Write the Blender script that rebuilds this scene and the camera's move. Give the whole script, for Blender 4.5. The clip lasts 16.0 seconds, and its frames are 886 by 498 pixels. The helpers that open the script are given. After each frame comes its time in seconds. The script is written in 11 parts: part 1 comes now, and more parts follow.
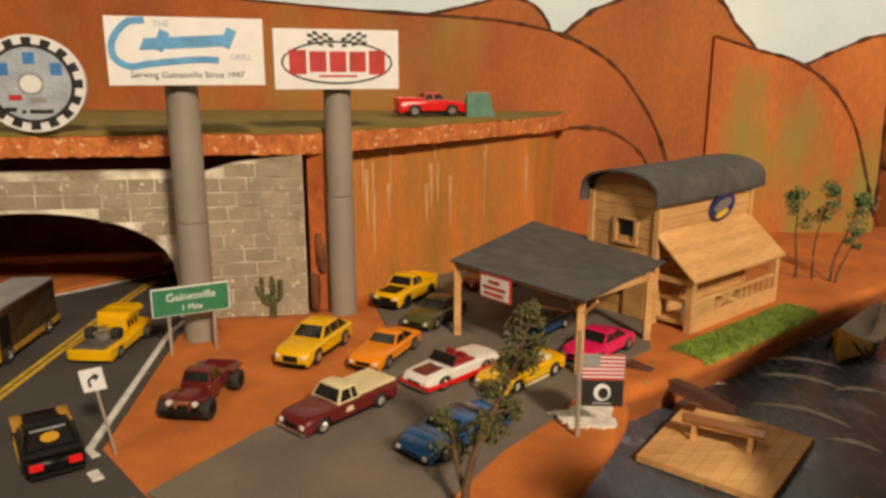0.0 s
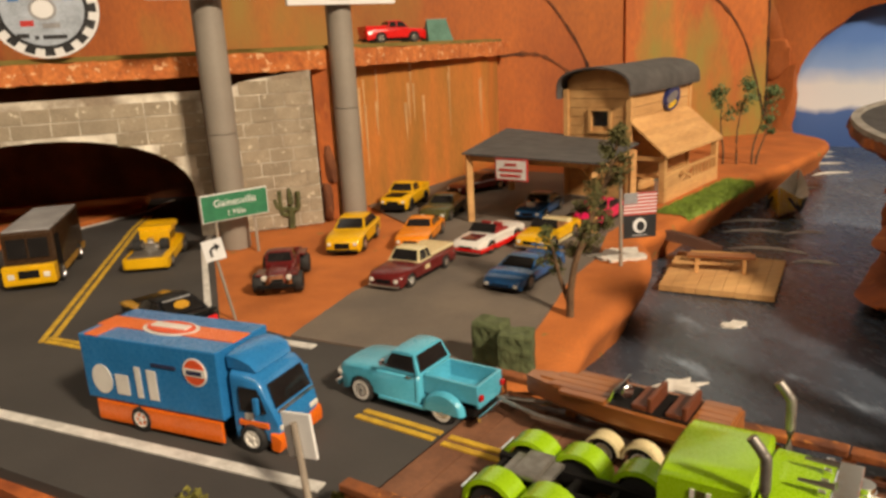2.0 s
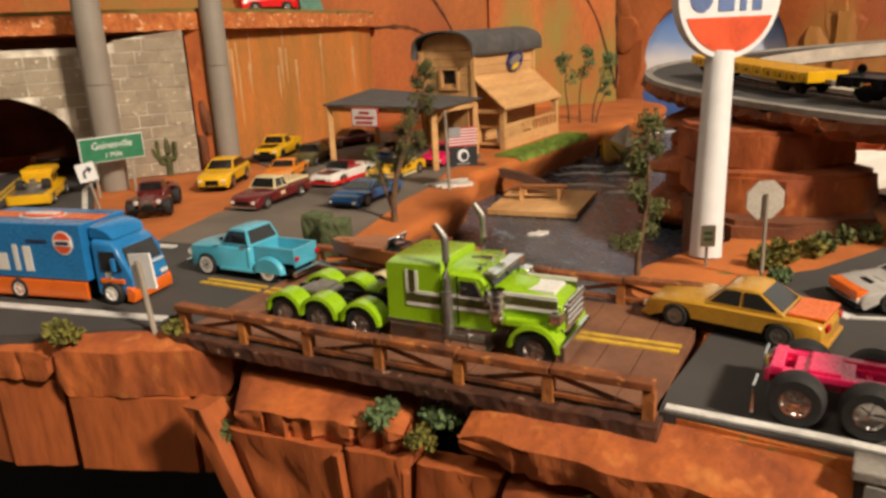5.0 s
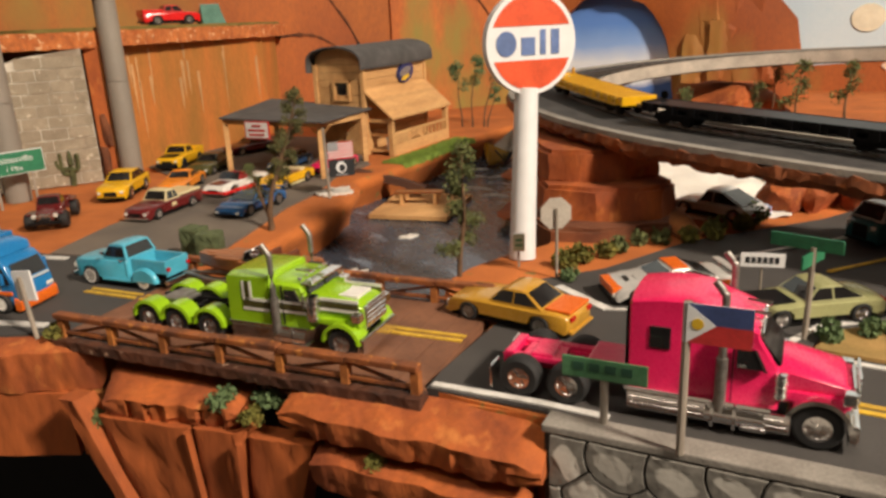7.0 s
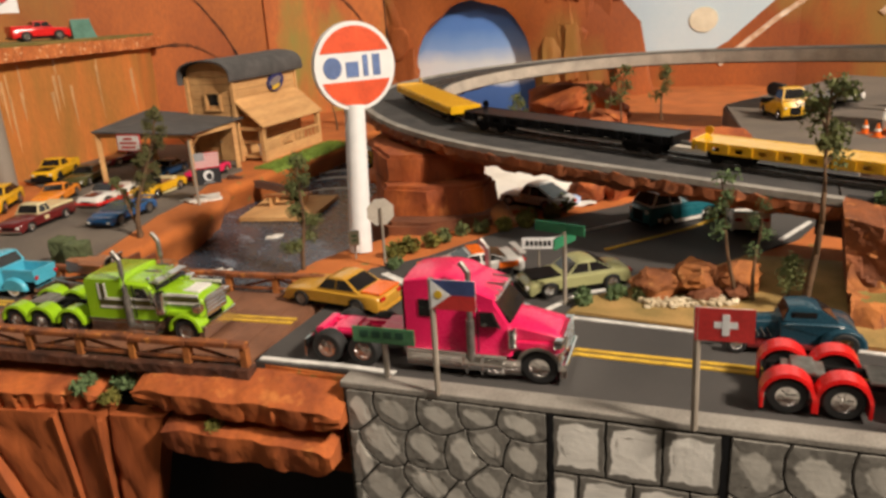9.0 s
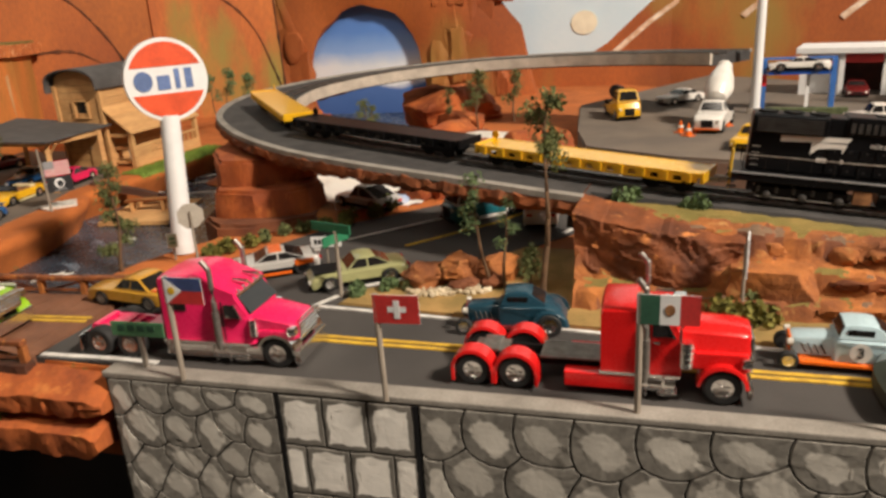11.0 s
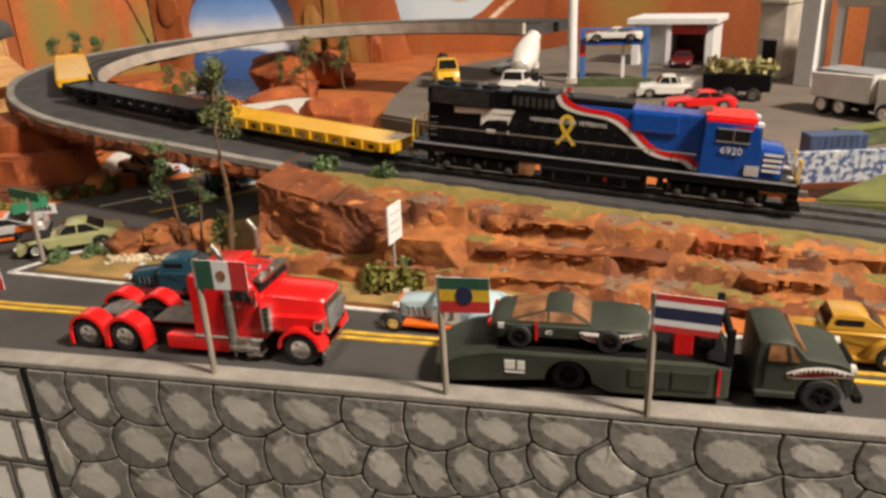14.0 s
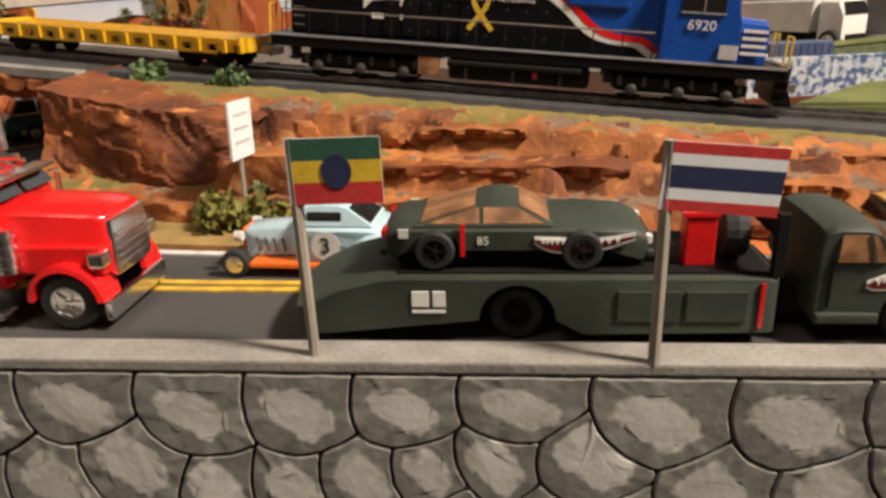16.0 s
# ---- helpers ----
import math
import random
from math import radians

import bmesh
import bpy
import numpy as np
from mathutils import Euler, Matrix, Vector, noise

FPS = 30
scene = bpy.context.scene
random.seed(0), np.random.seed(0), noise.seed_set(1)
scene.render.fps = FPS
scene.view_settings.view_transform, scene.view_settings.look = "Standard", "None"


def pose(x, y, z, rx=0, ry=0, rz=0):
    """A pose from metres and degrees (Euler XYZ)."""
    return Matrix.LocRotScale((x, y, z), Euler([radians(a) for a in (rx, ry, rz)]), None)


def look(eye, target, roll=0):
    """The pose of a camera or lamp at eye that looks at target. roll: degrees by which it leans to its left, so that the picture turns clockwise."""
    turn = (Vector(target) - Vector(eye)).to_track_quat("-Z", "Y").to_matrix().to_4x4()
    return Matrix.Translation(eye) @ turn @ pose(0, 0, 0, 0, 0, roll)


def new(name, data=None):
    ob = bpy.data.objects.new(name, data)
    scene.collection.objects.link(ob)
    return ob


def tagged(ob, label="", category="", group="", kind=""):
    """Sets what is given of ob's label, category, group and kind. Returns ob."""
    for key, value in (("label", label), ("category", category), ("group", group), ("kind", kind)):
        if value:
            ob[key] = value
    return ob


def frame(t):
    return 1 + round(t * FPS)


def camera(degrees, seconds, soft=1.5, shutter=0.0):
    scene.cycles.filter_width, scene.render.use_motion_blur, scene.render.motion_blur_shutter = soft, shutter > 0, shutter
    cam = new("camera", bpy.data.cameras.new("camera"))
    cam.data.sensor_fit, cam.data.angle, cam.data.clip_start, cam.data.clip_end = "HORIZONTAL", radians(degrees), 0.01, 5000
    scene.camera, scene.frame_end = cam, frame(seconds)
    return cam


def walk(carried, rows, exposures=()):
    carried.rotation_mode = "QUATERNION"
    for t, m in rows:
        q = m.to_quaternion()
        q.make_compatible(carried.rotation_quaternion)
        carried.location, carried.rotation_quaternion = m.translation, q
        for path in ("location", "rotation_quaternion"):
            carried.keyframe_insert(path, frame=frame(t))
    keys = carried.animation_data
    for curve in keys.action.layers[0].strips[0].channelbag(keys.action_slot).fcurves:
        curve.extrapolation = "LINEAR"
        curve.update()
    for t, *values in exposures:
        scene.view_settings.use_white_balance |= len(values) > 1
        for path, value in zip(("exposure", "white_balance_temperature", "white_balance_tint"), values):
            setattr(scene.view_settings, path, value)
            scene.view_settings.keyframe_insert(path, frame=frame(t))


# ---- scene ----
cam = camera(62.00, 16.0, soft=3.0)
PATH = [
    (0, (0.03445, 0.01776, 0.21169), (-0.01572, 0.98971, -0.01808), 0.04),
    (0.5, (-0.00090, 0.00063, 0.19870), (0.01186, 0.97015, -0.04599), -0.20),
    (1, (-0.03877, -0.02047, 0.18731), (0.01706, 0.94448, -0.06912), -1.07),
    (1.5, (-0.07310, -0.04032, 0.17889), (0.02672, 0.91974, -0.08250), -1.90),
    (2, (-0.09889, -0.05940, 0.15723), (0.02691, 0.89741, -0.10485), -3.05),
    (2.5, (-0.12063, -0.07351, 0.14340), (0.03247, 0.87935, -0.11855), -3.91),
    (3, (-0.13503, -0.09240, 0.13424), (0.05081, 0.85413, -0.12946), -3.57),
    (3.5, (-0.12472, -0.11119, 0.13058), (0.08265, 0.82983, -0.13681), -3.20),
    (4, (-0.10665, -0.13279, 0.12662), (0.11480, 0.80434, -0.14310), -2.95),
    (6.5, (-0.03017, -0.23260, 0.14290), (0.24799, 0.68147, -0.15224), -2.65),
    (7, (-0.02823, -0.25550, 0.15708), (0.28071, 0.64815, -0.13953), -2.63),
    (7.5, (-0.02076, -0.27832, 0.16333), (0.31772, 0.61386, -0.13573), -2.84),
    (8, (-0.02046, -0.29547, 0.16972), (0.34675, 0.58412, -0.13273), -2.97),
    (8.5, (-0.01716, -0.32022, 0.17451), (0.37575, 0.54652, -0.13268), -3.19),
    (11, (0.07280, -0.44171, 0.18657), (0.54396, 0.38109, -0.13124), -3.58),
    (11.5, (0.09208, -0.45624, 0.18369), (0.56989, 0.36038, -0.14009), -3.58),
    (12, (0.12028, -0.46999, 0.18696), (0.60584, 0.33899, -0.14436), -3.47),
    (12.5, (0.14509, -0.48977, 0.19084), (0.63945, 0.31003, -0.14965), -3.32),
    (13, (0.16211, -0.51000, 0.19678), (0.65867, 0.28324, -0.15563), -3.23),
    (13.5, (0.18655, -0.53447, 0.19528), (0.68458, 0.25448, -0.16460), -3.01),
    (14, (0.21970, -0.54976, 0.18235), (0.72172, 0.23521, -0.18069), -2.63),
    (14.5, (0.24449, -0.54453, 0.15537), (0.76406, 0.22753, -0.21066), -2.00),
    (15, (0.25795, -0.52294, 0.13227), (0.80432, 0.23170, -0.23102), -1.69),
    (15.5, (0.26912, -0.48607, 0.10549), (0.84764, 0.24918, -0.24767), -1.70),
    (16, (0.28333, -0.46258, 0.09396), (0.90250, 0.24361, -0.24943), -1.79),
]
walk(cam, [(t, look(eye, target, roll)) for t, eye, target, roll in PATH],
     [(0, -0.28, 7500, 10), (0.8, -0.13, 7420, 10), (2, -0.07, 7300, 10), (4, -0.06, 6900, 10), (7, -0.06, 6550, 10), (11, -0.1, 6350, 10), (15, -0.10, 6200, 10), (16, -0.02, 6150, 10)])

# ---------------------------------------------------------------- light
room_light = bpy.data.worlds.new("room")
room_light.use_nodes = True
room_light.node_tree.nodes["Background"].inputs[0].default_value = (1.0, 0.86, 0.7, 1)
room_light.node_tree.nodes["Background"].inputs[1].default_value = 0.12
scene.world = room_light


def lamp(name, eye, target, power, size, colour):
    data = bpy.data.lights.new(name, "AREA")
    data.energy, data.size, data.color = power, size, colour
    ob = new(name, data)
    ob.matrix_world = look(eye, target)
    return ob


lamp("ceiling_or_fill_lamp", (1.15, -1.75, 1.75), (0.15, 0.4, 0), 126, 0.28, (1.0, 0.86, 0.70))
# Weak unseen fill, added to lift the shadows on the left.
lamp("ceiling_or_fill_lamp", (-0.7, -0.6, 1.8), (0.2, 0.4, 0), 13, 0.7, (1.0, 0.86, 0.70))


# ---------------------------------------------------------------- materials
def mat(name, a, b=None, rough=0.6, metal=0.0, scale=60.0, bump=0.0, fine=600.0, wear_or_glint=None, spot_at=0.62, spec=0.5,
        stretch=(1, 1, 1), world=False, alpha=1.0, coat=0.0, random=0.0, detail=4.0, spot_scale=3.1, spot_soft=0.06, grit=0.35):
    """Two-tone procedural paint: large blotches from a to b, fine grain, optional spots of wear or painted glint, and
    relief.
    """
    m = bpy.data.materials.new(name)
    m.use_nodes = True
    t = m.node_tree
    n, l = t.nodes, t.links
    bsdf = n["Principled BSDF"]
    b = b or tuple(min(1, c * 0.72) for c in a)
    if world:
        src = n.new("ShaderNodeNewGeometry").outputs["Position"]
    else:
        src = n.new("ShaderNodeTexCoord").outputs["Object"]
    mp = n.new("ShaderNodeMapping")
    mp.inputs["Scale"].default_value = stretch
    l.new(src, mp.inputs["Vector"])
    big = n.new("ShaderNodeTexNoise")
    big.inputs["Scale"].default_value, big.inputs["Detail"].default_value = scale, detail
    l.new(mp.outputs[0], big.inputs["Vector"])
    small = n.new("ShaderNodeTexNoise")
    small.inputs["Scale"].default_value, small.inputs["Detail"].default_value = fine, 3
    l.new(mp.outputs[0], small.inputs["Vector"])
    ramp = n.new("ShaderNodeValToRGB")
    ramp.color_ramp.elements[0].position, ramp.color_ramp.elements[1].position = 0.35, 0.68
    ramp.color_ramp.elements[0].color, ramp.color_ramp.elements[1].color = (*b, 1), (*a, 1)
    l.new(big.outputs["Fac"], ramp.inputs[0])
    grain = n.new("ShaderNodeMix")
    grain.data_type, grain.blend_type = "RGBA", "OVERLAY"
    grain.inputs[0].default_value = grit
    l.new(ramp.outputs[0], grain.inputs[6])
    l.new(small.outputs["Fac"], grain.inputs[7])
    out = grain.outputs[2]
    if wear_or_glint:
        spots = n.new("ShaderNodeTexNoise")
        spots.inputs["Scale"].default_value, spots.inputs["Detail"].default_value = scale * spot_scale, 6
        l.new(mp.outputs[0], spots.inputs["Vector"])
        cut = n.new("ShaderNodeMapRange")
        cut.inputs[1].default_value, cut.inputs[2].default_value = spot_at, spot_at + spot_soft
        l.new(spots.outputs["Fac"], cut.inputs[0])
        mix = n.new("ShaderNodeMix")
        mix.data_type = "RGBA"
        l.new(cut.outputs[0], mix.inputs[0])
        l.new(out, mix.inputs[6])
        mix.inputs[7].default_value = (*wear_or_glint, 1)
        out = mix.outputs[2]
    if random:
        info = n.new("ShaderNodeObjectInfo")
        hsv = n.new("ShaderNodeHueSaturation")
        rng = n.new("ShaderNodeMapRange")
        rng.inputs[3].default_value, rng.inputs[4].default_value = 1 - random, 1 + random
        l.new(info.outputs["Random"], rng.inputs[0])
        l.new(rng.outputs[0], hsv.inputs["Value"])
        l.new(out, hsv.inputs["Color"])
        out = hsv.outputs[0]
    l.new(out, bsdf.inputs["Base Color"])
    vary = n.new("ShaderNodeMapRange")
    vary.inputs[3].default_value, vary.inputs[4].default_value = max(0, rough - 0.1), min(1, rough + 0.1)
    l.new(small.outputs["Fac"], vary.inputs[0])
    l.new(vary.outputs[0], bsdf.inputs["Roughness"])
    bsdf.inputs["Metallic"].default_value = metal
    bsdf.inputs["Specular IOR Level"].default_value = spec
    bsdf.inputs["Coat Weight"].default_value = coat
    bsdf.inputs["Coat Roughness"].default_value = 0.12
    if bump:
        add = n.new("ShaderNodeMath")
        add.operation = "MULTIPLY_ADD"
        add.inputs[1].default_value = 0.35
        l.new(small.outputs["Fac"], add.inputs[0])
        l.new(big.outputs["Fac"], add.inputs[2])
        bp = n.new("ShaderNodeBump")
        bp.inputs["Strength"].default_value, bp.inputs["Distance"].default_value = min(1, bump), 0.0016
        l.new(add.outputs[0], bp.inputs["Height"])
        l.new(bp.outputs[0], bsdf.inputs["Normal"])
    return m


M_ASPHALT = mat("asphalt", (0.062, 0.056, 0.052), (0.044, 0.040, 0.038), 0.85, scale=14, fine=900, bump=0.25, world=True)
M_LOT = mat("lot_asphalt", (0.17, 0.135, 0.105), (0.12, 0.098, 0.08), 0.9, scale=18, fine=900, bump=0.25, world=True)
M_DIRT = mat("red_dirt", (0.54, 0.155, 0.030), (0.38, 0.105, 0.020), 0.95, scale=22, fine=700, bump=0.5, world=True, wear_or_glint=(0.2, 0.16, 0.04), spot_at=0.66)
M_ROCK = mat("red_rock", (0.48, 0.122, 0.024), (0.24, 0.054, 0.014), 0.85, scale=30, fine=300, bump=1.0, world=True, stretch=(1, 1, 0.5), wear_or_glint=(0.55, 0.185, 0.045), spot_at=0.60, spot_soft=0.14)
M_PANEL = mat("rock_panel", (0.50, 0.126, 0.025), (0.29, 0.068, 0.016), 0.75, scale=16, fine=260, bump=0.8, world=True, stretch=(1, 1, 0.3), wear_or_glint=(0.17, 0.13, 0.03), spot_at=0.60, spot_scale=1.3, spot_soft=0.12)
M_BANK = mat("bank_rock", (0.43, 0.150, 0.034), (0.17, 0.054, 0.017), 0.9, scale=34, fine=420, bump=1.0, world=True, wear_or_glint=(0.44, 0.22, 0.07), spot_at=0.60, spot_soft=0.12)
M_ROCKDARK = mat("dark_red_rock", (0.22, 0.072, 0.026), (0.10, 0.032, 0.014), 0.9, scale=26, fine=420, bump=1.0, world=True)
M_MURAL = mat("painted_hill", (0.47, 0.130, 0.026), (0.28, 0.070, 0.017), 0.75, scale=7, fine=300, bump=0.35, world=True, stretch=(1, 1, 0.4), wear_or_glint=(0.32, 0.19, 0.04), spot_at=0.57, spot_scale=0.9, spot_soft=0.16)
M_CLIFF = mat("painted_cliff", (0.58, 0.185, 0.038), (0.36, 0.16, 0.032), 0.8, scale=30, fine=500, bump=0.4, world=True, stretch=(1, 1, 0.22))
M_LEDGE = mat("crumbled_foam", (0.62, 0.20, 0.055), (0.42, 0.115, 0.03), 0.9, scale=60, fine=300, bump=1.0, world=True, wear_or_glint=(0.72, 0.40, 0.20), spot_at=0.60, spot_soft=0.05, grit=0.6)
M_MURALDARK = mat("painted_far_hill", (0.42, 0.125, 0.024), (0.30, 0.085, 0.020), 0.75, scale=9, fine=220, bump=0.4, world=True, stretch=(1, 1, 0.5), wear_or_glint=(0.30, 0.15, 0.035), spot_at=0.58, spot_scale=1.2, spot_soft=0.12)
M_MURALBRIGHT = mat("painted_bright_hill", (0.57, 0.172, 0.036), (0.41, 0.110, 0.025), 0.75, scale=8, fine=220, bump=0.4, world=True, stretch=(1, 1, 0.4), wear_or_glint=(0.27, 0.22, 0.045), spot_at=0.54, spot_scale=0.9, spot_soft=0.10)
M_STREAK = mat("pale_streak", (0.66, 0.38, 0.17), rough=0.85)
M_DARKLINE = mat("dark_outline", (0.16, 0.05, 0.016), (0.030, 0.012, 0.007), 0.9, scale=28, fine=400, world=True)
M_SKY = mat("painted_sky", (0.72, 0.82, 0.86), (0.55, 0.70, 0.80), 0.8, scale=4, world=True)
# The pale spots in the water are painted streaks of reflection.
M_WATER = mat("lake_water", (0.085, 0.108, 0.145), (0.028, 0.033, 0.045), 0.26, scale=11, fine=160, bump=0.55, world=True, wear_or_glint=(0.22, 0.27, 0.34), spot_at=0.61, spot_soft=0.10, spec=0.45, stretch=(1.0, 0.45, 1.0))
M_FOAM = mat("foam_paint", (0.82, 0.78, 0.72), (0.58, 0.54, 0.48), 0.6, scale=160)
M_WHITELINE = mat("white_road_paint", (0.72, 0.70, 0.66), (0.5, 0.48, 0.45), 0.8, scale=120, world=True)
M_YELLOWLINE = mat("yellow_road_paint", (0.68, 0.42, 0.03), (0.45, 0.27, 0.03), 0.8, scale=120, world=True)
M_GRASS = mat("static_grass", (0.25, 0.36, 0.05), (0.15, 0.22, 0.035), 0.95, scale=60, fine=1200, bump=1.0, world=True)
M_OLIVE = mat("olive_turf", (0.25, 0.17, 0.045), (0.16, 0.13, 0.03), 0.95, scale=40, fine=1200, bump=0.9, world=True)
M_STONEGREY = mat("grey_block", (0.37, 0.305, 0.222), (0.275, 0.225, 0.160), 0.9, scale=60, fine=800, bump=0.6, random=0.07, world=True, wear_or_glint=(0.66, 0.58, 0.45), spot_at=0.63)
M_BLOCKJOINT = mat("block_joint", (0.86, 0.80, 0.68), (0.28, 0.22, 0.16), 0.95, scale=38, fine=500, bump=0.4, world=True)
M_MORTAR = mat("dark_mortar", (0.040, 0.034, 0.028), (0.022, 0.019, 0.016), 0.95, scale=70, bump=0.4, world=True)
M_COPING = mat("concrete_coping", (0.31, 0.285, 0.25), (0.21, 0.19, 0.165), 0.9, scale=50, fine=700, bump=0.4, world=True)
M_CONCRETE = mat("pale_concrete", (0.52, 0.46, 0.385), (0.36, 0.32, 0.27), 0.9, scale=40, fine=700, bump=0.3, world=True)
M_DECKGREY = mat("track_bed", (0.06, 0.056, 0.054), (0.035, 0.033, 0.033), 0.85, scale=60, fine=900, bump=0.7, world=True)
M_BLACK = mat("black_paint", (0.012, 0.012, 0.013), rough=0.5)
M_ROOM = mat("room_wall", (0.31, 0.27, 0.225), rough=0.95, scale=2, world=True)
M_ROOMDARK = mat("dark_room_floor", (0.02, 0.018, 0.017), rough=0.95, scale=3, world=True)


# ---------------------------------------------------------------- mesh tools
def part(name, bm, material, parent=None, label="", smooth=0.0):
    """Links a bmesh as one mesh object; smooth: the angle in degrees under which edges are shaded round."""
    bmesh.ops.recalc_face_normals(bm, faces=bm.faces)
    if smooth:
        for f in bm.faces:
            f.smooth = True
        for e in bm.edges:
            if len(e.link_faces) == 2 and e.calc_face_angle(0) > radians(smooth):
                e.smooth = False
    data = bpy.data.meshes.new(name)
    bm.to_mesh(data)
    bm.free()
    for one in material if isinstance(material, (list, tuple)) else (material,):
        data.materials.append(one)
    ob = new(name, data)
    if parent:
        ob.parent = parent
    if label:
        ob["label"] = label
    return ob


def thing(name, m, label, category, group="", kind=""):
    """An Empty at a thing's base, to carry its parts."""
    ob = new(name)
    ob.empty_display_size = 0.02
    ob.matrix_world = m
    return tagged(ob, label, category, group, kind)


def join(*bms):
    out = bmesh.new()
    for b in bms:
        data = bpy.data.meshes.new("tmp")
        b.to_mesh(data)
        b.free()
        out.from_mesh(data)
        bpy.data.meshes.remove(data)
    return out


def box(x0, y0, z0, x1, y1, z1, bevel=0.0, m=None):
    bm = bmesh.new()
    bmesh.ops.create_cube(bm, size=1, matrix=Matrix.LocRotScale(((x0 + x1) / 2, (y0 + y1) / 2, (z0 + z1) / 2), None, (abs(x1 - x0), abs(y1 - y0), abs(z1 - z0))))
    if bevel:
        bmesh.ops.bevel(bm, geom=bm.edges[:], offset=bevel, segments=2, affect="EDGES", profile=0.6)
    if m:
        bm.transform(m)
    return bm


def rod(a, b, r0, r1=None, n=10, caps=True):
    """A round bar from a to b."""
    bm = bmesh.new()
    a, b = Vector(a), Vector(b)
    d = b - a
    bmesh.ops.create_cone(bm, cap_ends=caps, segments=n, radius1=r0, radius2=r0 if r1 is None else r1, depth=d.length)
    bm.transform(Matrix.Translation((a + b) / 2) @ d.to_track_quat("Z", "Y").to_matrix().to_4x4())
    return bm


def prism(pts, z0, z1, bevel=0.0, grow=0.0, round_by=2):
    """A slab over a plan outline; grow: how far the bottom spreads out."""
    bm = bmesh.new()
    c = sum((Vector((x, y)) for x, y in pts), Vector((0, 0))) / len(pts)
    top = [bm.verts.new((x, y, z1)) for x, y in pts]
    bot = []
    for x, y in pts:
        d = (Vector((x, y)) - c).normalized() * grow
        bot.append(bm.verts.new((x + d.x, y + d.y, z0)))
    ft = bm.faces.new(top)
    bm.faces.new(bot[::-1])
    k = len(pts)
    for i in range(k):
        bm.faces.new((top[i], bot[i], bot[(i + 1) % k], top[(i + 1) % k]))
    if bevel:
        bmesh.ops.bevel(bm, geom=ft.edges[:], offset=bevel, segments=round_by, affect="EDGES")
    return bm


def plate(pts, depth, m=None):
    """An upright plate: outline in x and z, thickness along y from 0 to depth."""
    bm = prism([(x, z) for x, z in pts], 0, depth)
    bm.transform(Matrix(((1, 0, 0, 0), (0, 0, 1, 0), (0, 1, 0, 0), (0, 0, 0, 1))))
    if m:
        bm.transform(m)
    return bm


def smooth_line(pts, steps=8):
    """Catmull-Rom line through points of any dimension."""
    p = [Vector(q) for q in pts]
    p = [p[0] * 2 - p[1], *p, p[-1] * 2 - p[-2]]
    out = []
    for i in range(1, len(p) - 2):
        for k in range(steps):
            t = k / steps
            out.append(0.5 * (2 * p[i] + (p[i + 1] - p[i - 1]) * t + (2 * p[i - 1] - 5 * p[i] + 4 * p[i + 1] - p[i + 2]) * t * t + (3 * p[i] - p[i - 1] - 3 * p[i + 1] + p[i + 2]) * t ** 3))
    return out + [p[-2]]


def ribbon(line, w, h=0.0006, z=None):
    """A flat painted strip of width w and height h along a plan line."""
    bm = bmesh.new()
    rows = []
    for i, p in enumerate(line):
        p = Vector(p)
        d = (Vector(line[min(i + 1, len(line) - 1)]) - Vector(line[max(i - 1, 0)])).to_2d().normalized()
        nn = Vector((-d.y, d.x)) * w / 2
        zz = z if z is not None else p.z
        rows.append([bm.verts.new((p.x + s * nn.x, p.y + s * nn.y, zz + k)) for s, k in ((1, 0), (1, h), (-1, h), (-1, 0))])
    for a, b in zip(rows, rows[1:]):
        for k in range(4):
            bm.faces.new((a[k], a[(k + 1) % 4], b[(k + 1) % 4], b[k]))
    bm.faces.new(rows[0])
    bm.faces.new(rows[-1][::-1])
    return bm


def sweep(line, section, closed=True):
    """A section of (sideways, up) pairs carried along a line in the world."""
    bm = bmesh.new()
    rows = []
    for i, p in enumerate(line):
        p = Vector(p)
        d = (Vector(line[min(i + 1, len(line) - 1)]) - Vector(line[max(i - 1, 0)])).to_2d().normalized()
        nn = Vector((-d.y, d.x))
        rows.append([bm.verts.new((p.x + s * nn.x, p.y + s * nn.y, p.z + u)) for s, u in section])
    k = len(section)
    for a, b in zip(rows, rows[1:]):
        for j in range(k if closed else k - 1):
            bm.faces.new((a[j], a[(j + 1) % k], b[(j + 1) % k], b[j]))
    if closed:
        bm.faces.new(rows[0])
        bm.faces.new(rows[-1][::-1])
    return bm


def tube(line, r, n=6):
    return sweep3(line, [(r * math.cos(2 * math.pi * k / n), r * math.sin(2 * math.pi * k / n)) for k in range(n)])


def sweep3(line, section, taper=None):
    """A section carried along a line that may rise steeply; taper scales it per point."""
    bm = bmesh.new()
    rows = []
    for i, p in enumerate(line):
        p = Vector(p)
        d = (Vector(line[min(i + 1, len(line) - 1)]) - Vector(line[max(i - 1, 0)])).normalized()
        q = d.to_track_quat("Z", "Y")
        s = taper[i] if taper else 1
        rows.append([bm.verts.new(p + q @ Vector((u * s, v * s, 0))) for u, v in section])
    k = len(section)
    for a, b in zip(rows, rows[1:]):
        for j in range(k):
            bm.faces.new((a[j], a[(j + 1) % k], b[(j + 1) % k], b[j]))
    bm.faces.new(rows[0])
    bm.faces.new(rows[-1][::-1])
    return bm


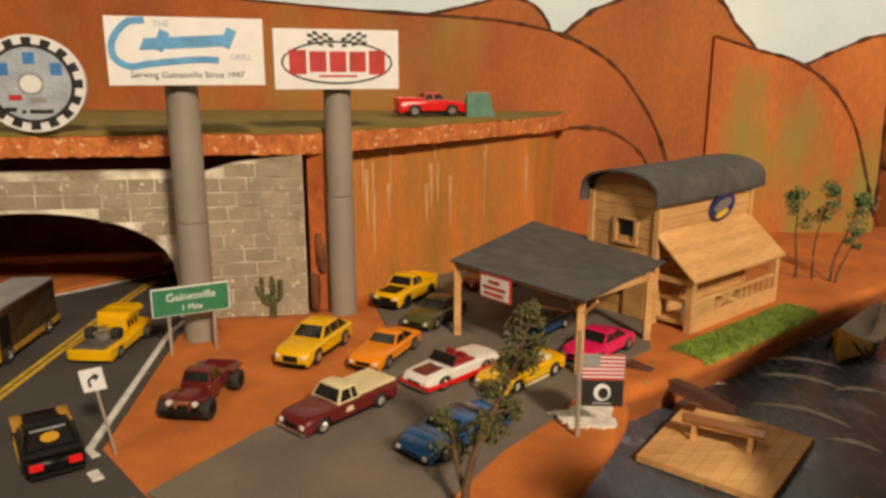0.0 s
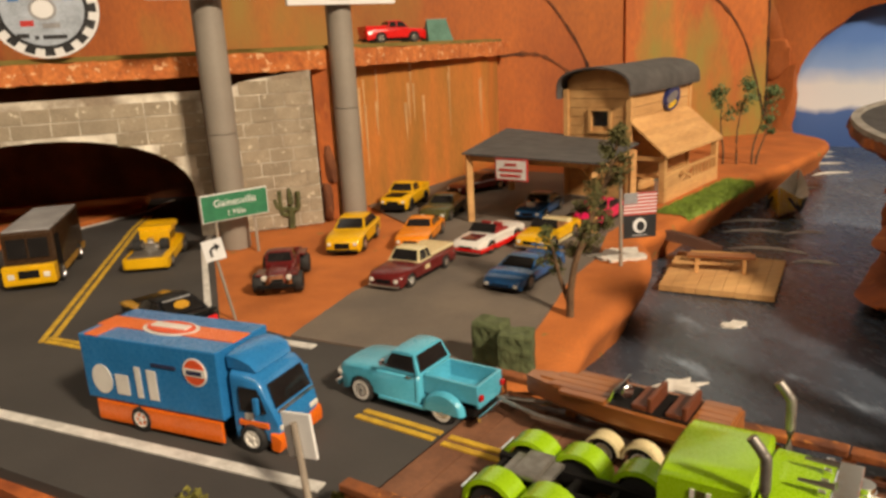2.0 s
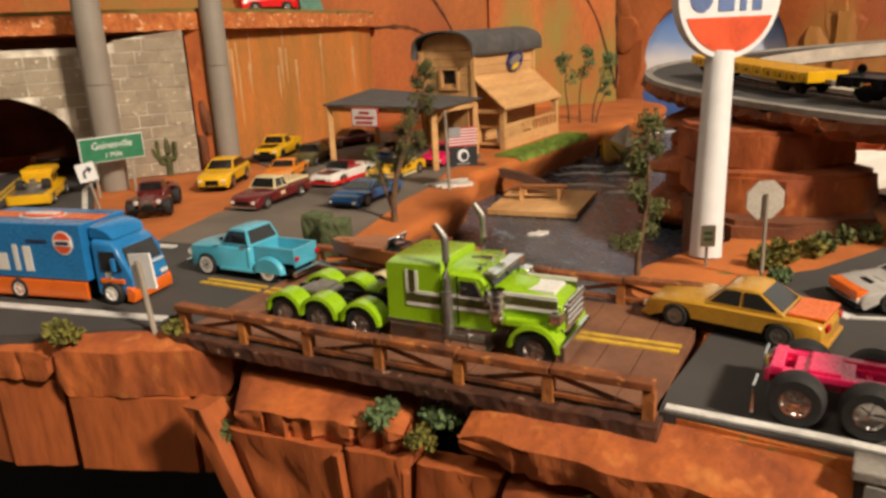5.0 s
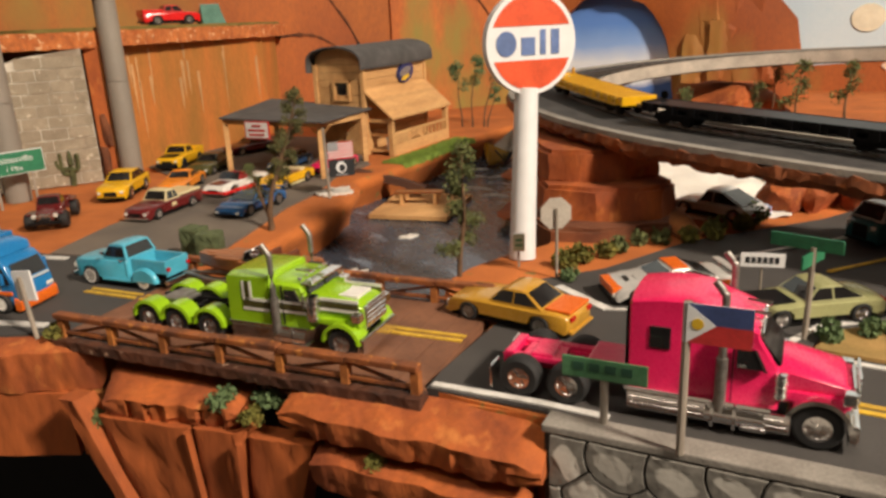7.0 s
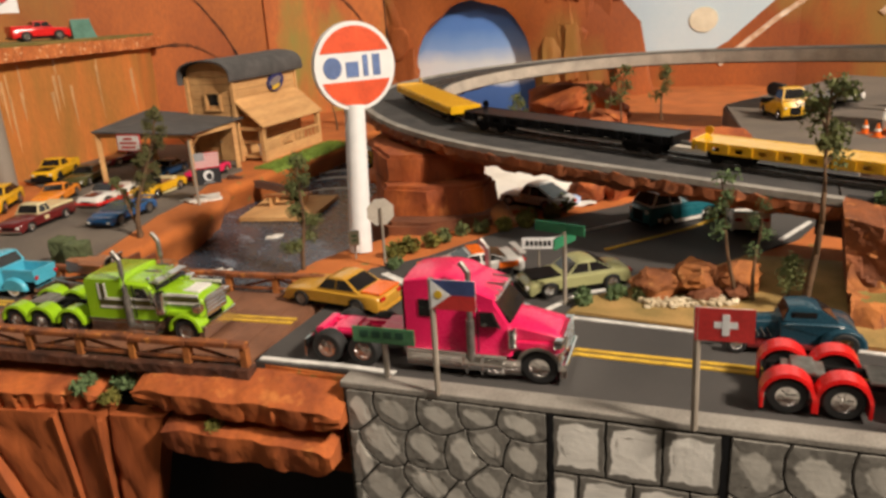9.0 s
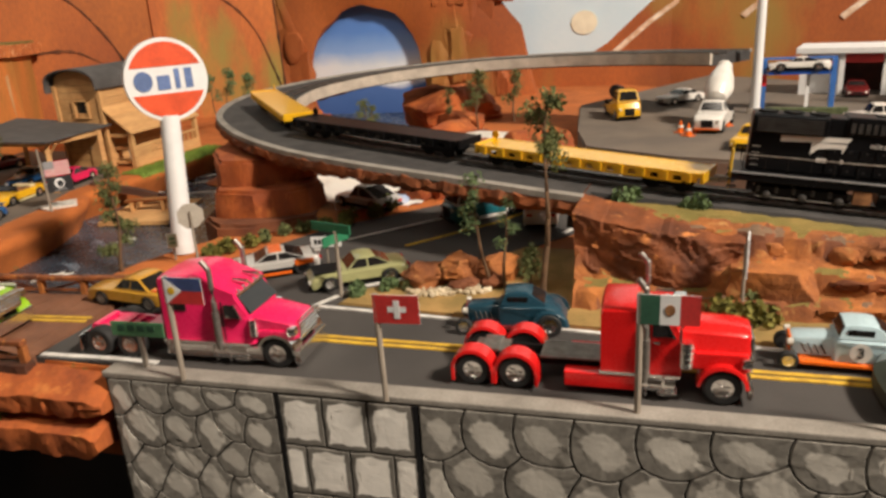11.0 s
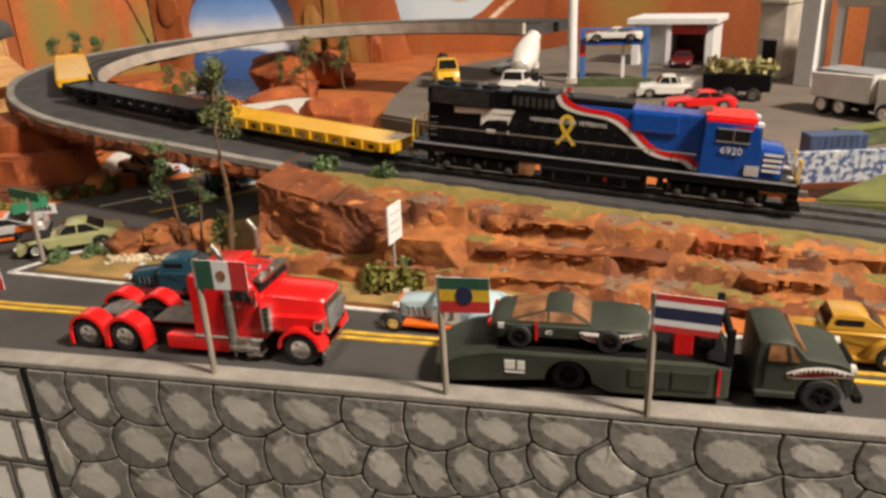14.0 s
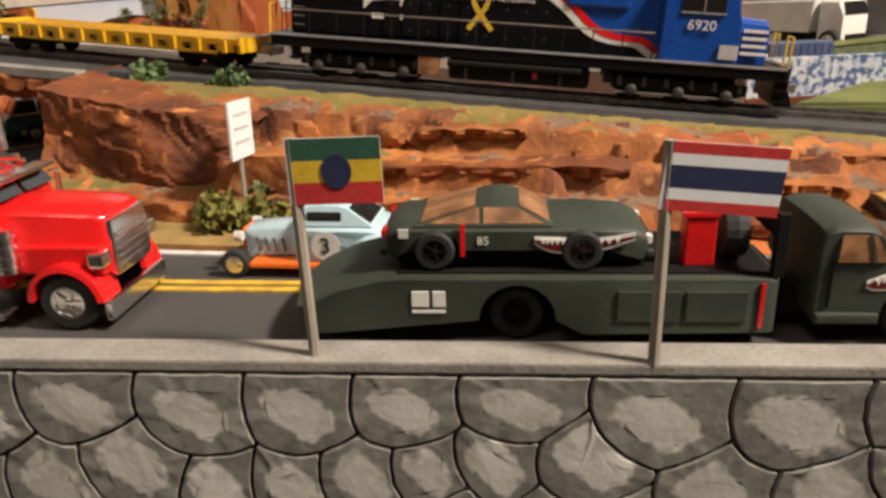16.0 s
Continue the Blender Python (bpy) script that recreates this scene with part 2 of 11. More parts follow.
def roughen(bm, amount, scale, seed=0, up=1.0):
    for v in bm.verts:
        d = noise.noise_vector((v.co + Vector((seed * 3.1, seed, 0))) * scale) * amount
        d += noise.noise_vector((v.co + Vector((seed, 7, seed))) * scale * 3) * amount * 0.4
        v.co += Vector((d.x, d.y, d.z * up))
    return bm


def rock(x, y, z, sx, sy, sz, turn=0.0, seed=0, cuts=4, rough_by=0.22, tilt=0.0, planes=13):
    """A broken block of rock with flat facets and worn edges, resting with its foot at z."""
    rnd = random.Random(seed)
    bm = bmesh.new()
    bmesh.ops.create_cube(bm, size=1)
    bmesh.ops.subdivide_edges(bm, edges=bm.edges[:], cuts=cuts, use_grid_fill=True)
    for _ in range(planes):
        nrm = Vector((rnd.uniform(-1, 1), rnd.uniform(-1, 1), rnd.uniform(-0.6, 0.9))).normalized()
        k = rnd.uniform(0.40, 0.58)
        for v in bm.verts:
            over = v.co.dot(nrm) - k
            if over > 0:
                v.co -= nrm * over
    for v in bm.verts:
        q = v.co * 2.3 + Vector((seed * 1.7, seed * 0.3, 0))
        v.co += noise.noise_vector(q) * rough_by * 0.24 + noise.noise_vector(q * 3.3) * rough_by * 0.14 + noise.noise_vector(q * 9) * rough_by * 0.07
    lo = min(v.co.z for v in bm.verts)
    bm.transform(Matrix.Translation((x, y, z)) @ pose(0, 0, 0, tilt, 0, turn) @ Matrix.Diagonal((sx, sy, sz, 1)) @ Matrix.Translation((0, 0, -lo)))
    return bm


def along(a, b, s, off=0.0):
    """The plan point at share s of the way from a to b, off metres to the left."""
    a, b = Vector(a[:2]), Vector(b[:2])
    d = (b - a).normalized()
    return a.lerp(b, s) + Vector((-d.y, d.x)) * off


def structure(name, bm, material, label="", smooth=0.0):
    ob = part(name, bm, material, None, "", smooth)
    return tagged(ob, label, "", "", "structure")


# ---------------------------------------------------------------- the room that closes the place
def room():
    for name, b in (("floor", (-3, -3, -1.0, 3.2, 2.2, -0.9)), ("ceiling", (-3, -3, 1.9, 3.2, 2.2, 2.0)), ("wall_south", (-3, -3.1, -0.9, 3.2, -3.0, 1.9)),
                    ("wall_north", (-3, 2.2, -0.9, 3.2, 2.3, 1.9)), ("wall_west", (-3.1, -3, -0.9, -3.0, 2.2, 1.9)), ("wall_east", (3.2, -3, -0.9, 3.3, 2.2, 1.9))):
        structure(name, box(*b), M_ROOMDARK if name == "floor" else M_ROOM, "plain dark room surface round the layout table")


room()

# ---------------------------------------------------------------- land, water, roads
WEST = [(-1.0, 0.652), (-0.72, 0.500), (-0.42, 0.341), (-0.277, 0.2615), (-0.200, 0.2055), (-0.168, 0.194), (-0.13, 0.184), (-0.098, 0.172)]
SHORE = [(-0.03, 0.253), (0.002, 0.268), (0.038, 0.322), (0.083, 0.373), (0.111, 0.418), (0.127, 0.452), (0.134, 0.475), (0.139, 0.500), (0.170, 0.524), (0.246, 0.592), (0.325, 0.664), (0.40, 0.735), (0.48, 0.803), (0.56, 0.872), (0.615, 0.95), (0.63, 1.09)]
WEST += [(-0.03, 0.275), (0.0, 0.30), (0.045, 0.375), (0.075, 0.43), (0.09, 0.465), (0.098, 0.50), (0.115, 0.535), (0.14, 0.555), (0.22, 0.622), (0.300, 0.682), (0.382, 0.752), (0.464, 0.822), (0.544, 0.890), (0.596, 0.96), (0.612, 1.09), (-1.0, 1.0)]
EAST = [(0.056, 0.028), (0.118, 0.084), (0.112, 0.10), (0.106, 0.14), (0.118, 0.166), (0.138, 0.181), (0.168, 0.194), (0.21, 0.199), (0.235, 0.225), (0.26, 0.29), (0.33, 0.315), (0.40, 0.40), (0.48, 0.46), (0.58, 0.50),
        (0.66, 0.62), (0.76, 0.80), (0.90, 0.95), (1.2, 0.95), (1.25, -0.98), (0.95, -0.905), (0.092, -0.010)]


BANK = ((-0.052, -0.0014), (-0.024, -0.0013), (-0.012, -0.0014), (-0.006, -0.0016), (-0.002, -0.0030), (0.0004, -0.0062), (0.0006, -0.0100), (-0.002, -0.0150), (-0.008, -0.025), (-0.013, -0.038))


def shore_bank(line, profile, lift=0.0):
    """A strip along the shore line that falls over the given profile into the water."""
    bm = bmesh.new()
    rows = []
    for i, p in enumerate(line):
        d = (line[min(i + 1, len(line) - 1)] - line[max(i - 1, 0)]).normalized()
        out = Vector((d.y, -d.x, 0))
        row = []
        for off, z in profile:
            k = 1 + 0.35 * noise.noise(Vector((p.x * 40, p.y * 40, z * 60))) * (off > -0.02)
            q = p + out * (off * k + lift)
            row.append(bm.verts.new((q.x, q.y, z + lift + 0.0008 * noise.noise(q * 130))))
        rows.append(row)
    for a, b in zip(rows, rows[1:]):
        for j in range(len(profile) - 1):
            bm.faces.new((a[j], a[j + 1], b[j + 1], b[j]))
    return bm


def land():
    structure("ground", prism(WEST, -0.06, -0.0012, 0.011, 0.0, 4), M_DIRT, "red earth ground of the model town", 50)
    structure("ground", shore_bank(smooth_line([Vector((*q, 0)) for q in SHORE], 8), BANK), M_DIRT, "rounded red earth bank of the lake shore", 60)
    structure("ground", prism(EAST, -0.06, -0.0012, 0.003), M_DIRT, "red earth ground beside the highway", 50)
    structure("water", prism([(-0.08, 0.19), (0.085, 0.045), (0.6, 0.2), (1.0, 1.3), (0.4, 1.3), (-0.06, 0.3)], -0.045, -0.035), M_WATER, "dark blue-grey glossy painted lake")
    road = [(-1.0, 0.647), (-0.72, 0.494), (-0.42, 0.335), (-0.277, 0.2555), (-0.200, 0.200), (-0.168, 0.192), (-0.13, 0.184), (-0.099, 0.176), (-0.032, 0.25), (-0.042, 0.281), (-0.138, 0.352), (-0.184, 0.398),
            (-0.217, 0.593), (-0.222, 0.66), (-0.222, 0.98), (-0.43, 0.98), (-0.43, 0.6), (-0.55, 0.57), (-1.0, 0.82)]
    structure("road", prism(road, -0.008, 0.0), M_ASPHALT, "dark asphalt road into the tunnel")
    lot = [(-0.137, 0.3535), (-0.041, 0.2825), (-0.012, 0.30), (0.02, 0.355), (0.05, 0.41), (0.085, 0.455), (0.12, 0.525), (0.172, 0.58), (0.19, 0.80), (0.09, 0.90), (-0.075, 0.715), (-0.045, 0.62), (-0.035, 0.54), (-0.06, 0.468), (-0.099, 0.424)]
    structure("pavement", prism(lot, -0.008, 0.0003), M_LOT, "grey asphalt parking lot with dusty edges")
    east = [(0.057, 0.031), (0.117, 0.084), (0.142, 0.11), (0.168, 0.135), (0.215, 0.135), (0.30, 0.16), (0.42, 0.16), (0.62, 0.20), (0.62, 0.07), (0.46, 0.005), (0.33, -0.008), (0.262, 0.002), (0.236, -0.010),
            (0.30, -0.096), (0.40, -0.222), (0.47, -0.30), (0.60, -0.435), (1.0, -0.85), (0.95, -0.90), (0.092, -0.006)]
    structure("road", prism(east, -0.008, 0.0), M_ASPHALT, "dark asphalt highway and side road")
    structure("ground", prism([(-0.377, 0.707), (-0.319, 0.783), (-0.33, 0.859), (-0.9, 0.859), (-0.9, 0.62), (-0.44, 0.61)], -0.004, 0.005, 0.002), M_DIRT, "red earth bank inside the tunnel", 50)
    structure("pavement", prism([(0.60, 0.16), (0.66, 0.24), (0.80, 0.40), (1.2, 0.5), (1.2, -0.6), (0.80, -0.36), (0.70, -0.10), (0.62, 0.06)], 0.0, 0.03, 0.003), M_LOT, "raised grey asphalt yard of the service station")


land()


def lines():
    def line(name, pts, w, m, z=0.0):
        structure(name, ribbon([Vector((*p, 0)) for p in pts], w, 0.0007, z), m, "painted road line")
    line("trim", [(-0.9, 0.625), (-0.5, 0.42), (-0.293, 0.302), (-0.20, 0.243), (-0.117, 0.190)], 0.006, M_WHITELINE)
    line("trim", [(-0.430, 0.640), (-0.374, 0.703), (-0.314, 0.780), (-0.30, 0.84)], 0.005, M_WHITELINE)
    line("trim", [(-0.225, 0.66), (-0.2255, 0.593), (-0.190, 0.395), (-0.182, 0.388)], 0.0045, M_WHITELINE)
    for o in (-0.0028, 0.0028):
        line("trim", [(-0.308 + o, 0.75), (-0.307 + o, 0.69), (-0.283 + o, 0.386 + o)], 0.0032, M_YELLOWLINE)
        line("trim", [(-0.283, 0.386 + o), (-0.245, 0.361 + o)], 0.0032, M_YELLOWLINE)
        line("trim", [(-0.100 + o * 0.7, 0.246 + o * 0.7), (-0.069 + o * 0.7, 0.2175 + o * 0.7)], 0.0032, M_YELLOWLINE)
        line("trim", smooth_line([(0.121 + o * 0.7, 0.048 + o * 0.7), (0.208 + o * 0.7, -0.055 + o * 0.7), (0.264 + o * 0.7, -0.116 + o * 0.7), (0.366 + o * 0.7, -0.231 + o * 0.7), (0.404 + o * 0.7, -0.272 + o * 0.7), (0.60 + o, -0.487 + o), (0.95 + o, -0.86 + o)], 4), 0.0032, M_YELLOWLINE)
    line("trim", [(-0.143, 0.345), (-0.123, 0.331)], 0.006, M_WHITELINE)
    line("trim", [(-0.176, 0.372), (-0.168, 0.364)], 0.006, M_WHITELINE)
    line("trim", [(0.062, 0.031), (0.098, -0.004), (0.118, -0.026)], 0.004, M_WHITELINE)
    line("trim", smooth_line([(0.222, -0.004), (0.293, -0.091), (0.398, -0.222), (0.463, -0.292), (0.60, -0.44), (0.95, -0.80)], 4), 0.0035, M_WHITELINE)
    line("trim", [(0.222, -0.004), (0.262, 0.008), (0.312, -0.002)], 0.0035, M_WHITELINE)
    line("trim", [(0.172, 0.118), (0.179, 0.074)], 0.006, M_WHITELINE)
    line("trim", [(0.179, 0.074), (0.20, 0.063)], 0.002, M_WHITELINE)
    line("trim", [(0.30, 0.116), (0.387, 0.116), (0.5, 0.13)], 0.003, M_WHITELINE)
    line("trim", [(0.33, 0.068), (0.421, 0.072), (0.55, 0.10)], 0.0032, M_YELLOWLINE)
    line("trim", [(0.447, 0.010), (0.502, 0.028)], 0.0035, M_WHITELINE)


lines()

# ---------------------------------------------------------------- tunnel, ledge, cliff
FACE_A, FACE_B = Vector((-0.60, 0.558)), Vector((-0.122, 0.656))


def tunnel():
    """Concrete block facade with an arched opening, in its own plane."""
    d = (FACE_B - FACE_A).normalized()
    m = Matrix(((d.x, -d.y, 0, FACE_A.x), (d.y, d.x, 0, FACE_A.y), (0, 0, 1, 0), (0, 0, 0, 1)))
    L = (FACE_B - FACE_A).length
    edge = L - 0.118
    x0, x1, top = edge - 0.24, edge + 0.005, 0.132
    arch = [(x1 - 0.0, 0.0)] + [(x0 + (x1 - x0) * (0.5 + 0.5 * math.cos(a)), 0.035 + 0.063 * math.sin(a) ** 0.8 if math.sin(a) > 0 else 0.035) for a in [math.pi * k / 18 for k in range(19)]] + [(x0, 0.0)]
    pts = [(0, 0), (0, top), (edge + 0.02, top), (edge + 0.02, 0)] + arch
    structure("wall_1", plate(pts, 0.012, m), M_BLOCKJOINT, "grey concrete block tunnel face with a ragged arch")
    structure("wall_2", plate([(edge + 0.021, 0), (edge + 0.021, 0.127), (edge + 0.06, 0.138), (L, 0.145), (L, 0)], 0.012, m @ Matrix.Translation((0, -0.006, 0))), M_BLOCKJOINT, "grey concrete block wall beside the tunnel")
    return m, L, edge, x0, x1


TUNNEL = tunnel()


def ledge():
    front = [(-0.9, 0.50), (-0.60, 0.553), (-0.375, 0.602), (-0.237, 0.632), (-0.117, 0.655), (-0.080, 0.688), (0.004, 0.79), (0.108, 0.918)]
    pts = front + [(0.14, 1.0), (-0.9, 1.0)]
    structure("ground", prism(pts, 0.162, 0.166), M_OLIVE, "olive turf on top of the cliff ledge")
    bm = prism([(x, y - 0.004) for x, y in front] + [(0.15, 1.0), (-0.9, 1.0)], 0.145, 0.1615)
    bmesh.ops.subdivide_edges(bm, edges=[k for k in bm.edges if k.calc_length() > 0.02 and k.verts[0].co.y < 0.95], cuts=24)
    bmesh.ops.triangulate(bm, faces=bm.faces[:])
    roughen(bm, 0.0016, 160, 6)
    structure("ledge", bm, M_LEDGE, "rough orange foam edge of the cliff ledge")
    structure("cliff", prism([(-0.104, 0.66), (-0.088, 0.704), (0.101, 0.922), (0.13, 0.99), (-0.108, 0.99)], -0.01, 0.146), M_CLIFF, "painted orange cliff wall with pale drips")
    structure("wall_3", box(-0.1195, 0.662, 0.0, -0.105, 0.99, 0.145), M_ROCK, "orange rock edge beside the cliff")
    # The tunnel's inner shade is put into this wall's dark rock colour.
    structure("wall_4", box(-0.9, 0.86, -0.01, -0.13, 0.88, 0.15), M_ROCKDARK, "tunnel back painted dark red for the shade inside")


ledge()

# ---------------------------------------------------------------- painted backdrops
MURAL_A, MURAL_B = Vector((-1.1, 0.975)), Vector((0.64, 1.07))


def mural():
    d = (MURAL_B - MURAL_A).normalized()
    m = Matrix(((d.x, -d.y, 0, MURAL_A.x), (d.y, d.x, 0, MURAL_A.y), (0, 0, 1, 0), (0, 0, 0, 1)))
    L = (MURAL_B - MURAL_A).length
    structure("backdrop", plate([(0, -0.05), (0, 0.75), (1.683, 0.75), (1.683, -0.05)], 0.01, m), M_SKY, "pale blue painted sky board")

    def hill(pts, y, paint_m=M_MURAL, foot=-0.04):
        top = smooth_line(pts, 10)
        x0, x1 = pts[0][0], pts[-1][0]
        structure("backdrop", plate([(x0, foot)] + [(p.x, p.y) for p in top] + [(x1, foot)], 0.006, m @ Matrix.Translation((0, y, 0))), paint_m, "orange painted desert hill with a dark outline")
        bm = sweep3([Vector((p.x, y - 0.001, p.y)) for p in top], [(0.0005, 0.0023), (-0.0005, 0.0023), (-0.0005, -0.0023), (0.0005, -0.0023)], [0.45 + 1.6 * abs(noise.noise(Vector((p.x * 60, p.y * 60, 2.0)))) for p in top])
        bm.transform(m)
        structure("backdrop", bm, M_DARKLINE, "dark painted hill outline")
    return m, hill


MURAL, hill = mural()
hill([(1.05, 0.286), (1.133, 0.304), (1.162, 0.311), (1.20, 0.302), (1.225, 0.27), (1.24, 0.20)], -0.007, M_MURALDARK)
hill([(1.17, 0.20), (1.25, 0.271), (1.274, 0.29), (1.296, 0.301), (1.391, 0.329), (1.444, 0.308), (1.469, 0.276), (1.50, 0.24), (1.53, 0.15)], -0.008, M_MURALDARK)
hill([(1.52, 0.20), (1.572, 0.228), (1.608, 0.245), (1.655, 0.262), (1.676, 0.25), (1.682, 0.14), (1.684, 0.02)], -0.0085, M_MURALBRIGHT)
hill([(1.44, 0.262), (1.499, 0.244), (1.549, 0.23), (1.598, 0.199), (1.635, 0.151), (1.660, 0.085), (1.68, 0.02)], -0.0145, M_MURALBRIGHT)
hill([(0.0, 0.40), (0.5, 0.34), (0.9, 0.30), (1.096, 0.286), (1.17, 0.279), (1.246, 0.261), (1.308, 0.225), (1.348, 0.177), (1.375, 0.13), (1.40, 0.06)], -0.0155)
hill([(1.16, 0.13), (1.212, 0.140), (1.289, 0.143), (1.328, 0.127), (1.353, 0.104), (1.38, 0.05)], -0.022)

ARCH_L, ARCH_R = Vector((0.66, 1.10)), Vector((0.86, 0.90))


def arch():
    """Rock wall with a round sea gate, and the painted sky and sea behind it."""
    d = (ARCH_R - ARCH_L).normalized()
    m = Matrix(((d.x, -d.y, 0, ARCH_L.x), (d.y, d.x, 0, ARCH_L.y), (0, 0, 1, 0), (0, 0, 0, 1)))
    rim = [(0.01, -0.06), (0.0, 0.01)] + [(0.124 - 0.124 * math.cos(a), 0.045 + 0.146 * math.sin(a)) for a in [math.pi * k / 16 for k in range(17)]] + [(0.252, 0.01), (0.27, -0.06)]
    out = [(-0.15, -0.06), (-0.15, 0.03), (-0.15, 0.06), (-0.15, 0.12), (-0.15, 0.18), (-0.14, 0.24), (-0.12, 0.30), (-0.08, 0.36), (0.03, 0.37), (0.08, 0.37), (0.124, 0.37), (0.17, 0.37), (0.22, 0.37), (0.29, 0.37), (0.345, 0.36), (0.37, 0.29), (0.385, 0.25), (0.41, 0.19), (0.455, 0.13), (0.47, 0.03), (0.50, -0.06)]
    bm = bmesh.new()
    rows = []
    for (xi, zi), (xo, zo) in zip(rim, out):
        row = []
        for k in range(7):
            u = k / 6
            row.append(bm.verts.new((xi + (xo - xi) * u, -0.012 * math.sin(u * 3.0) - 0.004 * (k > 0), zi + (zo - zi) * u)))
        row.append(bm.verts.new((xo, 0.012, zo)))
        row.append(bm.verts.new((xi, 0.012, zi)))
        rows.append(row)
    for p, q in zip(rows, rows[1:]):
        for k in range(9):
            bm.faces.new((p[k], p[(k + 1) % 9], q[(k + 1) % 9], q[k]))
    bm.transform(m)
    roughen(bm, 0.009, 26, 5)
    structure("backdrop", bm, M_MURAL, "orange painted rock wall with a round sea gate", 30)
    for k in range(66):
        rnd = random.Random(k)
        if k < 44:
            x, z = rnd.uniform(0.28, 0.42), rnd.uniform(-0.05, 0.28)
        else:
            x, z = rnd.uniform(-0.10, -0.028), rnd.uniform(-0.05, 0.26)
        if 0.38 < x and z > 0.2:
            continue
        c = m @ Vector((x, 0.002, z))
        tagged(part("rock", rock(c.x, c.y, c.z, rnd.uniform(0.035, 0.07), rnd.uniform(0.02, 0.045), rnd.uniform(0.07, 0.13), math.degrees(math.atan2(d.y, d.x)) + rnd.uniform(-14, 14), 300 + k, 7, 0.3), M_MURAL, smooth=25), "orange painted rock slab on the sea gate wall", "rock", "rocks of the sea gate")
    back = m @ Matrix.Translation((0, 0.026, 0))
    structure("backdrop", plate([(-0.10, -0.06), (-0.10, 0.36), (0.36, 0.36), (0.36, -0.06)], 0.01, back), M_ARCHSKY, "painted blue sky over white clouds and a dark blue sea")


def layered_paint(name, stops, low, high, wobble):
    """Paint that changes with height in soft uneven bands."""
    m = bpy.data.materials.new(name)
    m.use_nodes = True
    n, l = m.node_tree.nodes, m.node_tree.links
    geo = n.new("ShaderNodeNewGeometry")
    xyz = n.new("ShaderNodeSeparateXYZ")
    l.new(geo.outputs["Position"], xyz.inputs[0])
    ns = n.new("ShaderNodeTexNoise")
    ns.inputs["Scale"].default_value, ns.inputs["Detail"].default_value = 14, 6
    l.new(geo.outputs["Position"], ns.inputs["Vector"])
    add = n.new("ShaderNodeMath")
    add.operation = "MULTIPLY_ADD"
    add.inputs[1].default_value = wobble
    l.new(ns.outputs["Fac"], add.inputs[0])
    l.new(xyz.outputs["Z"], add.inputs[2])
    mr = n.new("ShaderNodeMapRange")
    mr.inputs[1].default_value, mr.inputs[2].default_value = low + wobble / 2, high + wobble / 2
    l.new(add.outputs[0], mr.inputs[0])
    ramp = n.new("ShaderNodeValToRGB")
    el = ramp.color_ramp.elements
    while len(el) < len(stops):
        el.new(0.5)
    for e, (pos, col) in zip(el, stops):
        e.position, e.color = pos, (*col, 1)
    l.new(mr.outputs[0], ramp.inputs[0])
    bsdf = n["Principled BSDF"]
    l.new(ramp.outputs[0], bsdf.inputs["Base Color"])
    bsdf.inputs["Roughness"].default_value = 0.75
    return m


M_ARCHSKY = layered_paint("painted_sea_and_sky", ((0.0, (0.04, 0.10, 0.32)), (0.27, (0.08, 0.17, 0.46)), (0.30, (0.86, 0.88, 0.92)), (0.42, (0.80, 0.84, 0.90)), (0.53, (0.28, 0.46, 0.84)), (0.66, (0.12, 0.28, 0.72)), (1.0, (0.07, 0.17, 0.54))), -0.06, 0.24, 0.035)
arch()


def east_backdrop():
    a, b, c = Vector((0.86, 1.08)), Vector((1.27, 0.66)), Vector((2.10, -0.62))
    for p, q, name in ((a, b, "backdrop"), (b, c, "backdrop")):
        d = (q - p).normalized()
        m = Matrix(((d.x, -d.y, 0, p.x), (d.y, d.x, 0, p.y), (0, 0, 1, 0), (0, 0, 0, 1)))
        L = (q - p).length
        structure(name, plate([(0, -0.06), (0, 0.8), (L, 0.8), (L, -0.06)], 0.012, m), M_SKY, "pale blue painted sky board")
        if p == a:
            moon = [(0.412 + 0.027 * math.cos(k * math.pi / 12), 0.128 + 0.024 * math.sin(k * math.pi / 12)) for k in range(24)]
            structure("backdrop", plate(moon, 0.002, m @ Matrix.Translation((0, -0.0025, 0))), M_CLOUDWARM, "pale yellow painted moon")
            hills = [(0.0, -0.05), (0.0, 0.03), (0.30, 0.045), (0.40, 0.05), (0.46, 0.085), (0.52, 0.14), (0.56, 0.175), (L, 0.195), (L, -0.05)]
        else:
            hills = [(0, -0.05), (0, 0.193), (0.10, 0.26), (0.2, 0.32), (0.9, 0.44), (1.50, 0.44), (1.50, -0.05)]
        structure(name, plate(hills, 0.006, m @ Matrix.Translation((0, -0.007, 0))), M_MURAL, "orange painted hill with pale ridges")
        for k, (x, z) in enumerate([(0.44, 0.045)] if p == a else [(0.02, 0.17), (0.13, 0.13), (0.30, 0.12)]):
            bm = plate([(x, z), (x + 0.10, z + 0.082), (x + 0.22, z + 0.165), (x + 0.224, z + 0.158), (x + 0.104, z + 0.073), (x + 0.008, z - 0.008)], 0.002, m @ Matrix.Translation((0, -0.0095, 0)))
            structure(name, bm, M_RIDGE, "pale painted ridge line")


M_RIDGE = mat("ridge_paint", (0.86, 0.72, 0.58), (0.55, 0.32, 0.18), 0.8, scale=60, world=True)
M_CLOUDWARM = mat("moon_paint", (0.86, 0.80, 0.62), (0.74, 0.68, 0.52), 0.8, scale=60, world=True)
east_backdrop()

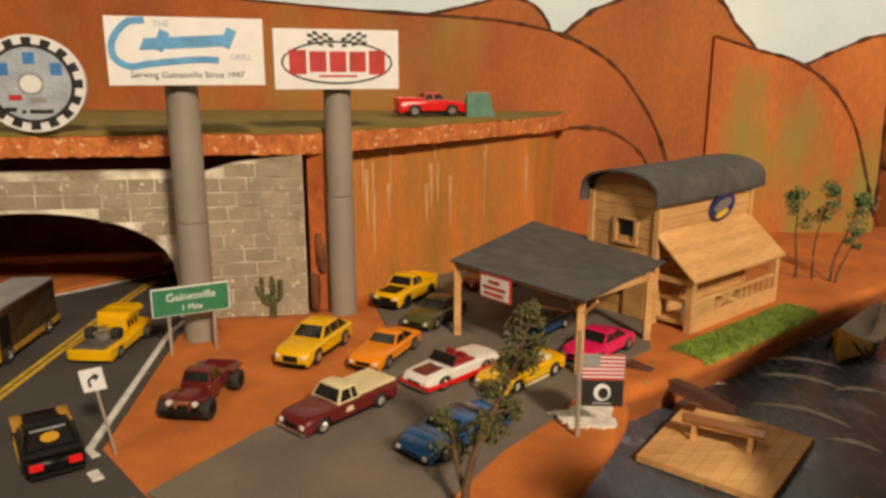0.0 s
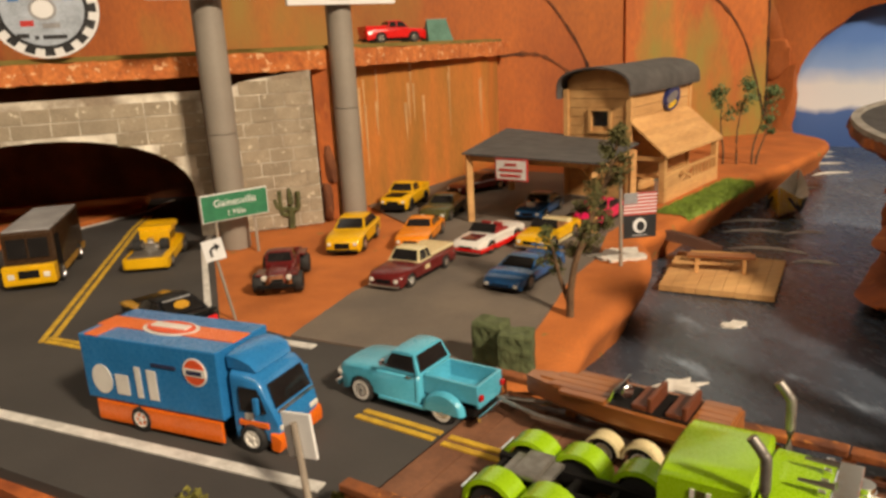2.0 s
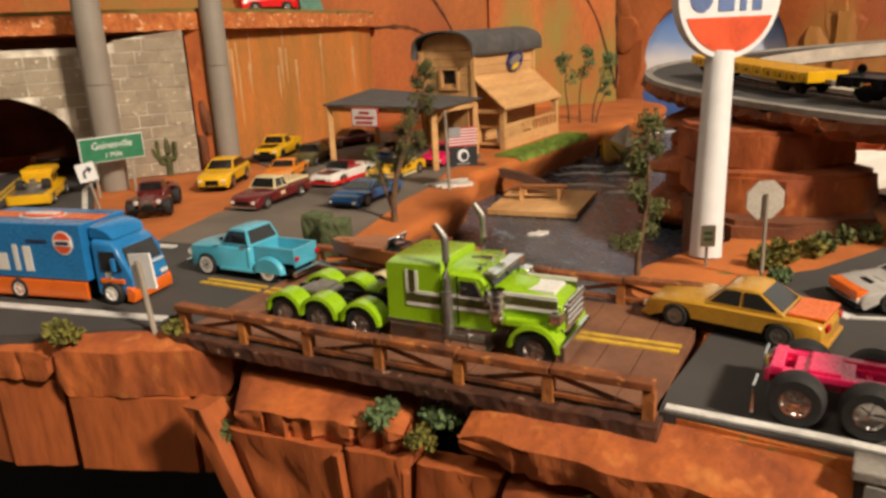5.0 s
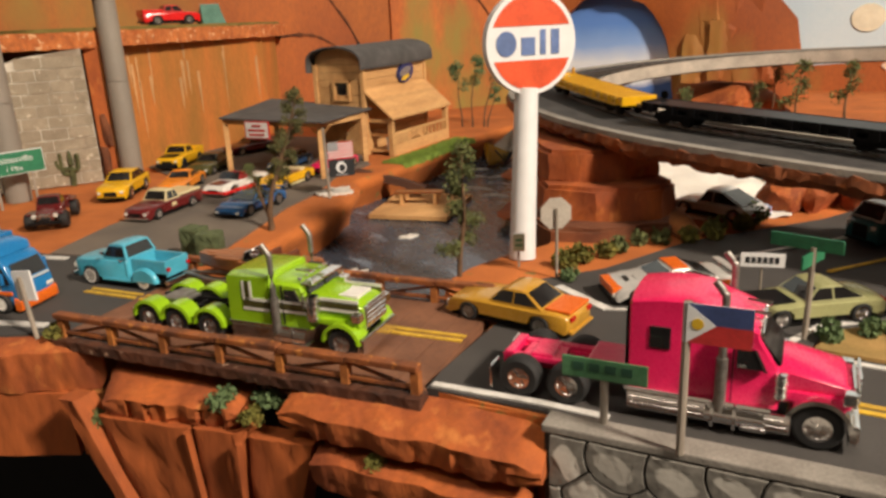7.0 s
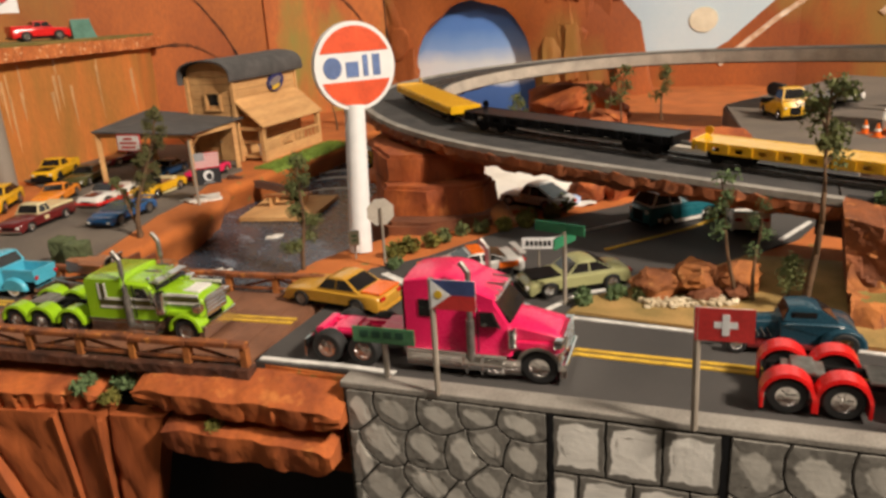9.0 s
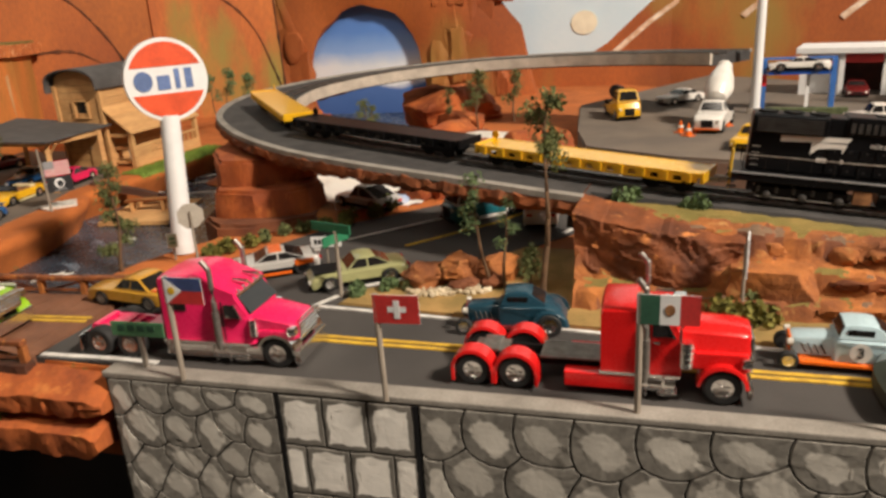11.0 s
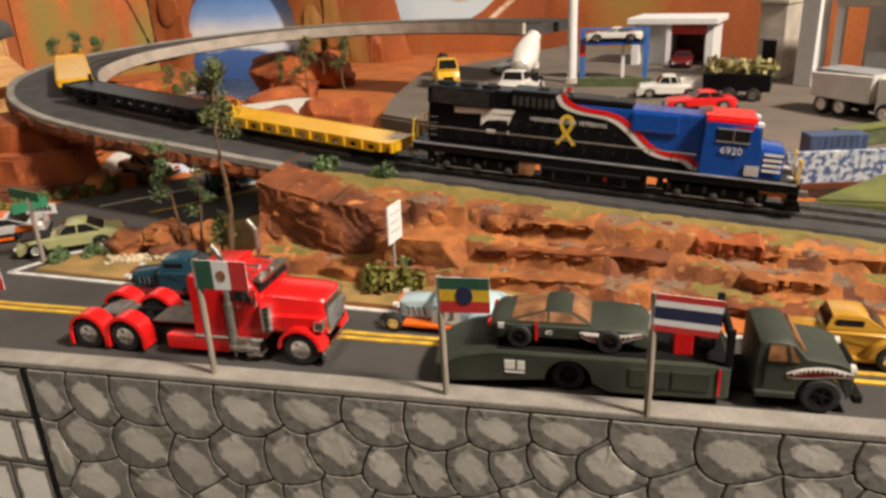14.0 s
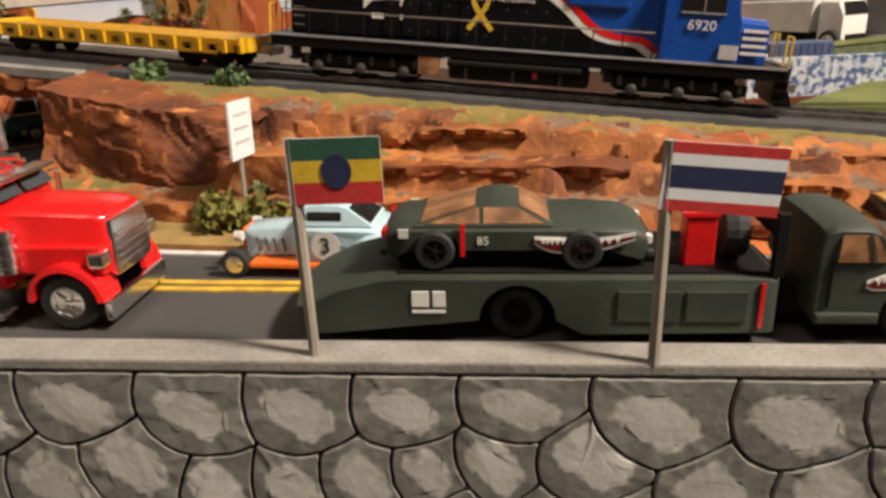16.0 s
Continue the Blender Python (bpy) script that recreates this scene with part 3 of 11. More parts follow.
# ---------------------------------------------------------------- railway ramp
TRACK = smooth_line([Vector(p) for p in ((0.95, -0.71, 0.010), (0.80, -0.53, 0.020), (0.70, -0.408, 0.0275), (0.627, -0.304, 0.0345), (0.557, -0.220, 0.0435), (0.488, -0.132, 0.0530), (0.434, -0.050, 0.0590), (0.393, 0.030, 0.0640), (0.350, 0.113, 0.0695), (0.319, 0.205, 0.074),
        (0.310, 0.31, 0.079), (0.331, 0.42, 0.084), (0.395, 0.517, 0.088), (0.495, 0.567, 0.092), (0.605, 0.572, 0.096), (0.715, 0.525, 0.10), (0.80, 0.43, 0.103), (0.85, 0.30, 0.106), (0.866, 0.19, 0.108))], 6)


def inner_line():
    """The rails lie nearer to the inside of the loop on the curve."""
    out = []
    for i, p in enumerate(TRACK):
        d = (TRACK[min(i + 1, len(TRACK) - 1)] - TRACK[max(i - 1, 0)]).to_2d().normalized()
        k = 0.0175 * min(1.0, max(0.0, (i / 6 - 5.0) / 2.8))
        out.append(p + Vector((d.y * k, -d.x * k, 0)))
    return out


RAILS = inner_line()


def ramp():
    up = [p for i, p in enumerate(TRACK) if i >= 36]
    structure("railway_deck", sweep(up, [(-0.040, -0.016), (-0.040, -0.004), (0.044, -0.004), (0.044, -0.016)]), M_DECKGREY, "dark grey deck of the curved railway ramp")
    structure("railway_kerb", sweep(up, [(0.0405, -0.006), (0.041, -0.0015), (0.0475, -0.002), (0.048, -0.006)]), M_COPING, "pale concrete kerb of the railway ramp")
    structure("railway_kerb", sweep(up, [(-0.046, -0.014), (-0.046, 0.0), (-0.041, -0.001), (-0.041, -0.014)]), M_CONCRETE, "pale concrete kerb of the railway ramp")
    bm = sweep(smooth_line(up[: len(up) * 6 // 10], 4), [(-0.030, -0.019), (-0.040, -0.0165), (0.040, -0.0165), (0.0405, -0.0062), (0.0485, -0.0062), (0.0495, -0.012), (0.043, -0.0175)])
    roughen(bm, 0.0032, 110, 3)
    structure("railway_fascia", bm, M_FASCIA, "crumbled red rock underside of the ramp")
    low = TRACK[:38]
    structure("railway_bed", sweep(low, [(-0.034, -0.03), (-0.026, -0.004), (0.026, -0.004), (0.034, -0.03)]), M_DECKGREY, "black ballast bed of the track")
    for s in (-0.00825, 0.00825):
        structure("rail", sweep(RAILS, [(s - 0.0006, -0.0035), (s - 0.0006, -0.0012), (s + 0.0006, -0.0012), (s + 0.0006, -0.0035)]), M_RAIL, "steel rail")


M_FASCIA = mat("fascia_rock", (0.30, 0.082, 0.020), (0.13, 0.040, 0.014), 0.85, scale=30, fine=300, bump=1.0, world=True, wear_or_glint=(0.46, 0.14, 0.034), spot_at=0.58, spot_soft=0.14)
M_RAIL = mat("steel_rail", (0.32, 0.30, 0.28), (0.2, 0.18, 0.16), 0.35, 0.9, scale=200, world=True)
ramp()

# ---------------------------------------------------------------- retaining wall and front cliff
WALL_A, WALL_B = Vector((0.089, -0.012)), Vector((0.95, -0.905))


def retaining_wall():
    d = (WALL_B - WALL_A).normalized()
    m = Matrix(((d.x, -d.y, 0, WALL_A.x), (d.y, d.x, 0, WALL_A.y), (0, 0, 1, 0), (0, 0, 0, 1)))
    L = (WALL_B - WALL_A).length
    wall = structure("wall_5", box(0.009, -0.0070, -0.24, L, 0.002, -0.0007, 0, m), M_MORTAR, "retaining wall of painted grey stones with dark joints")
    top = box(0.008, -0.0083, -0.0006, L, 0.004, 0.0030, 0.0008, m)
    structure("coping", top, M_COPING, "pale concrete coping on the retaining wall")
    return m, L, wall


RWALL = retaining_wall()


BRIDGE_A, BRIDGE_B = Vector((-0.101, 0.174)), Vector((0.057, 0.031))


def at_bridge(s, n):
    """Plan point s along the bridge's outer edge and n to its inner side."""
    d = (BRIDGE_B - BRIDGE_A).normalized()
    return BRIDGE_A + d * s + Vector((-d.y, d.x)) * n


def slab(back_a, back_b, front_a, front_b, zb, zf, z0, seed, n=36, jag=0.0035, worn=True, split=True):
    """A broken rock shelf: top falling from zb at the back to zf in front, with a fractured front face down to z0."""
    bm = bmesh.new()
    rows = []
    long = (Vector(back_b) - Vector(back_a)).length
    for k in range(n + 1):
        u = k / n
        b, f = Vector(back_a).lerp(Vector(back_b), u), Vector(front_a).lerp(Vector(front_b), u)
        out = (f - b).normalized()
        run = (f - b).length
        end = min(1.0, min(u, 1 - u) * n / 2.5) if worn else 1.0
        chip = jag * (noise.noise(Vector((u * long * 45 + seed, seed, 0))) * 1.0 + noise.noise(Vector((u * long * 120, seed * 2.7, 4))) * 0.5)
        crack = split * jag * 0.7 * (abs(noise.noise(Vector((u * long * 60, seed * 1.9, 2)))) < 0.045)
        row = [bm.verts.new((b.x, b.y, z0)), bm.verts.new((b.x, b.y, zb - 0.002 * (1 - end)))]
        for j in range(1, 7):
            w = j / 6
            p = b + out * (run * w + chip * w * w)
            zz = zb + (zf - zb) * w ** 1.5 + noise.noise(Vector((p.x * 90, p.y * 90, seed))) * jag * 0.4 - 0.003 * (1 - end)
            row.append(bm.verts.new((p.x, p.y, zz)))
        lower = z0 + jag * 0.7 * noise.noise(Vector((u * long * 60, seed * 1.3, 9))) + (zf - z0) * 0.3 * (1 - end)
        for j in range(1, 6):
            w = j / 5
            q = noise.noise(Vector((u * long * 180, w * 4.0, seed + 5.0))) * jag * 0.45 - jag * 0.6 * w * w - crack
            p = b + out * (run + chip + q)
            row.append(bm.verts.new((p.x, p.y, zf + (lower - zf) * w)))
        rows.append(row)
    m = len(rows[0])
    for a, b in zip(rows, rows[1:]):
        for j in range(m):
            bm.faces.new((a[j], a[(j + 1) % m], b[(j + 1) % m], b[j]))
    bm.faces.new(rows[0])
    bm.faces.new(rows[-1])
    bmesh.ops.recalc_face_normals(bm, faces=bm.faces[:])
    return bm


def front_cliff():
    B = at_bridge

    def lay(bm, label="broken red-orange painted rock shelf under the road edge", m=M_ROCK):
        tagged(part("rock", bm, m, smooth=28), label, "rock", "rocks of the front cliff")
    # shelves under the bridge
    lay(slab(B(0.024, 0.004), B(0.118, 0.004), B(0.048, -0.031), B(0.124, -0.020), -0.013, -0.018, -0.029, 1))
    lay(slab(B(0.150, -0.002), B(0.274, -0.002), B(0.148, -0.022), B(0.276, -0.030), -0.003, -0.011, -0.0225, 2, jag=0.0028))
    lay(slab(B(0.163, -0.004), B(0.268, -0.004), B(0.166, -0.026), B(0.270, -0.033), -0.028, -0.031, -0.047, 3, jag=0.0032, split=False))
    # panels of the gorge wall, narrowing downwards like a fan
    for k, (a, b, zt, la, lb, lean) in enumerate(((0.024, 0.035, -0.019, 0.068, 0.076, 0.004), (0.042, 0.0955, -0.029, 0.077, 0.0975, 0.0), (0.098, 0.1265, -0.029, 0.0995, 0.1175, -0.001), (0.1295, 0.163, -0.0295, 0.1205, 0.134, 0.0))):
        bm = bmesh.new()
        n, m = 10, 16
        grid = []
        for i in range(m + 1):
            v = i / m
            z = zt + (-0.135 - zt) * v
            s0, s1 = a + (la - a) * v, b + (lb - b) * v
            row = []
            for j in range(n + 1):
                u = j / n
                s = s0 + (s1 - s0) * u
                edge = 0.0012 * (u in (0, 1))
                f = -0.0315 + 0.10 * (s - 0.04) - lean + 0.004 * v + edge + 0.0010 * noise.noise(Vector((s * 90, z * 60, k + 0.5))) + 0.0016 * (abs(noise.noise(Vector((s * 22, z * 22, k * 3.7)))) < 0.035)
                p = B(s, f)
                row.append(bm.verts.new((p.x, p.y, z)))
            grid.append(row)
        for p, q in zip(grid, grid[1:]):
            for j in range(n):
                bm.faces.new((p[j], q[j], q[j + 1], p[j + 1]))
        back = bmesh.ops.extrude_face_region(bm, geom=bm.faces[:])
        d = B(0, 0.012) - B(0, 0)
        bmesh.ops.translate(bm, verts=[x for x in back["geom"] if isinstance(x, bmesh.types.BMVert)], vec=(d.x, d.y, 0))
        bmesh.ops.recalc_face_normals(bm, faces=bm.faces[:])
        lay(bm, "tapering red-brown rock panel of the gorge wall", M_PANEL)
    for s0, s1 in ((0.0968, 0.0985), (0.1280, 0.1190)):
        p, q, f = B(s0, -0.0262), B(s1, -0.0185), B(0, -0.001) - B(0, 0)
        lay(sweep3([Vector((p.x + f.x, p.y + f.y, -0.030)), Vector((q.x, q.y, -0.135))], [(-0.0014, -0.0017), (0.0014, -0.0017), (0.0014, 0.0017), (-0.0014, 0.0017)]), "narrow upright rock rib between the gorge panels", M_PANEL)
    # lip at the road edge and the panels below it
    lay(slab((-0.176, 0.199), (-0.096, 0.170), (-0.166, 0.180), (-0.086, 0.152), -0.0012, -0.0060, -0.029, 4, n=60, jag=0.0032, split=False))
    edge = [Vector((-0.168, 0.186)), Vector((-0.200, 0.1975)), Vector((-0.277, 0.2535)), Vector((-0.42, 0.333)), Vector((-0.72, 0.492))]
    for k, (p, q) in enumerate(zip(edge, edge[1:])):
        d = (p - q).normalized()
        o = Vector((d.y, -d.x))
        lay(slab(q + o * -0.012, p + o * -0.012, q + o * 0.002, p + o * 0.004, -0.0045, -0.006, -0.017 - 0.004 * (k == 0), 20 + k, 20, 0.0018), "thin crumbled red rock lip below the road edge")
        n = max(1, round((p - q).length / 0.062))
        for j in range(n):
            a, b = q.lerp(p, (j + 0.025) / n), q.lerp(p, (j + 0.975) / n)
            w = 0.0015 * (j % 2)
            lay(slab(a + o * -0.018, b + o * -0.018, a + o * (-0.001 - w), b + o * (-0.002 - w), -0.019, -0.020, -0.070, 30 + 7 * k + j, 12, 0.0006, False), "upright red-brown rock panel below the road edge", M_PANEL)
    for k, (a, b) in enumerate(((0.0, 0.73), (0.77, 0.98))):
        p, q = Vector((-0.164, 0.182)), Vector((-0.088, 0.151))
        lay(slab(p.lerp(q, a) + Vector((0.005, 0.014)), p.lerp(q, b) + Vector((0.005, 0.014)), p.lerp(q, a), p.lerp(q, b), -0.029, -0.030, -0.069, 60 + k, 12, 0.0006, False), "upright red-brown rock panel below the road edge", M_PANEL)
    # Added black sheets stand in for the unlit void below the cliff and bridge.
    structure("cliff", box(-1.0, 0.0, -0.25, 0.10, 0.012, -0.055, 0, pose(-0.07, 0.19, 0, 0, 0, -32)), M_BLACK, "added black sheet for the dark void under the layout")
    structure("cliff", box(-0.02, 0.0, -0.25, 0.40, 0.012, -0.050, 0, pose(-0.04, 0.16, 0, 0, 0, -42)), M_BLACK, "added black sheet for the dark void under the layout")


front_cliff()


def bridge():
    a, b = BRIDGE_A, BRIDGE_B
    d = (b - a).normalized()
    ang = math.degrees(math.atan2(d.y, d.x))
    L = (b - a).length
    m = pose(a.x, a.y, 0, 0, 0, ang)
    deck = structure("bridge_deck", box(-0.004, -0.004, -0.010, L + 0.002, 0.095, 0.0, 0, m), M_PLANK, "worn brown wooden bridge deck")
    n = 15
    for k in range(n):
        a, b = -0.003 + (L + 0.004) * k / n, -0.003 + (L + 0.004) * (k + 1) / n
        part("plank", box(a + 0.0002, -0.0035, 0.0001, b - 0.0002, 0.0945, 0.0006, 0, m), M_PLANK, deck)
    for o in (-0.0028, 0.0028):
        structure("trim", box(0.0, 0.052 + o - 0.0015, 0.0006, L, 0.052 + o + 0.0015, 0.0013, 0, m), M_YELLOWLINE, "painted road line")
    return m, L


M_PLANK = mat("bridge_plank", (0.23, 0.098, 0.05), (0.14, 0.058, 0.03), 0.75, scale=40, fine=500, bump=0.4, world=True, random=0.06)
M_RUST = mat("rusty_rail", (0.33, 0.098, 0.024), (0.10, 0.032, 0.014), 0.7, scale=70, fine=500, bump=0.8, wear_or_glint=(0.46, 0.17, 0.036), spot_at=0.60)
M_RUSTBRIGHT = mat("bright_rust", (0.48, 0.17, 0.035), (0.24, 0.075, 0.02), 0.7, scale=90, fine=500, bump=0.6)
M_DARKBEAM = mat("tarred_beam", (0.10, 0.036, 0.018), (0.035, 0.015, 0.010), 0.6, scale=60, fine=300, bump=1.0, wear_or_glint=(0.34, 0.22, 0.15), spot_at=0.66)
BRIDGE = bridge()

# ---------------------------------------------------------------- paints for the toys
def paint(name, c, rough=0.28, metal=0.0):
    return mat(name, c, tuple(0.86 * v for v in c), rough, metal, scale=90, fine=1500, coat=0.35, grit=0.06)


P_YELLOW, P_GOLD, P_ORANGE = paint("yellow_enamel", (0.78, 0.43, 0.012)), paint("gold_enamel", (0.52, 0.27, 0.03)), paint("orange_enamel", (0.80, 0.24, 0.008))
P_WHITE, P_CREAM, P_MAROON = paint("white_enamel", (0.76, 0.73, 0.68)), paint("cream_enamel", (0.72, 0.62, 0.36)), paint("maroon_enamel", (0.13, 0.012, 0.012))
P_RED, P_BLUE, P_SKY = paint("red_enamel", (0.72, 0.012, 0.012)), paint("blue_enamel", (0.012, 0.09, 0.26)), paint("sky_blue_enamel", (0.075, 0.42, 0.58))
P_TRUCKBLUE, P_ORG, P_LIME = paint("racing_blue_enamel", (0.016, 0.18, 0.45)), paint("racing_orange_enamel", (0.80, 0.15, 0.012)), paint("lime_enamel", (0.28, 0.50, 0.012))
P_PINK, P_OLIVE, P_TEAL = paint("hot_pink_enamel", (0.78, 0.018, 0.115)), mat("army_green", (0.035, 0.042, 0.028), (0.024, 0.029, 0.02), 0.6, scale=60), paint("teal_enamel", (0.015, 0.12, 0.15))
P_BROWN, P_BLACK, P_SILVER = paint("brown_enamel", (0.045, 0.022, 0.010)), mat("black_enamel", (0.006, 0.006, 0.007), rough=0.36, scale=90, spec=0.16, grit=0.08), paint("silver_enamel", (0.42, 0.42, 0.43), 0.3, 0.6)
P_SAGE, P_PALEBLUE, P_DKGREEN = paint("sage_enamel", (0.36, 0.36, 0.17)), paint("pale_blue_enamel", (0.50, 0.66, 0.72)), paint("dark_olive_enamel", (0.07, 0.065, 0.018))
P_PALE, P_INK = paint("pale_silver_enamel", (0.58, 0.56, 0.53), 0.3, 0.2), paint("dark_teal_enamel", (0.014, 0.055, 0.085))
P_LOCO, P_NAVY = paint("locomotive_blue", (0.008, 0.065, 0.34)), paint("navy_enamel", (0.02, 0.035, 0.15))
M_CHROME = mat("chrome", (0.92, 0.91, 0.90), (0.82, 0.81, 0.80), 0.20, 1.0, scale=300, grit=0.08)
M_STEEL = mat("dull_steel", (0.36, 0.34, 0.31), (0.24, 0.22, 0.2), 0.45, 0.8, scale=200)
M_DARKSTEEL = mat("dark_steel", (0.075, 0.070, 0.066), (0.04, 0.037, 0.035), 0.5, 0.5, scale=200)
M_TYRE = mat("black_rubber", (0.018, 0.017, 0.017), (0.012, 0.012, 0.012), 0.75, scale=200)
M_DKGLASS = mat("dark_window", (0.02, 0.018, 0.018), (0.012, 0.011, 0.011), 0.08, scale=60, spec=0.6)
M_CHASSIS = mat("black_chassis", (0.009, 0.008, 0.008), rough=0.7, spec=0.15)
M_LAMP = mat("clear_lamp", (0.75, 0.72, 0.65), rough=0.15)
M_TAIL = mat("red_lamp", (0.5, 0.01, 0.01), rough=0.2)
M_TAN = mat("tan_interior", (0.36, 0.17, 0.07), (0.13, 0.055, 0.02), 0.6, scale=160)
M_REDINT = mat("red_interior", (0.32, 0.02, 0.02), rough=0.6)
M_PINE = mat("pine_wood", (0.66, 0.38, 0.155), (0.50, 0.265, 0.10), 0.75, scale=60, fine=500, bump=0.3, stretch=(0.15, 1, 1), random=0.10)
M_WALNUT = mat("varnished_wood", (0.38, 0.14, 0.038), (0.20, 0.062, 0.018), 0.35, scale=70, fine=400, stretch=(0.15, 1, 1), coat=0.3)
M_SIGNWHITE = mat("printed_white", (0.76, 0.76, 0.76), (0.70, 0.70, 0.70), 0.6, scale=80, grit=0.06)
M_SIGNRED = mat("printed_red", (0.54, 0.035, 0.032), rough=0.6)
M_SIGNBLUE = mat("printed_blue", (0.05, 0.22, 0.55), rough=0.6)
M_SIGNBLACK = mat("printed_black", (0.02, 0.02, 0.022), rough=0.6)
M_SIGNORANGE = mat("printed_orange", (0.80, 0.10, 0.03), rough=0.5)
M_GUIDE = mat("pale_sign_green", (0.42, 0.52, 0.40), rough=0.6)
M_SIGNGREEN = mat("road_sign_green", (0.03, 0.21, 0.10), (0.02, 0.16, 0.08), 0.5, scale=120)
M_LTBLUE = mat("printed_light_blue", (0.10, 0.36, 0.66), rough=0.6)
M_NAVYINK = mat("printed_navy", (0.020, 0.025, 0.075), rough=0.6)
M_SIGNYELLOW = mat("printed_yellow", (0.75, 0.48, 0.03), rough=0.6)
M_SIGNGREY = mat("printed_grey", (0.32, 0.32, 0.33), rough=0.6)
M_SIGNPALE = mat("printed_pale_grey", (0.55, 0.55, 0.55), rough=0.6, grit=0.06)
M_FLAGGREEN = mat("printed_green", (0.03, 0.10, 0.06), rough=0.6)
M_FLAGBLUE = mat("printed_dull_blue", (0.05, 0.075, 0.20), rough=0.6)
M_GREYPOLE = mat("grey_plastic_pole", (0.29, 0.255, 0.212), (0.255, 0.222, 0.185), 0.55, scale=22, fine=300, grit=0.08)
M_STICK = mat("weathered_stick", (0.36, 0.31, 0.25), (0.24, 0.2, 0.16), 0.8, scale=120, stretch=(1, 1, 0.2))
MM = 0.001


# ---------------------------------------------------------------- vehicle kit: millimetres, x ahead, y to the left, z up
def scaled(bm, s=MM):
    bm.transform(Matrix.Scale(s, 4))
    return bm


def b3(x0, x1, y0, y1, z0, z1, bevel=0.3):
    return scaled(box(x0, y0, z0, x1, y1, z1, bevel))


def lathe(rings, n=20):
    """Turned about the y axis: rings of (radius, y)."""
    bm = bmesh.new()
    rows = [[bm.verts.new((r * math.cos(2 * math.pi * k / n), y, r * math.sin(2 * math.pi * k / n))) for k in range(n)] for r, y in rings]
    for a, b in zip(rows, rows[1:]):
        for k in range(n):
            bm.faces.new((a[k], a[(k + 1) % n], b[(k + 1) % n], b[k]))
    bm.faces.new(rows[0])
    bm.faces.new(rows[-1])
    return bm


def wheel(parent, x, y, r, w, rim_m=None, dish=0.62, tyre_m=None, wall=None):
    """Tyre with tread shoulders, and a spoked rim on its outer side."""
    s = 1 if y > 0 else -1
    bm = lathe([(r * dish, -w / 2 * s), (r * 0.86, -w / 2 * s), (r * 0.97, -w * 0.38 * s), (r, -w * 0.2 * s), (r, w * 0.2 * s), (r * 0.97, w * 0.38 * s), (r * 0.86, w / 2 * s), (r * dish, w / 2 * s), (r * dish * 0.96, w * 0.3 * s)])
    scaled(bm)
    bm.transform(Matrix.Translation((x * MM, y * MM, r * MM)))
    tyre = part("wheel", bm, tyre_m or M_TYRE, parent, smooth=35)
    ri = r * dish * 0.97
    rim = lathe([(ri, w * 0.28 * s), (ri, w * 0.50 * s), (ri * 0.86, w * 0.50 * s), (ri * 0.80, w * 0.36 * s), (ri * 0.3, w * 0.36 * s), (ri * 0.26, w * 0.50 * s), (ri * 0.1, w * 0.52 * s)], 16)
    bits = [rim]
    for k in range(5):
        sp = box(ri * 0.2, -w * 0.05, -ri * 0.11, ri * 0.86, w * 0.05, ri * 0.11)
        sp.transform(Matrix.Translation((0, w * 0.43 * s, 0)) @ pose(0, 0, 0, 0, 72 * k, 0))
        bits.append(sp)
    bm = scaled(join(*bits))
    bm.transform(Matrix.Translation((x * MM, y * MM, r * MM)))
    part("rim", bm, rim_m or M_CHROME, tyre, smooth=35)
    if wall:
        bm = scaled(lathe([(r * dish * 1.02, w * 0.49 * s), (r * dish * 1.02, w * 0.515 * s), (r * 0.75, w * 0.515 * s), (r * 0.75, w * 0.49 * s)]))
        bm.transform(Matrix.Translation((x * MM, y * MM, r * MM)))
        part("whitewall", bm, wall, tyre, smooth=35)
    return tyre


def loft(profile, W, crown=1.0, front=0.10, rear=0.06, tuck=0.9, L=None):
    """A car body from its side outline: rounded at the sides, drawn in towards the ends in plan, crowned on top."""
    bm = bmesh.new()
    xs, zs = [p[0] for p in profile], [p[1] for p in profile]
    x0, x1, z0, z1 = min(xs), max(xs), min(zs), max(zs)
    xm, zm = (x0 + x1) / 2, z0 + (z1 - z0) * 0.45
    rows = []
    for f in (-1, -0.96, -0.82, -0.4, 0, 0.4, 0.82, 0.96, 1):
        row = []
        for x, z in profile:
            k = {1: tuck, 0.96: 0.5 + tuck / 2}.get(abs(f), 1.0)
            u = (x - xm) / (x1 - x0) * 2
            pull = (front if u > 0 else rear) * abs(u) ** 5
            zz = zm + (z - zm) * (k if z > zm else 1)
            if z > zm:
                zz -= crown * abs(f) ** 3 * (z - zm) / max(1e-6, z1 - zm)
            xx = xm + (x - xm) * (1 - (0.02 if abs(f) == 1 else 0)) - (1 if u > 0 else -1) * abs(f) ** 3 * abs(u) ** 8 * (x1 - x0) * 0.022
            row.append(bm.verts.new((xx, f * W / 2 * (1 - pull), zz)))
        rows.append(row)
    n = len(profile)
    for a, b in zip(rows, rows[1:]):
        for k in range(n):
            bm.faces.new((a[k], a[(k + 1) % n], b[(k + 1) % n], b[k]))
    bm.faces.new(rows[0])
    bm.faces.new(rows[-1])
    return scaled(bm)


def arc(xc, zc, r, n=9):
    """Wheel arch, walked towards the front."""
    return [(xc + r * math.cos(math.pi * (1 - k / n)), zc + r * math.sin(math.pi * (1 - k / n))) for k in range(n + 1)]


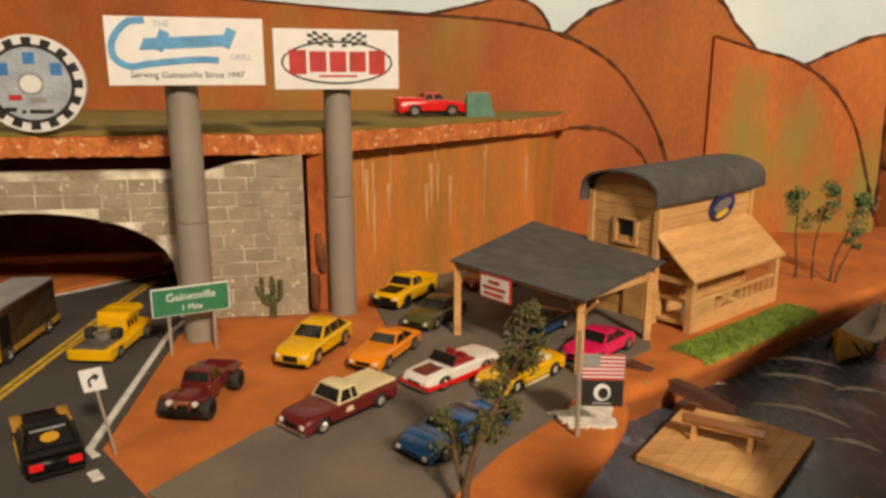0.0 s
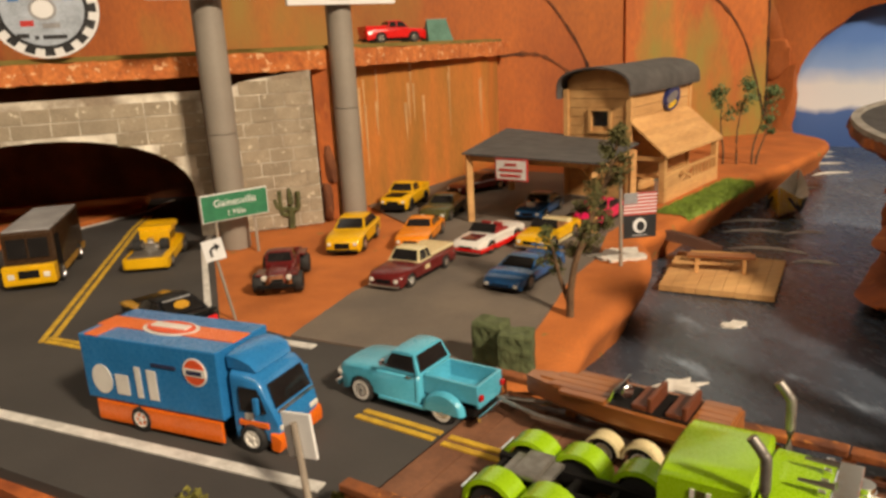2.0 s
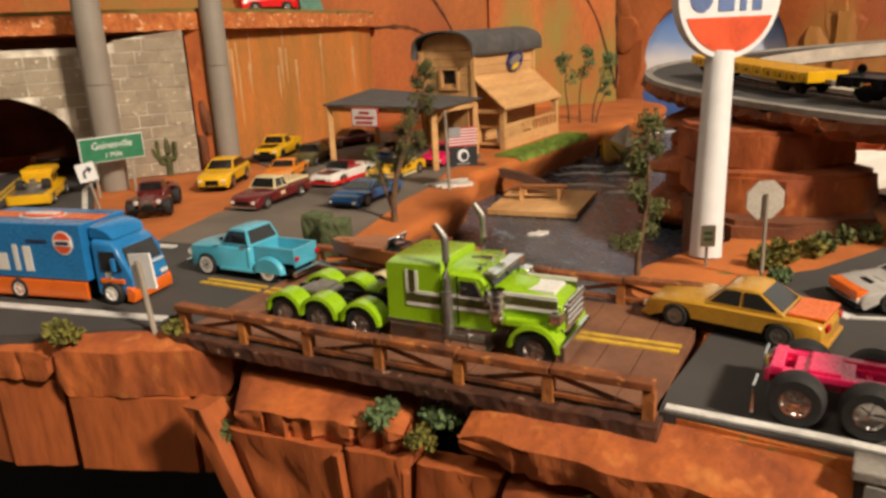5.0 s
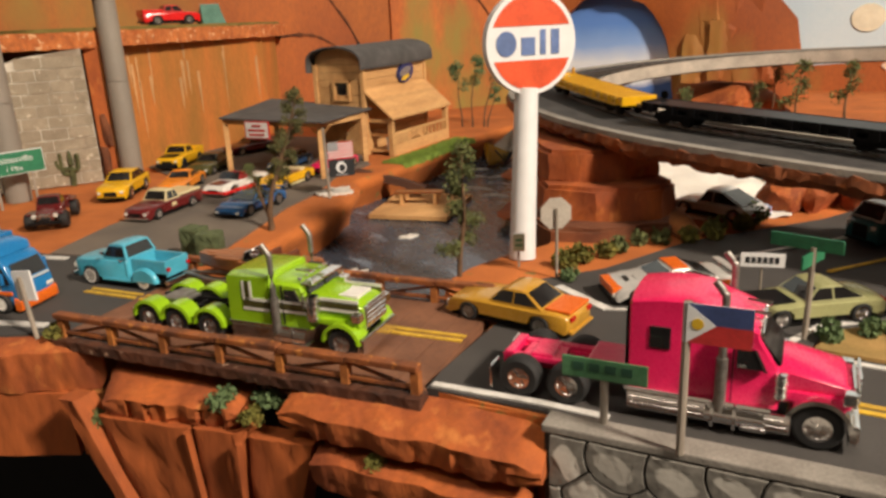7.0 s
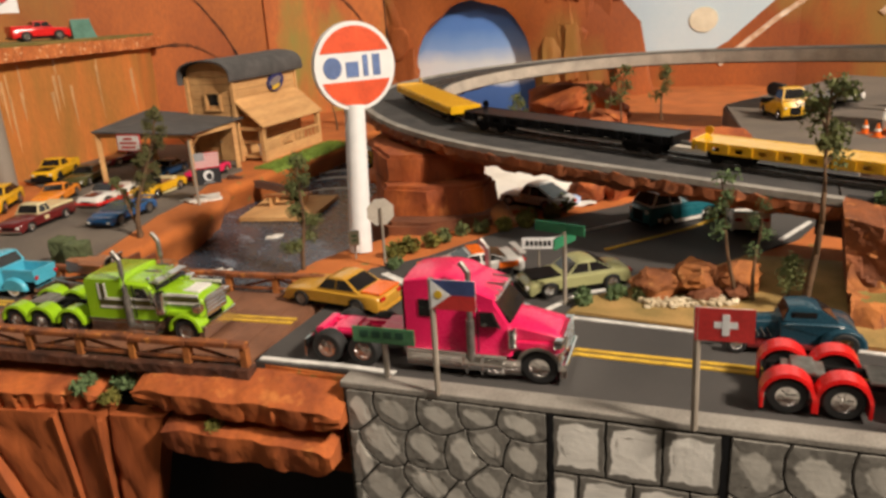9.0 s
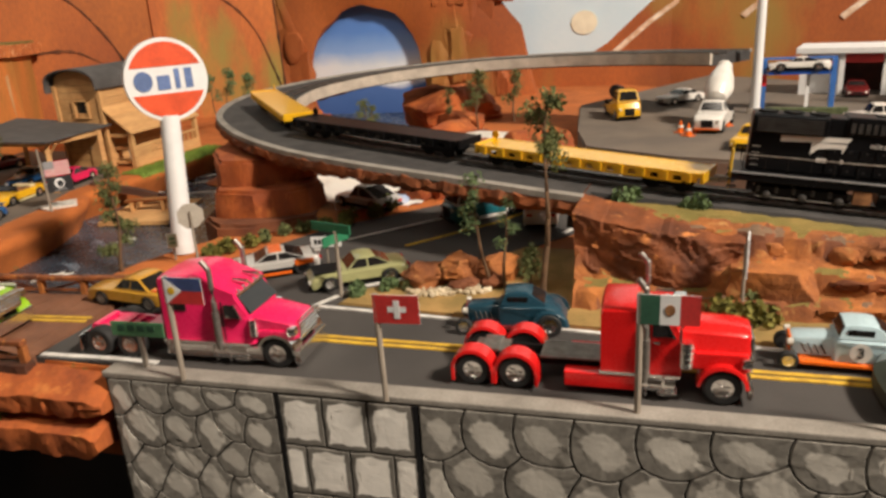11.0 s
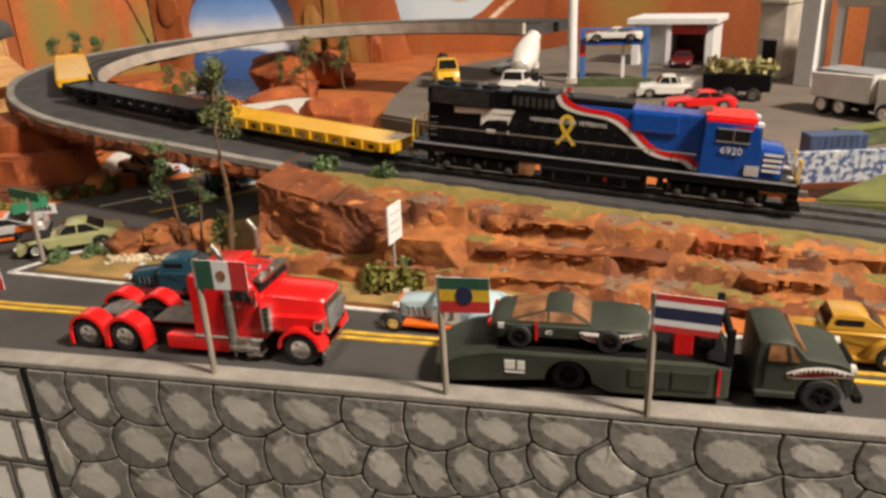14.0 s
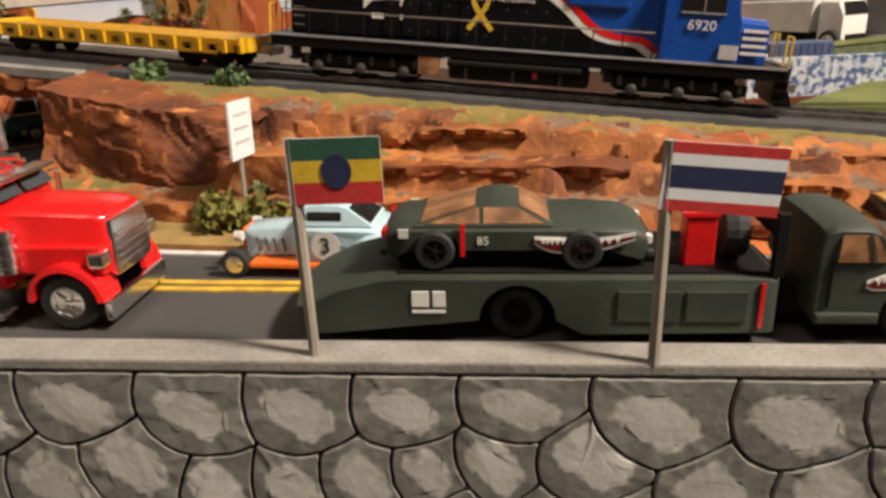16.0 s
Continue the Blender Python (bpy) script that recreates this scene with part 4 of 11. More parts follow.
def panel(pts, t=0.25):
    """A thin pane through points in order, raised along its normal away from the car's inside."""
    bm = bmesh.new()
    vs = [Vector(p) for p in pts]
    nrm = (vs[1] - vs[0]).cross(vs[2] - vs[0]).normalized()
    mid = sum(vs, Vector()) / len(vs)
    if nrm.dot(mid - Vector((mid.x * 0.6, 0, 10))) < 0:
        nrm.negate()
    a = [bm.verts.new(v - nrm * 0.4) for v in vs]
    b = [bm.verts.new(v + nrm * t) for v in vs]
    bm.faces.new(a)
    bm.faces.new(b)
    for i in range(len(vs)):
        j = (i + 1) % len(vs)
        bm.faces.new((a[i], a[j], b[j], b[i]))
    return scaled(bm)


def cabin(parent, xa, xb, xc, xd, zb, zt, w0, w1, body_m, glass=M_DKGLASS, pillar=None, roof_m=None, side=True, name="roof"):
    """Greenhouse: windscreen foot xa, roof from xb to xc, rear glass foot xd; widths at belt and roof."""
    bm = bmesh.new()
    zr = zt + 0.7
    ring = [(xa, zb, w0), (xb, zt, w1), ((xb * 0.65 + xc * 0.35), zr, w1 * 0.98), ((xb * 0.25 + xc * 0.75), zr, w1 * 0.98), (xc, zt, w1), (xd, zb, w0)]
    rows = [[bm.verts.new((x, f * w / 2, z - 0.7 * abs(f) ** 3 * (z > zb))) for x, z, w in ring] for f in (-1, -0.9, -0.4, 0.4, 0.9, 1)]
    for a, b in zip(rows, rows[1:]):
        for k in range(len(ring) - 1):
            bm.faces.new((a[k], a[k + 1], b[k + 1], b[k]))
    bm.faces.new(rows[0])
    bm.faces.new(rows[-1])
    top = part(name, scaled(bm), roof_m or body_m, parent, smooth=40)

    def at(x0, z0, x1, z1, k):
        return x0 + (x1 - x0) * k, z0 + (z1 - z0) * k

    def wid(z):
        return w0 + (w1 - w0) * (z - zb) / (zt - zb)
    for nm, (p, q) in (("windscreen", ((xa, zb), (xb, zt))), ("rear_window", ((xd, zb), (xc, zt)))):
        lo, hi = at(*p, *q, 0.10), at(*p, *q, 0.90)
        part(nm, panel([(lo[0], -wid(lo[1]) * 0.43, lo[1]), (lo[0], wid(lo[1]) * 0.43, lo[1]), (hi[0], wid(hi[1]) * 0.43, hi[1] - 0.2), (hi[0], -wid(hi[1]) * 0.43, hi[1] - 0.2)], 0.3), glass, parent)
    if side:
        zl, zh = zb + (zt - zb) * 0.12, zb + (zt - zb) * 0.86
        a0, a1 = at(xa, zb, xb, zt, 0.12)[0], at(xa, zb, xb, zt, 0.86)[0]
        d0, d1 = at(xd, zb, xc, zt, 0.12)[0], at(xd, zb, xc, zt, 0.86)[0]
        cuts = pillar if pillar is not None else [(xb + xc) / 2 - 1]
        spans = []
        left0, left1 = a0 - 1.2, a1 - 1.0
        for c in cuts:
            spans.append((left0, left1, c + 0.6, c + 0.6))
            left0 = left1 = c - 0.6
        spans.append((left0, left1, d0 + 1.2, d1 + 1.0))
        for s in (-1, 1):
            for p0, p1, q0, q1 in spans:
                if p0 - q0 > 1.2 and p1 - q1 > 0.6:
                    part("side_window", panel([(p0, s * wid(zl) / 2, zl), (p1, s * wid(zh) / 2, zh), (q1, s * wid(zh) / 2, zh), (q0, s * wid(zl) / 2, zl)], 0.25), glass, parent)
    return top


def motor(name, label, x, y, turn, body_m, L=72, W=29, H=21, fa=22, ra=-21, r=5.6, rr=None, hood=12.5, belt=13.5, deck=13.5, xa=10, xb=1, xc=-14, xd=-24, gc=2.6, nose=9.5, roof_m=None,
          rim_m=None, glass=M_DKGLASS, pillar=None, bumper=M_CHASSIS, stripe=None, lower=None, z=0.0, category="toy car", group="toy cars", cab=True, tyre_w=5.4, tail=None, lamp_w=5.0, track=None, wall=None, spoiler=False):
    """A die-cast car with its wheels, glass, lamps and bumpers."""
    rr = rr or r
    car = thing(name, pose(x, y, z, 0, 0, turn), label, category, group)
    h = L / 2
    f_arch, r_arch = arc(fa, r, r + 1.0), arc(ra, rr, rr + 1.0)
    f_arch, r_arch = [p for p in f_arch if p[1] >= gc], [p for p in r_arch if p[1] >= gc]
    prof = [(h - 1.2, gc), (h, gc + 2.2), (h, nose - 2), (h - 1.2, nose), (h - 5, hood - 0.8), (xa + (h - xa) * 0.4, hood), (xa, belt), (xd, belt), ((xd - h) / 2, deck), (-h + 2, deck - 0.8), (-h, deck - 3), (-h, gc + 3), (-h + 1.5, gc + 0.6)]
    prof += r_arch + f_arch
    part("body", loft(prof, W), body_m, car, smooth=42)
    part("chassis", b3(-h + 4, h - 4, -W / 2 + 2.5, W / 2 - 2.5, gc - 1.0, belt - 4.5, 0), M_CHASSIS, car)
    if cab:
        cabin(car, xa, xb, xc, xd, belt - 0.4, H - 0.7, W * 0.90, W * 0.70, body_m, glass, pillar, roof_m)
    ty = (track or W / 2 - tyre_w / 2 + 0.3)
    for wx, wr in ((fa, r), (ra, rr)):
        for s in (-1, 1):
            wheel(car, wx, s * ty, wr, tyre_w, rim_m, wall=wall)
    for s in (-1, 1):
        part("headlight", b3(h - 1.5, h + 0.15, s * (W / 2 - 2.2) - lamp_w / 2 * s - 1.4, s * (W / 2 - 2.2) - lamp_w / 2 * s + 1.4, nose - 3.4, nose - 1.0), M_LAMP, car)
        part("tail_light", b3(-h - 0.15, -h + 1.2, s * (W / 2 - 5.5) - 2.6, s * (W / 2 - 5.5) + 2.6, deck - 4.4, deck - 2.2), tail or M_TAIL, car)
    part("grille", b3(h - 1.2, h + 0.1, -W * 0.2, W * 0.2, gc + 2.6, nose - 1.4), M_CHASSIS, car)
    part("bumper", b3(h - 1.5, h + 0.7, -W * 0.42, W * 0.42, gc + 0.2, gc + 1.9, 0.4), bumper, car)
    part("bumper", b3(-h - 0.7, -h + 1.5, -W * 0.42, W * 0.42, gc + 0.6, gc + 2.3, 0.4), bumper, car)
    if lower:
        for s in (-1, 1):
            part("sill", b3(ra + rr + 2, fa - r - 2, s * (W / 2 + 0.05) - 0.3, s * (W / 2 + 0.05) + 0.3, gc, gc + 2.2, 0.1), lower, car)
    if stripe:
        for s in (-1, 1):
            part("stripe", b3(xa + 1, h - 4, s * 3.0 - 1.6, s * 3.0 + 1.6, hood - 0.4, hood + 0.35, 0.1), stripe, car)
    if spoiler:
        part("spoiler", b3(-h - 0.5, -h + 4, -W * 0.42, W * 0.42, deck + 1.4, deck + 2.2), body_m, car)
        for s in (-1, 1):
            part("spoiler_post", b3(-h + 1, -h + 2.4, s * W * 0.3 - 0.4, s * W * 0.3 + 0.4, deck - 1.2, deck + 1.6, 0.1), body_m, car)
    return car


def bed(car, x0, x1, W, z0, z1, body_m, liner=None):
    """Open load box of a pickup."""
    part("bed_floor", b3(x0, x1, -W / 2 + 1, W / 2 - 1, z0, z0 + 0.8, 0), liner or body_m, car)
    for s in (-1, 1):
        part("bed_side", b3(x0, x1, s * (W / 2 - 0.8) - 0.8, s * (W / 2 - 0.8) + 0.8, z0, z1), body_m, car)
    part("tailgate", b3(x0 - 0.2, x0 + 1.4, -W / 2 + 1, W / 2 - 1, z0 - 2, z1), body_m, car)
    part("bed_front", b3(x1 - 1.2, x1, -W / 2 + 1, W / 2 - 1, z0, z1 + 0.5), body_m, car)


def words(text, size, m, material, parent, name="lettering", label=""):
    """Flat raised letters in Blender's own font; m carries the text's x-y plane."""
    cu = bpy.data.curves.new(name, "FONT")
    cu.body, cu.size, cu.align_x, cu.align_y, cu.extrude = text, size, "CENTER", "CENTER", 0.00012
    cu.resolution_u = 3
    tmp = new("tmp", cu)
    dg = bpy.context.evaluated_depsgraph_get()
    bm = bmesh.new()
    data = bpy.data.meshes.new_from_object(tmp.evaluated_get(dg))
    bm.from_mesh(data)
    bpy.data.objects.remove(tmp)
    bpy.data.meshes.remove(data)
    bm.transform(m)
    return part(name, bm, material, parent, label)


# flat printed work stands upright: x along the board, z up, facing -y
UPRIGHT = Matrix(((1, 0, 0, 0), (0, 0, -1, 0), (0, 1, 0, 0), (0, 0, 0, 1)))


def disc(cx, cz, rx, rz, a0=0.0, a1=2 * math.pi, n=28):
    return [(cx + rx * math.cos(a0 + (a1 - a0) * k / n), cz + rz * math.sin(a0 + (a1 - a0) * k / n)) for k in range(n + (0 if abs(a1 - a0 - 2 * math.pi) < 1e-6 else 1))]


def rect(x0, z0, x1, z1):
    return [(x0, z0), (x1, z0), (x1, z1), (x0, z1)]


def printed(name, pts, y, material, parent, t=0.00025):
    """A printed area lying t proud of the plane y, towards -y."""
    return part(name, plate(pts, t, Matrix.Translation((0, y - t, 0))), material, parent)


def band(line, w):
    """Outline of a thick stroke along a line in x and z."""
    left, right = [], []
    for i, p in enumerate(line):
        p = Vector(p)
        d = (Vector(line[min(i + 1, len(line) - 1)]) - Vector(line[max(i - 1, 0)])).normalized()
        n = Vector((-d.y, d.x)) * w / 2
        left.append((p.x + n.x, p.y + n.y))
        right.append((p.x - n.x, p.y - n.y))
    return left + right[::-1]

# ---------------------------------------------------------------- cars of the parking lot and roads
def lot_cars():
    motor("sports_suv", "bright yellow die-cast sport utility car with black windows", -0.0935, 0.5575, -107, P_YELLOW, L=76, W=31, H=25, hood=15, belt=16, deck=17, xa=14, xb=3, xc=-18, xd=-30, r=6.4, nose=11.5, pillar=[-2, -14], rim_m=M_CHROME)
    motor("muscle_car", "orange die-cast muscle car with a black grille", -0.037, 0.551, -111, P_ORANGE, L=72, W=29, H=20, xa=9, xb=0, xc=-11, xd=-22, rim_m=M_STEEL)
    c = motor("convertible", "white die-cast convertible with red sides and a red interior", 0.0155, 0.5145, -131.7, P_WHITE, L=76, W=29, H=20, cab=False, lower=P_RED, bumper=M_CHROME, xa=12, xd=-12)
    part("interior", b3(-12, 11, -11.5, 11.5, 12.5, 14.4, 0.8), M_REDINT, c)
    for s in (-1, 1):
        part("seat", join(b3(-4, 3, s * 5.5 - 4, s * 5.5 + 4, 13.5, 15.5, 0.8), b3(-6, -3.4, s * 5.5 - 4, s * 5.5 + 4, 13.5, 19, 0.8)), M_REDINT, c)
    part("windscreen", panel([(12, -12, 14), (12, 12, 14), (7, 10.5, 20), (7, -10.5, 20)], 0.3), M_DKGLASS, c)
    part("hood_panel", b3(15, 33, -7, 7, 12.3, 13.1, 0.3), P_MAROON, c, "dark red hood panel")
    part("side_trim", b3(-38.3, 38.3, -14.9, 14.9, 3.6, 6.6, 0.5), P_RED, c, "red lower band")
    p = motor("pickup_truck", "maroon die-cast lowered pickup with a cream roof and bed cover", -0.0535, 0.4515, -128, P_MAROON, L=80, W=29, H=23, hood=13, belt=14, deck=14, xa=13, xb=8, xc=-3, xd=-5, r=5.2, roof_m=P_CREAM, bumper=M_CHROME, rim_m=M_CHROME, fa=26, ra=-22)
    part("bed_cover", b3(-37, -5, -13, 13, 14.0, 16.4, 0.8), P_CREAM, p, "cream tonneau cover")
    part("door_mark", panel([(2, -14.7, 8), (8, -14.7, 8), (7.5, -14.7, 11), (2.5, -14.7, 11)], 0.2), P_CREAM, p)
    part("door_mark", panel([(2, 14.7, 8), (8, 14.7, 8), (7.5, 14.7, 11), (2.5, 14.7, 11)], 0.2), P_CREAM, p)
    motor("sports_car", "metallic blue low die-cast sports car with a rear wing", 0.021, 0.419, -132, P_BLUE, L=72, W=31, H=18, hood=10.5, belt=12, deck=13, xa=15, xb=3, xc=-8, xd=-26, r=5.6, rr=6.0, nose=7.5, spoiler=True, rim_m=M_STEEL)
    p = motor("rally_truck", "yellow die-cast pickup with a black bumper and black hood", -0.036, 0.697, -116, P_YELLOW, L=74, W=31, H=27, hood=17, belt=18, deck=17, xa=12, xb=6, xc=-6, xd=-9, r=7, nose=14, gc=4, rim_m=M_CHASSIS)
    part("hood_panel", b3(14, 33, -9, 9, 16.6, 17.6, 0.3), P_BLACK, p, "black hood panel")
    bed(p, -36, -10, 29, 15, 20, P_YELLOW, M_CHASSIS)
    part("crash_bar", b3(36, 39, -13, 13, 4, 10, 1), M_CHASSIS, p)
    motor("sedan", "dark olive die-cast sedan in the shade of the carport", -0.004, 0.640, -116, P_DKGREEN, L=72, W=29, H=21, hood=13.5)
    motor("sedan", "dark maroon die-cast sedan under the carport roof", 0.052, 0.752, -150, P_MAROON, L=72, W=29, H=21)
    c = motor("roadster", "blue and white die-cast roadster with an open engine under the carport", 0.085, 0.612, -125, P_BLUE, L=70, W=28, H=20, roof_m=P_PALEBLUE, hood=12)
    part("engine", b3(13, 25, -4.5, 4.5, 11, 16.5, 0.8), M_CHROME, c)
    part("scoop", b3(16, 22, -2.5, 2.5, 16, 19, 0.6), M_CHASSIS, c)
    c = motor("convertible", "yellow and cream die-cast convertible beside the scrub tree", 0.065, 0.512, -131, P_YELLOW, L=74, W=29, H=20, cab=False, lower=P_CREAM, bumper=M_CHROME, xa=11, xd=-14)
    part("interior", b3(-13, 10, -11.5, 11.5, 12.5, 14.4, 0.8), M_TAN, c)
    part("folded_top", b3(-20, -11, -12, 12, 13, 16.5, 1.4), P_CREAM, c)
    part("windscreen", panel([(11, -12, 14), (11, 12, 14), (6.5, 10.5, 19.5), (6.5, -10.5, 19.5)], 0.3), M_DKGLASS, c)
    motor("compact_car", "hot pink die-cast car with dark windows", 0.128, 0.566, -130, P_PINK, L=68, W=29, H=21, xa=14, xb=5, xc=-8, xd=-22)
    # dune buggy pickup
    j = thing("off_road_pickup", pose(-0.1475, 0.4635, 0, 0, 0, -94), "dark red die-cast off-road pickup with large tyres and an open bed", "toy car", "toy cars")
    part("hood", loft([(31, 8), (31, 14.5), (28, 16), (12, 17), (12, 8)], 13), P_MAROON, j, smooth=40)
    part("cab", loft([(12, 7), (12, 17), (10, 18), (-6, 18), (-6, 7)], 22), P_MAROON, j, smooth=40)
    cabin(j, 10, 7, -3, -6, 17.5, 25, 20.5, 17.5, P_MAROON, pillar=[])
    part("grille", b3(30.6, 31.6, -5, 5, 8.5, 14.5), M_CHROME, j)
    bed(j, -32, -7, 22, 10, 17.5, P_MAROON, M_TAN)
    part("frame", b3(-33, 33, -6, 6, 5.5, 8.5, 0.5), M_CHASSIS, j)
    part("bumper", join(b3(31.5, 34, -13, 13, 5.5, 8, 0.6), b3(33, 35.5, -4, 4, 6, 10.5, 0.6)), M_CHASSIS, j)
    for s in (-1, 1):
        part("headlight", scaled(lathe([(1.9, 0), (1.9, 3), (0.5, 3.4)], 12)), M_LAMP, j).matrix_local = pose(0.0285, s * 0.0085, 0.0125, 0, 0, -90)
        part("fender", b3(14, 30, s * 11 - 3.5, s * 11 + 3.5, 13.4, 14.8, 0.5), P_MAROON, j)
        part("fender", b3(-30, -14, s * 12.5 - 3, s * 12.5 + 3, 15.4, 16.8, 0.5), P_MAROON, j)
        for x in (24, -22):
            wheel(j, x, s * 13.5, 7.4, 7, M_CHASSIS, 0.5)


def road_cars():
    # custom flat car with an exposed engine
    c = thing("custom_hauler", pose(-0.2565, 0.556, 0, 0, 0, -91), "yellow low custom hauler with an exposed engine and flame wing", "toy car", "toy cars")
    prof = [(34, 2.5), (36, 4), (36, 11), (33, 12), (8, 12.5), (-30, 15), (-36, 15), (-37, 6), (-35, 3)] + arc(-24, 6.5, 7.6) + arc(20, 5.2, 6.2)
    part("body", loft(prof, 36, front=0.04), P_YELLOW, c, smooth=42)
    part("deck", b3(6, 34, -13, 13, 11.8, 12.9, 0.3), M_STEEL, c)
    part("engine", join(b3(2, 14, -5, 5, 12, 19, 0.8), b3(4, 12, -2.5, 2.5, 19, 22, 0.6)), M_CHROME, c)
    for s in (-1, 1):
        part("exhaust_manifold", join(*[scaled(rod((4 + 3 * k, s * 5, 15), (1 + 3 * k, s * 10, 18.5), 0.9, n=8)) for k in range(4)]), M_STEEL, c)
        wheel(c, -24, s * 15.5, 6.5, 6, M_CHROME)
        wheel(c, 20, s * 15.5, 5.2, 5, M_CHROME)
        part("seat_side", b3(-22, -2, s * 9 - 2, s * 9 + 2, 13, 18, 1), P_YELLOW, c)
        part("drag_tyre", scaled(lathe([(2.5, -3), (4.8, -3), (5, 0), (4.8, 3), (2.5, 3)], 18)), M_TYRE, c).matrix_local = pose(0.010, s * 0.0105, 0.0165)
    part("wing", join(b3(-32, -18, -11, 11, 25, 28.5, 1), b3(-30, -26, -9, 9, 14, 26, 0.8)), P_YELLOW, c, "upright yellow wing block")
    part("driver_cell", join(b3(-24, -2, -12, 12, 13, 25, 1.5), b3(-30, -6, -13.5, 13.5, 24, 28, 1.0)), P_YELLOW, c)
    for k in range(3):
        part("cage_slot", b3(-20 + 6 * k, -16.5 + 6 * k, -12.3, 12.3, 16, 22, 0.3), M_CHASSIS, c)
    c = motor("muscle_car", "black die-cast muscle car with yellow front fenders and printed rear window", -0.2135, 0.3935, 128, P_BLACK, L=76, W=31, H=21, hood=13, xa=11, xb=1, xc=-12, xd=-26, lower=P_YELLOW, rim_m=M_CHASSIS, spoiler=True)
    for s in (-1, 1):
        part("front_fender", loft([(8, 10.4), (9, 13.2), (28, 13.6), (33, 12.6), (35.5, 10.4)], 6.5, crown=1.0, front=0.2, rear=0.1), P_GOLD, c, "yellow painted front fender", smooth=45).matrix_local = pose(0, s * 0.0125, 0)
        part("door_stripe", b3(-8, 9, s * 15.2 - 0.5, s * 15.2 + 0.45, 8.4, 10.2, 0.2), P_YELLOW, c)
        part("rear_lamp", b3(-38.5, -37.2, s * 9.5 - 3.4, s * 9.5 + 3.4, 7.6, 11.6, 0.5), P_RED, c, "red tail light")
    part("rear_print", plate(disc(0, 0, 0.0048, 0.0032), 0.0004, pose(-0.0205, 0, 0.0178, -56, 0, -90)), P_GOLD, c, "gold oval print")
    part("window_print", b3(-14.6, -13.4, -9, 9, 19.6, 20.4, 0.1), M_SIGNGREY, c)
    p = thing("pickup_truck", pose(-0.0715, 0.2520, 0, 0, 0, 138), "sky blue die-cast vintage pickup with whitewall tyres and an empty bed", "toy car", "toy cars")
    part("body", loft([(37, 4.5), (38, 8), (38, 15), (36.6, 17.4), (30, 18.6), (13, 19.6), (-8.5, 20), (-9.6, 18), (-9.6, 5)] + [q for q in arc(24, 6.4, 7.4) if q[1] > 4.4], 28, crown=1.2, front=0.07, rear=0.02), P_SKY, p, smooth=45)
    cabin(p, 12.5, 7.0, -5.0, -8.4, 19.4, 28.4, 26.0, 21.5, P_SKY, pillar=[])
    part("chassis", b3(-34, 34, -9, 9, 4, 8, 0), M_CHASSIS, p)
    bed(p, -37, -9.5, 21, 11, 19.5, P_SKY)
    part("grille", join(b3(37.4, 38.5, -11, 11, 9.5, 14.5, 0.4), *[b3(38.3, 38.9, -10.4, 10.4, 10.2 + 1.5 * k, 10.8 + 1.5 * k, 0.1) for k in range(3)]), M_CHROME, p)
    for x0, x1 in ((38.4, 40.2), (-40.4, -38.8)):
        part("bumper", b3(x0, x1, -14.2, 14.2, 5.2, 8.2, 0.6), M_CHROME, p)
    for s in (-1, 1):
        part("rear_fender", scaled(roughen(loft_fender(-21, 6.6, s), 0, 1)), P_SKY, p, smooth=50)
        part("running_board", b3(-12, 14, s * 12.6 - 2, s * 12.6 + 2, 4.6, 6.2, 0.4), P_SKY, p)
        part("headlight", scaled(lathe([(2.3, 0), (2.3, 2.4), (0.8, 3.0)], 14)), M_LAMP, p).matrix_local = pose(0.0362, s * 0.0112, 0.0122, 0, 0, -90)
        part("tail_light", b3(-38.8, -37.2, s * 9 - 1.2, s * 9 + 1.2, 13, 15.4, 0.3), M_TAIL, p)
        part("mirror", b3(9, 10.5, s * 15 - 1.2, s * 15 + 1.2, 22, 24.5, 0.3), M_CHROME, p)
        part("door_handle", b3(-5.5, -2.5, s * 13.8 - 0.4, s * 13.8 + 0.5, 18.2, 19, 0.2), M_CHROME, p)
        part("door_seam", b3(-7.2, -6.9, s * 13.7 - 0.4, s * 13.7 + 0.15, 7, 21, 0), M_CHASSIS, p)
        wheel(p, 24, s * 12.2, 6.4, 5, M_CHROME, 0.5, wall=P_WHITE)
        wheel(p, -21, s * 12.2, 6.4, 5, M_CHROME, 0.5, wall=P_WHITE)
    c = motor("muscle_car", "gold die-cast muscle car with a rust-orange trunk lid", 0.1285, 0.0835, 125.4, P_GOLD, L=76, W=30, H=22, hood=13.5, belt=14, deck=14.2, xa=10, xb=2, xc=-11, xd=-22, bumper=P_GOLD, rim_m=M_STEEL, pillar=[-5])
    part("trunk_lid", b3(-37, -22.5, -11.5, 11.5, 13.4, 14.9, 0.5), P_ORG, c, "rust-orange trunk lid")
    c = motor("racing_coupe", "silver and orange die-cast racing coupe with black accents", 0.222, 0.080, 166, P_PALE, L=72, W=31, H=19, hood=11.5, belt=13, deck=14, xa=13, xb=2, xc=-9, xd=-25, lower=P_ORG, spoiler=True, rim_m=M_CHASSIS, nose=8.5)
    part("flank_band", b3(-30, -16, -15.9, 15.9, 8, 12, 0.4), P_ORG, c, "orange painted flank")
    part("roof_panel", b3(-8, 1.5, -9.5, 9.5, 18.4, 19.3, 0.3), P_ORG, c, "orange roof panel")
    part("hood_stripe", b3(14, 26, -4, 4, 10.6, 11.9, 0.3), M_CHASSIS, c, "black hood stripe")
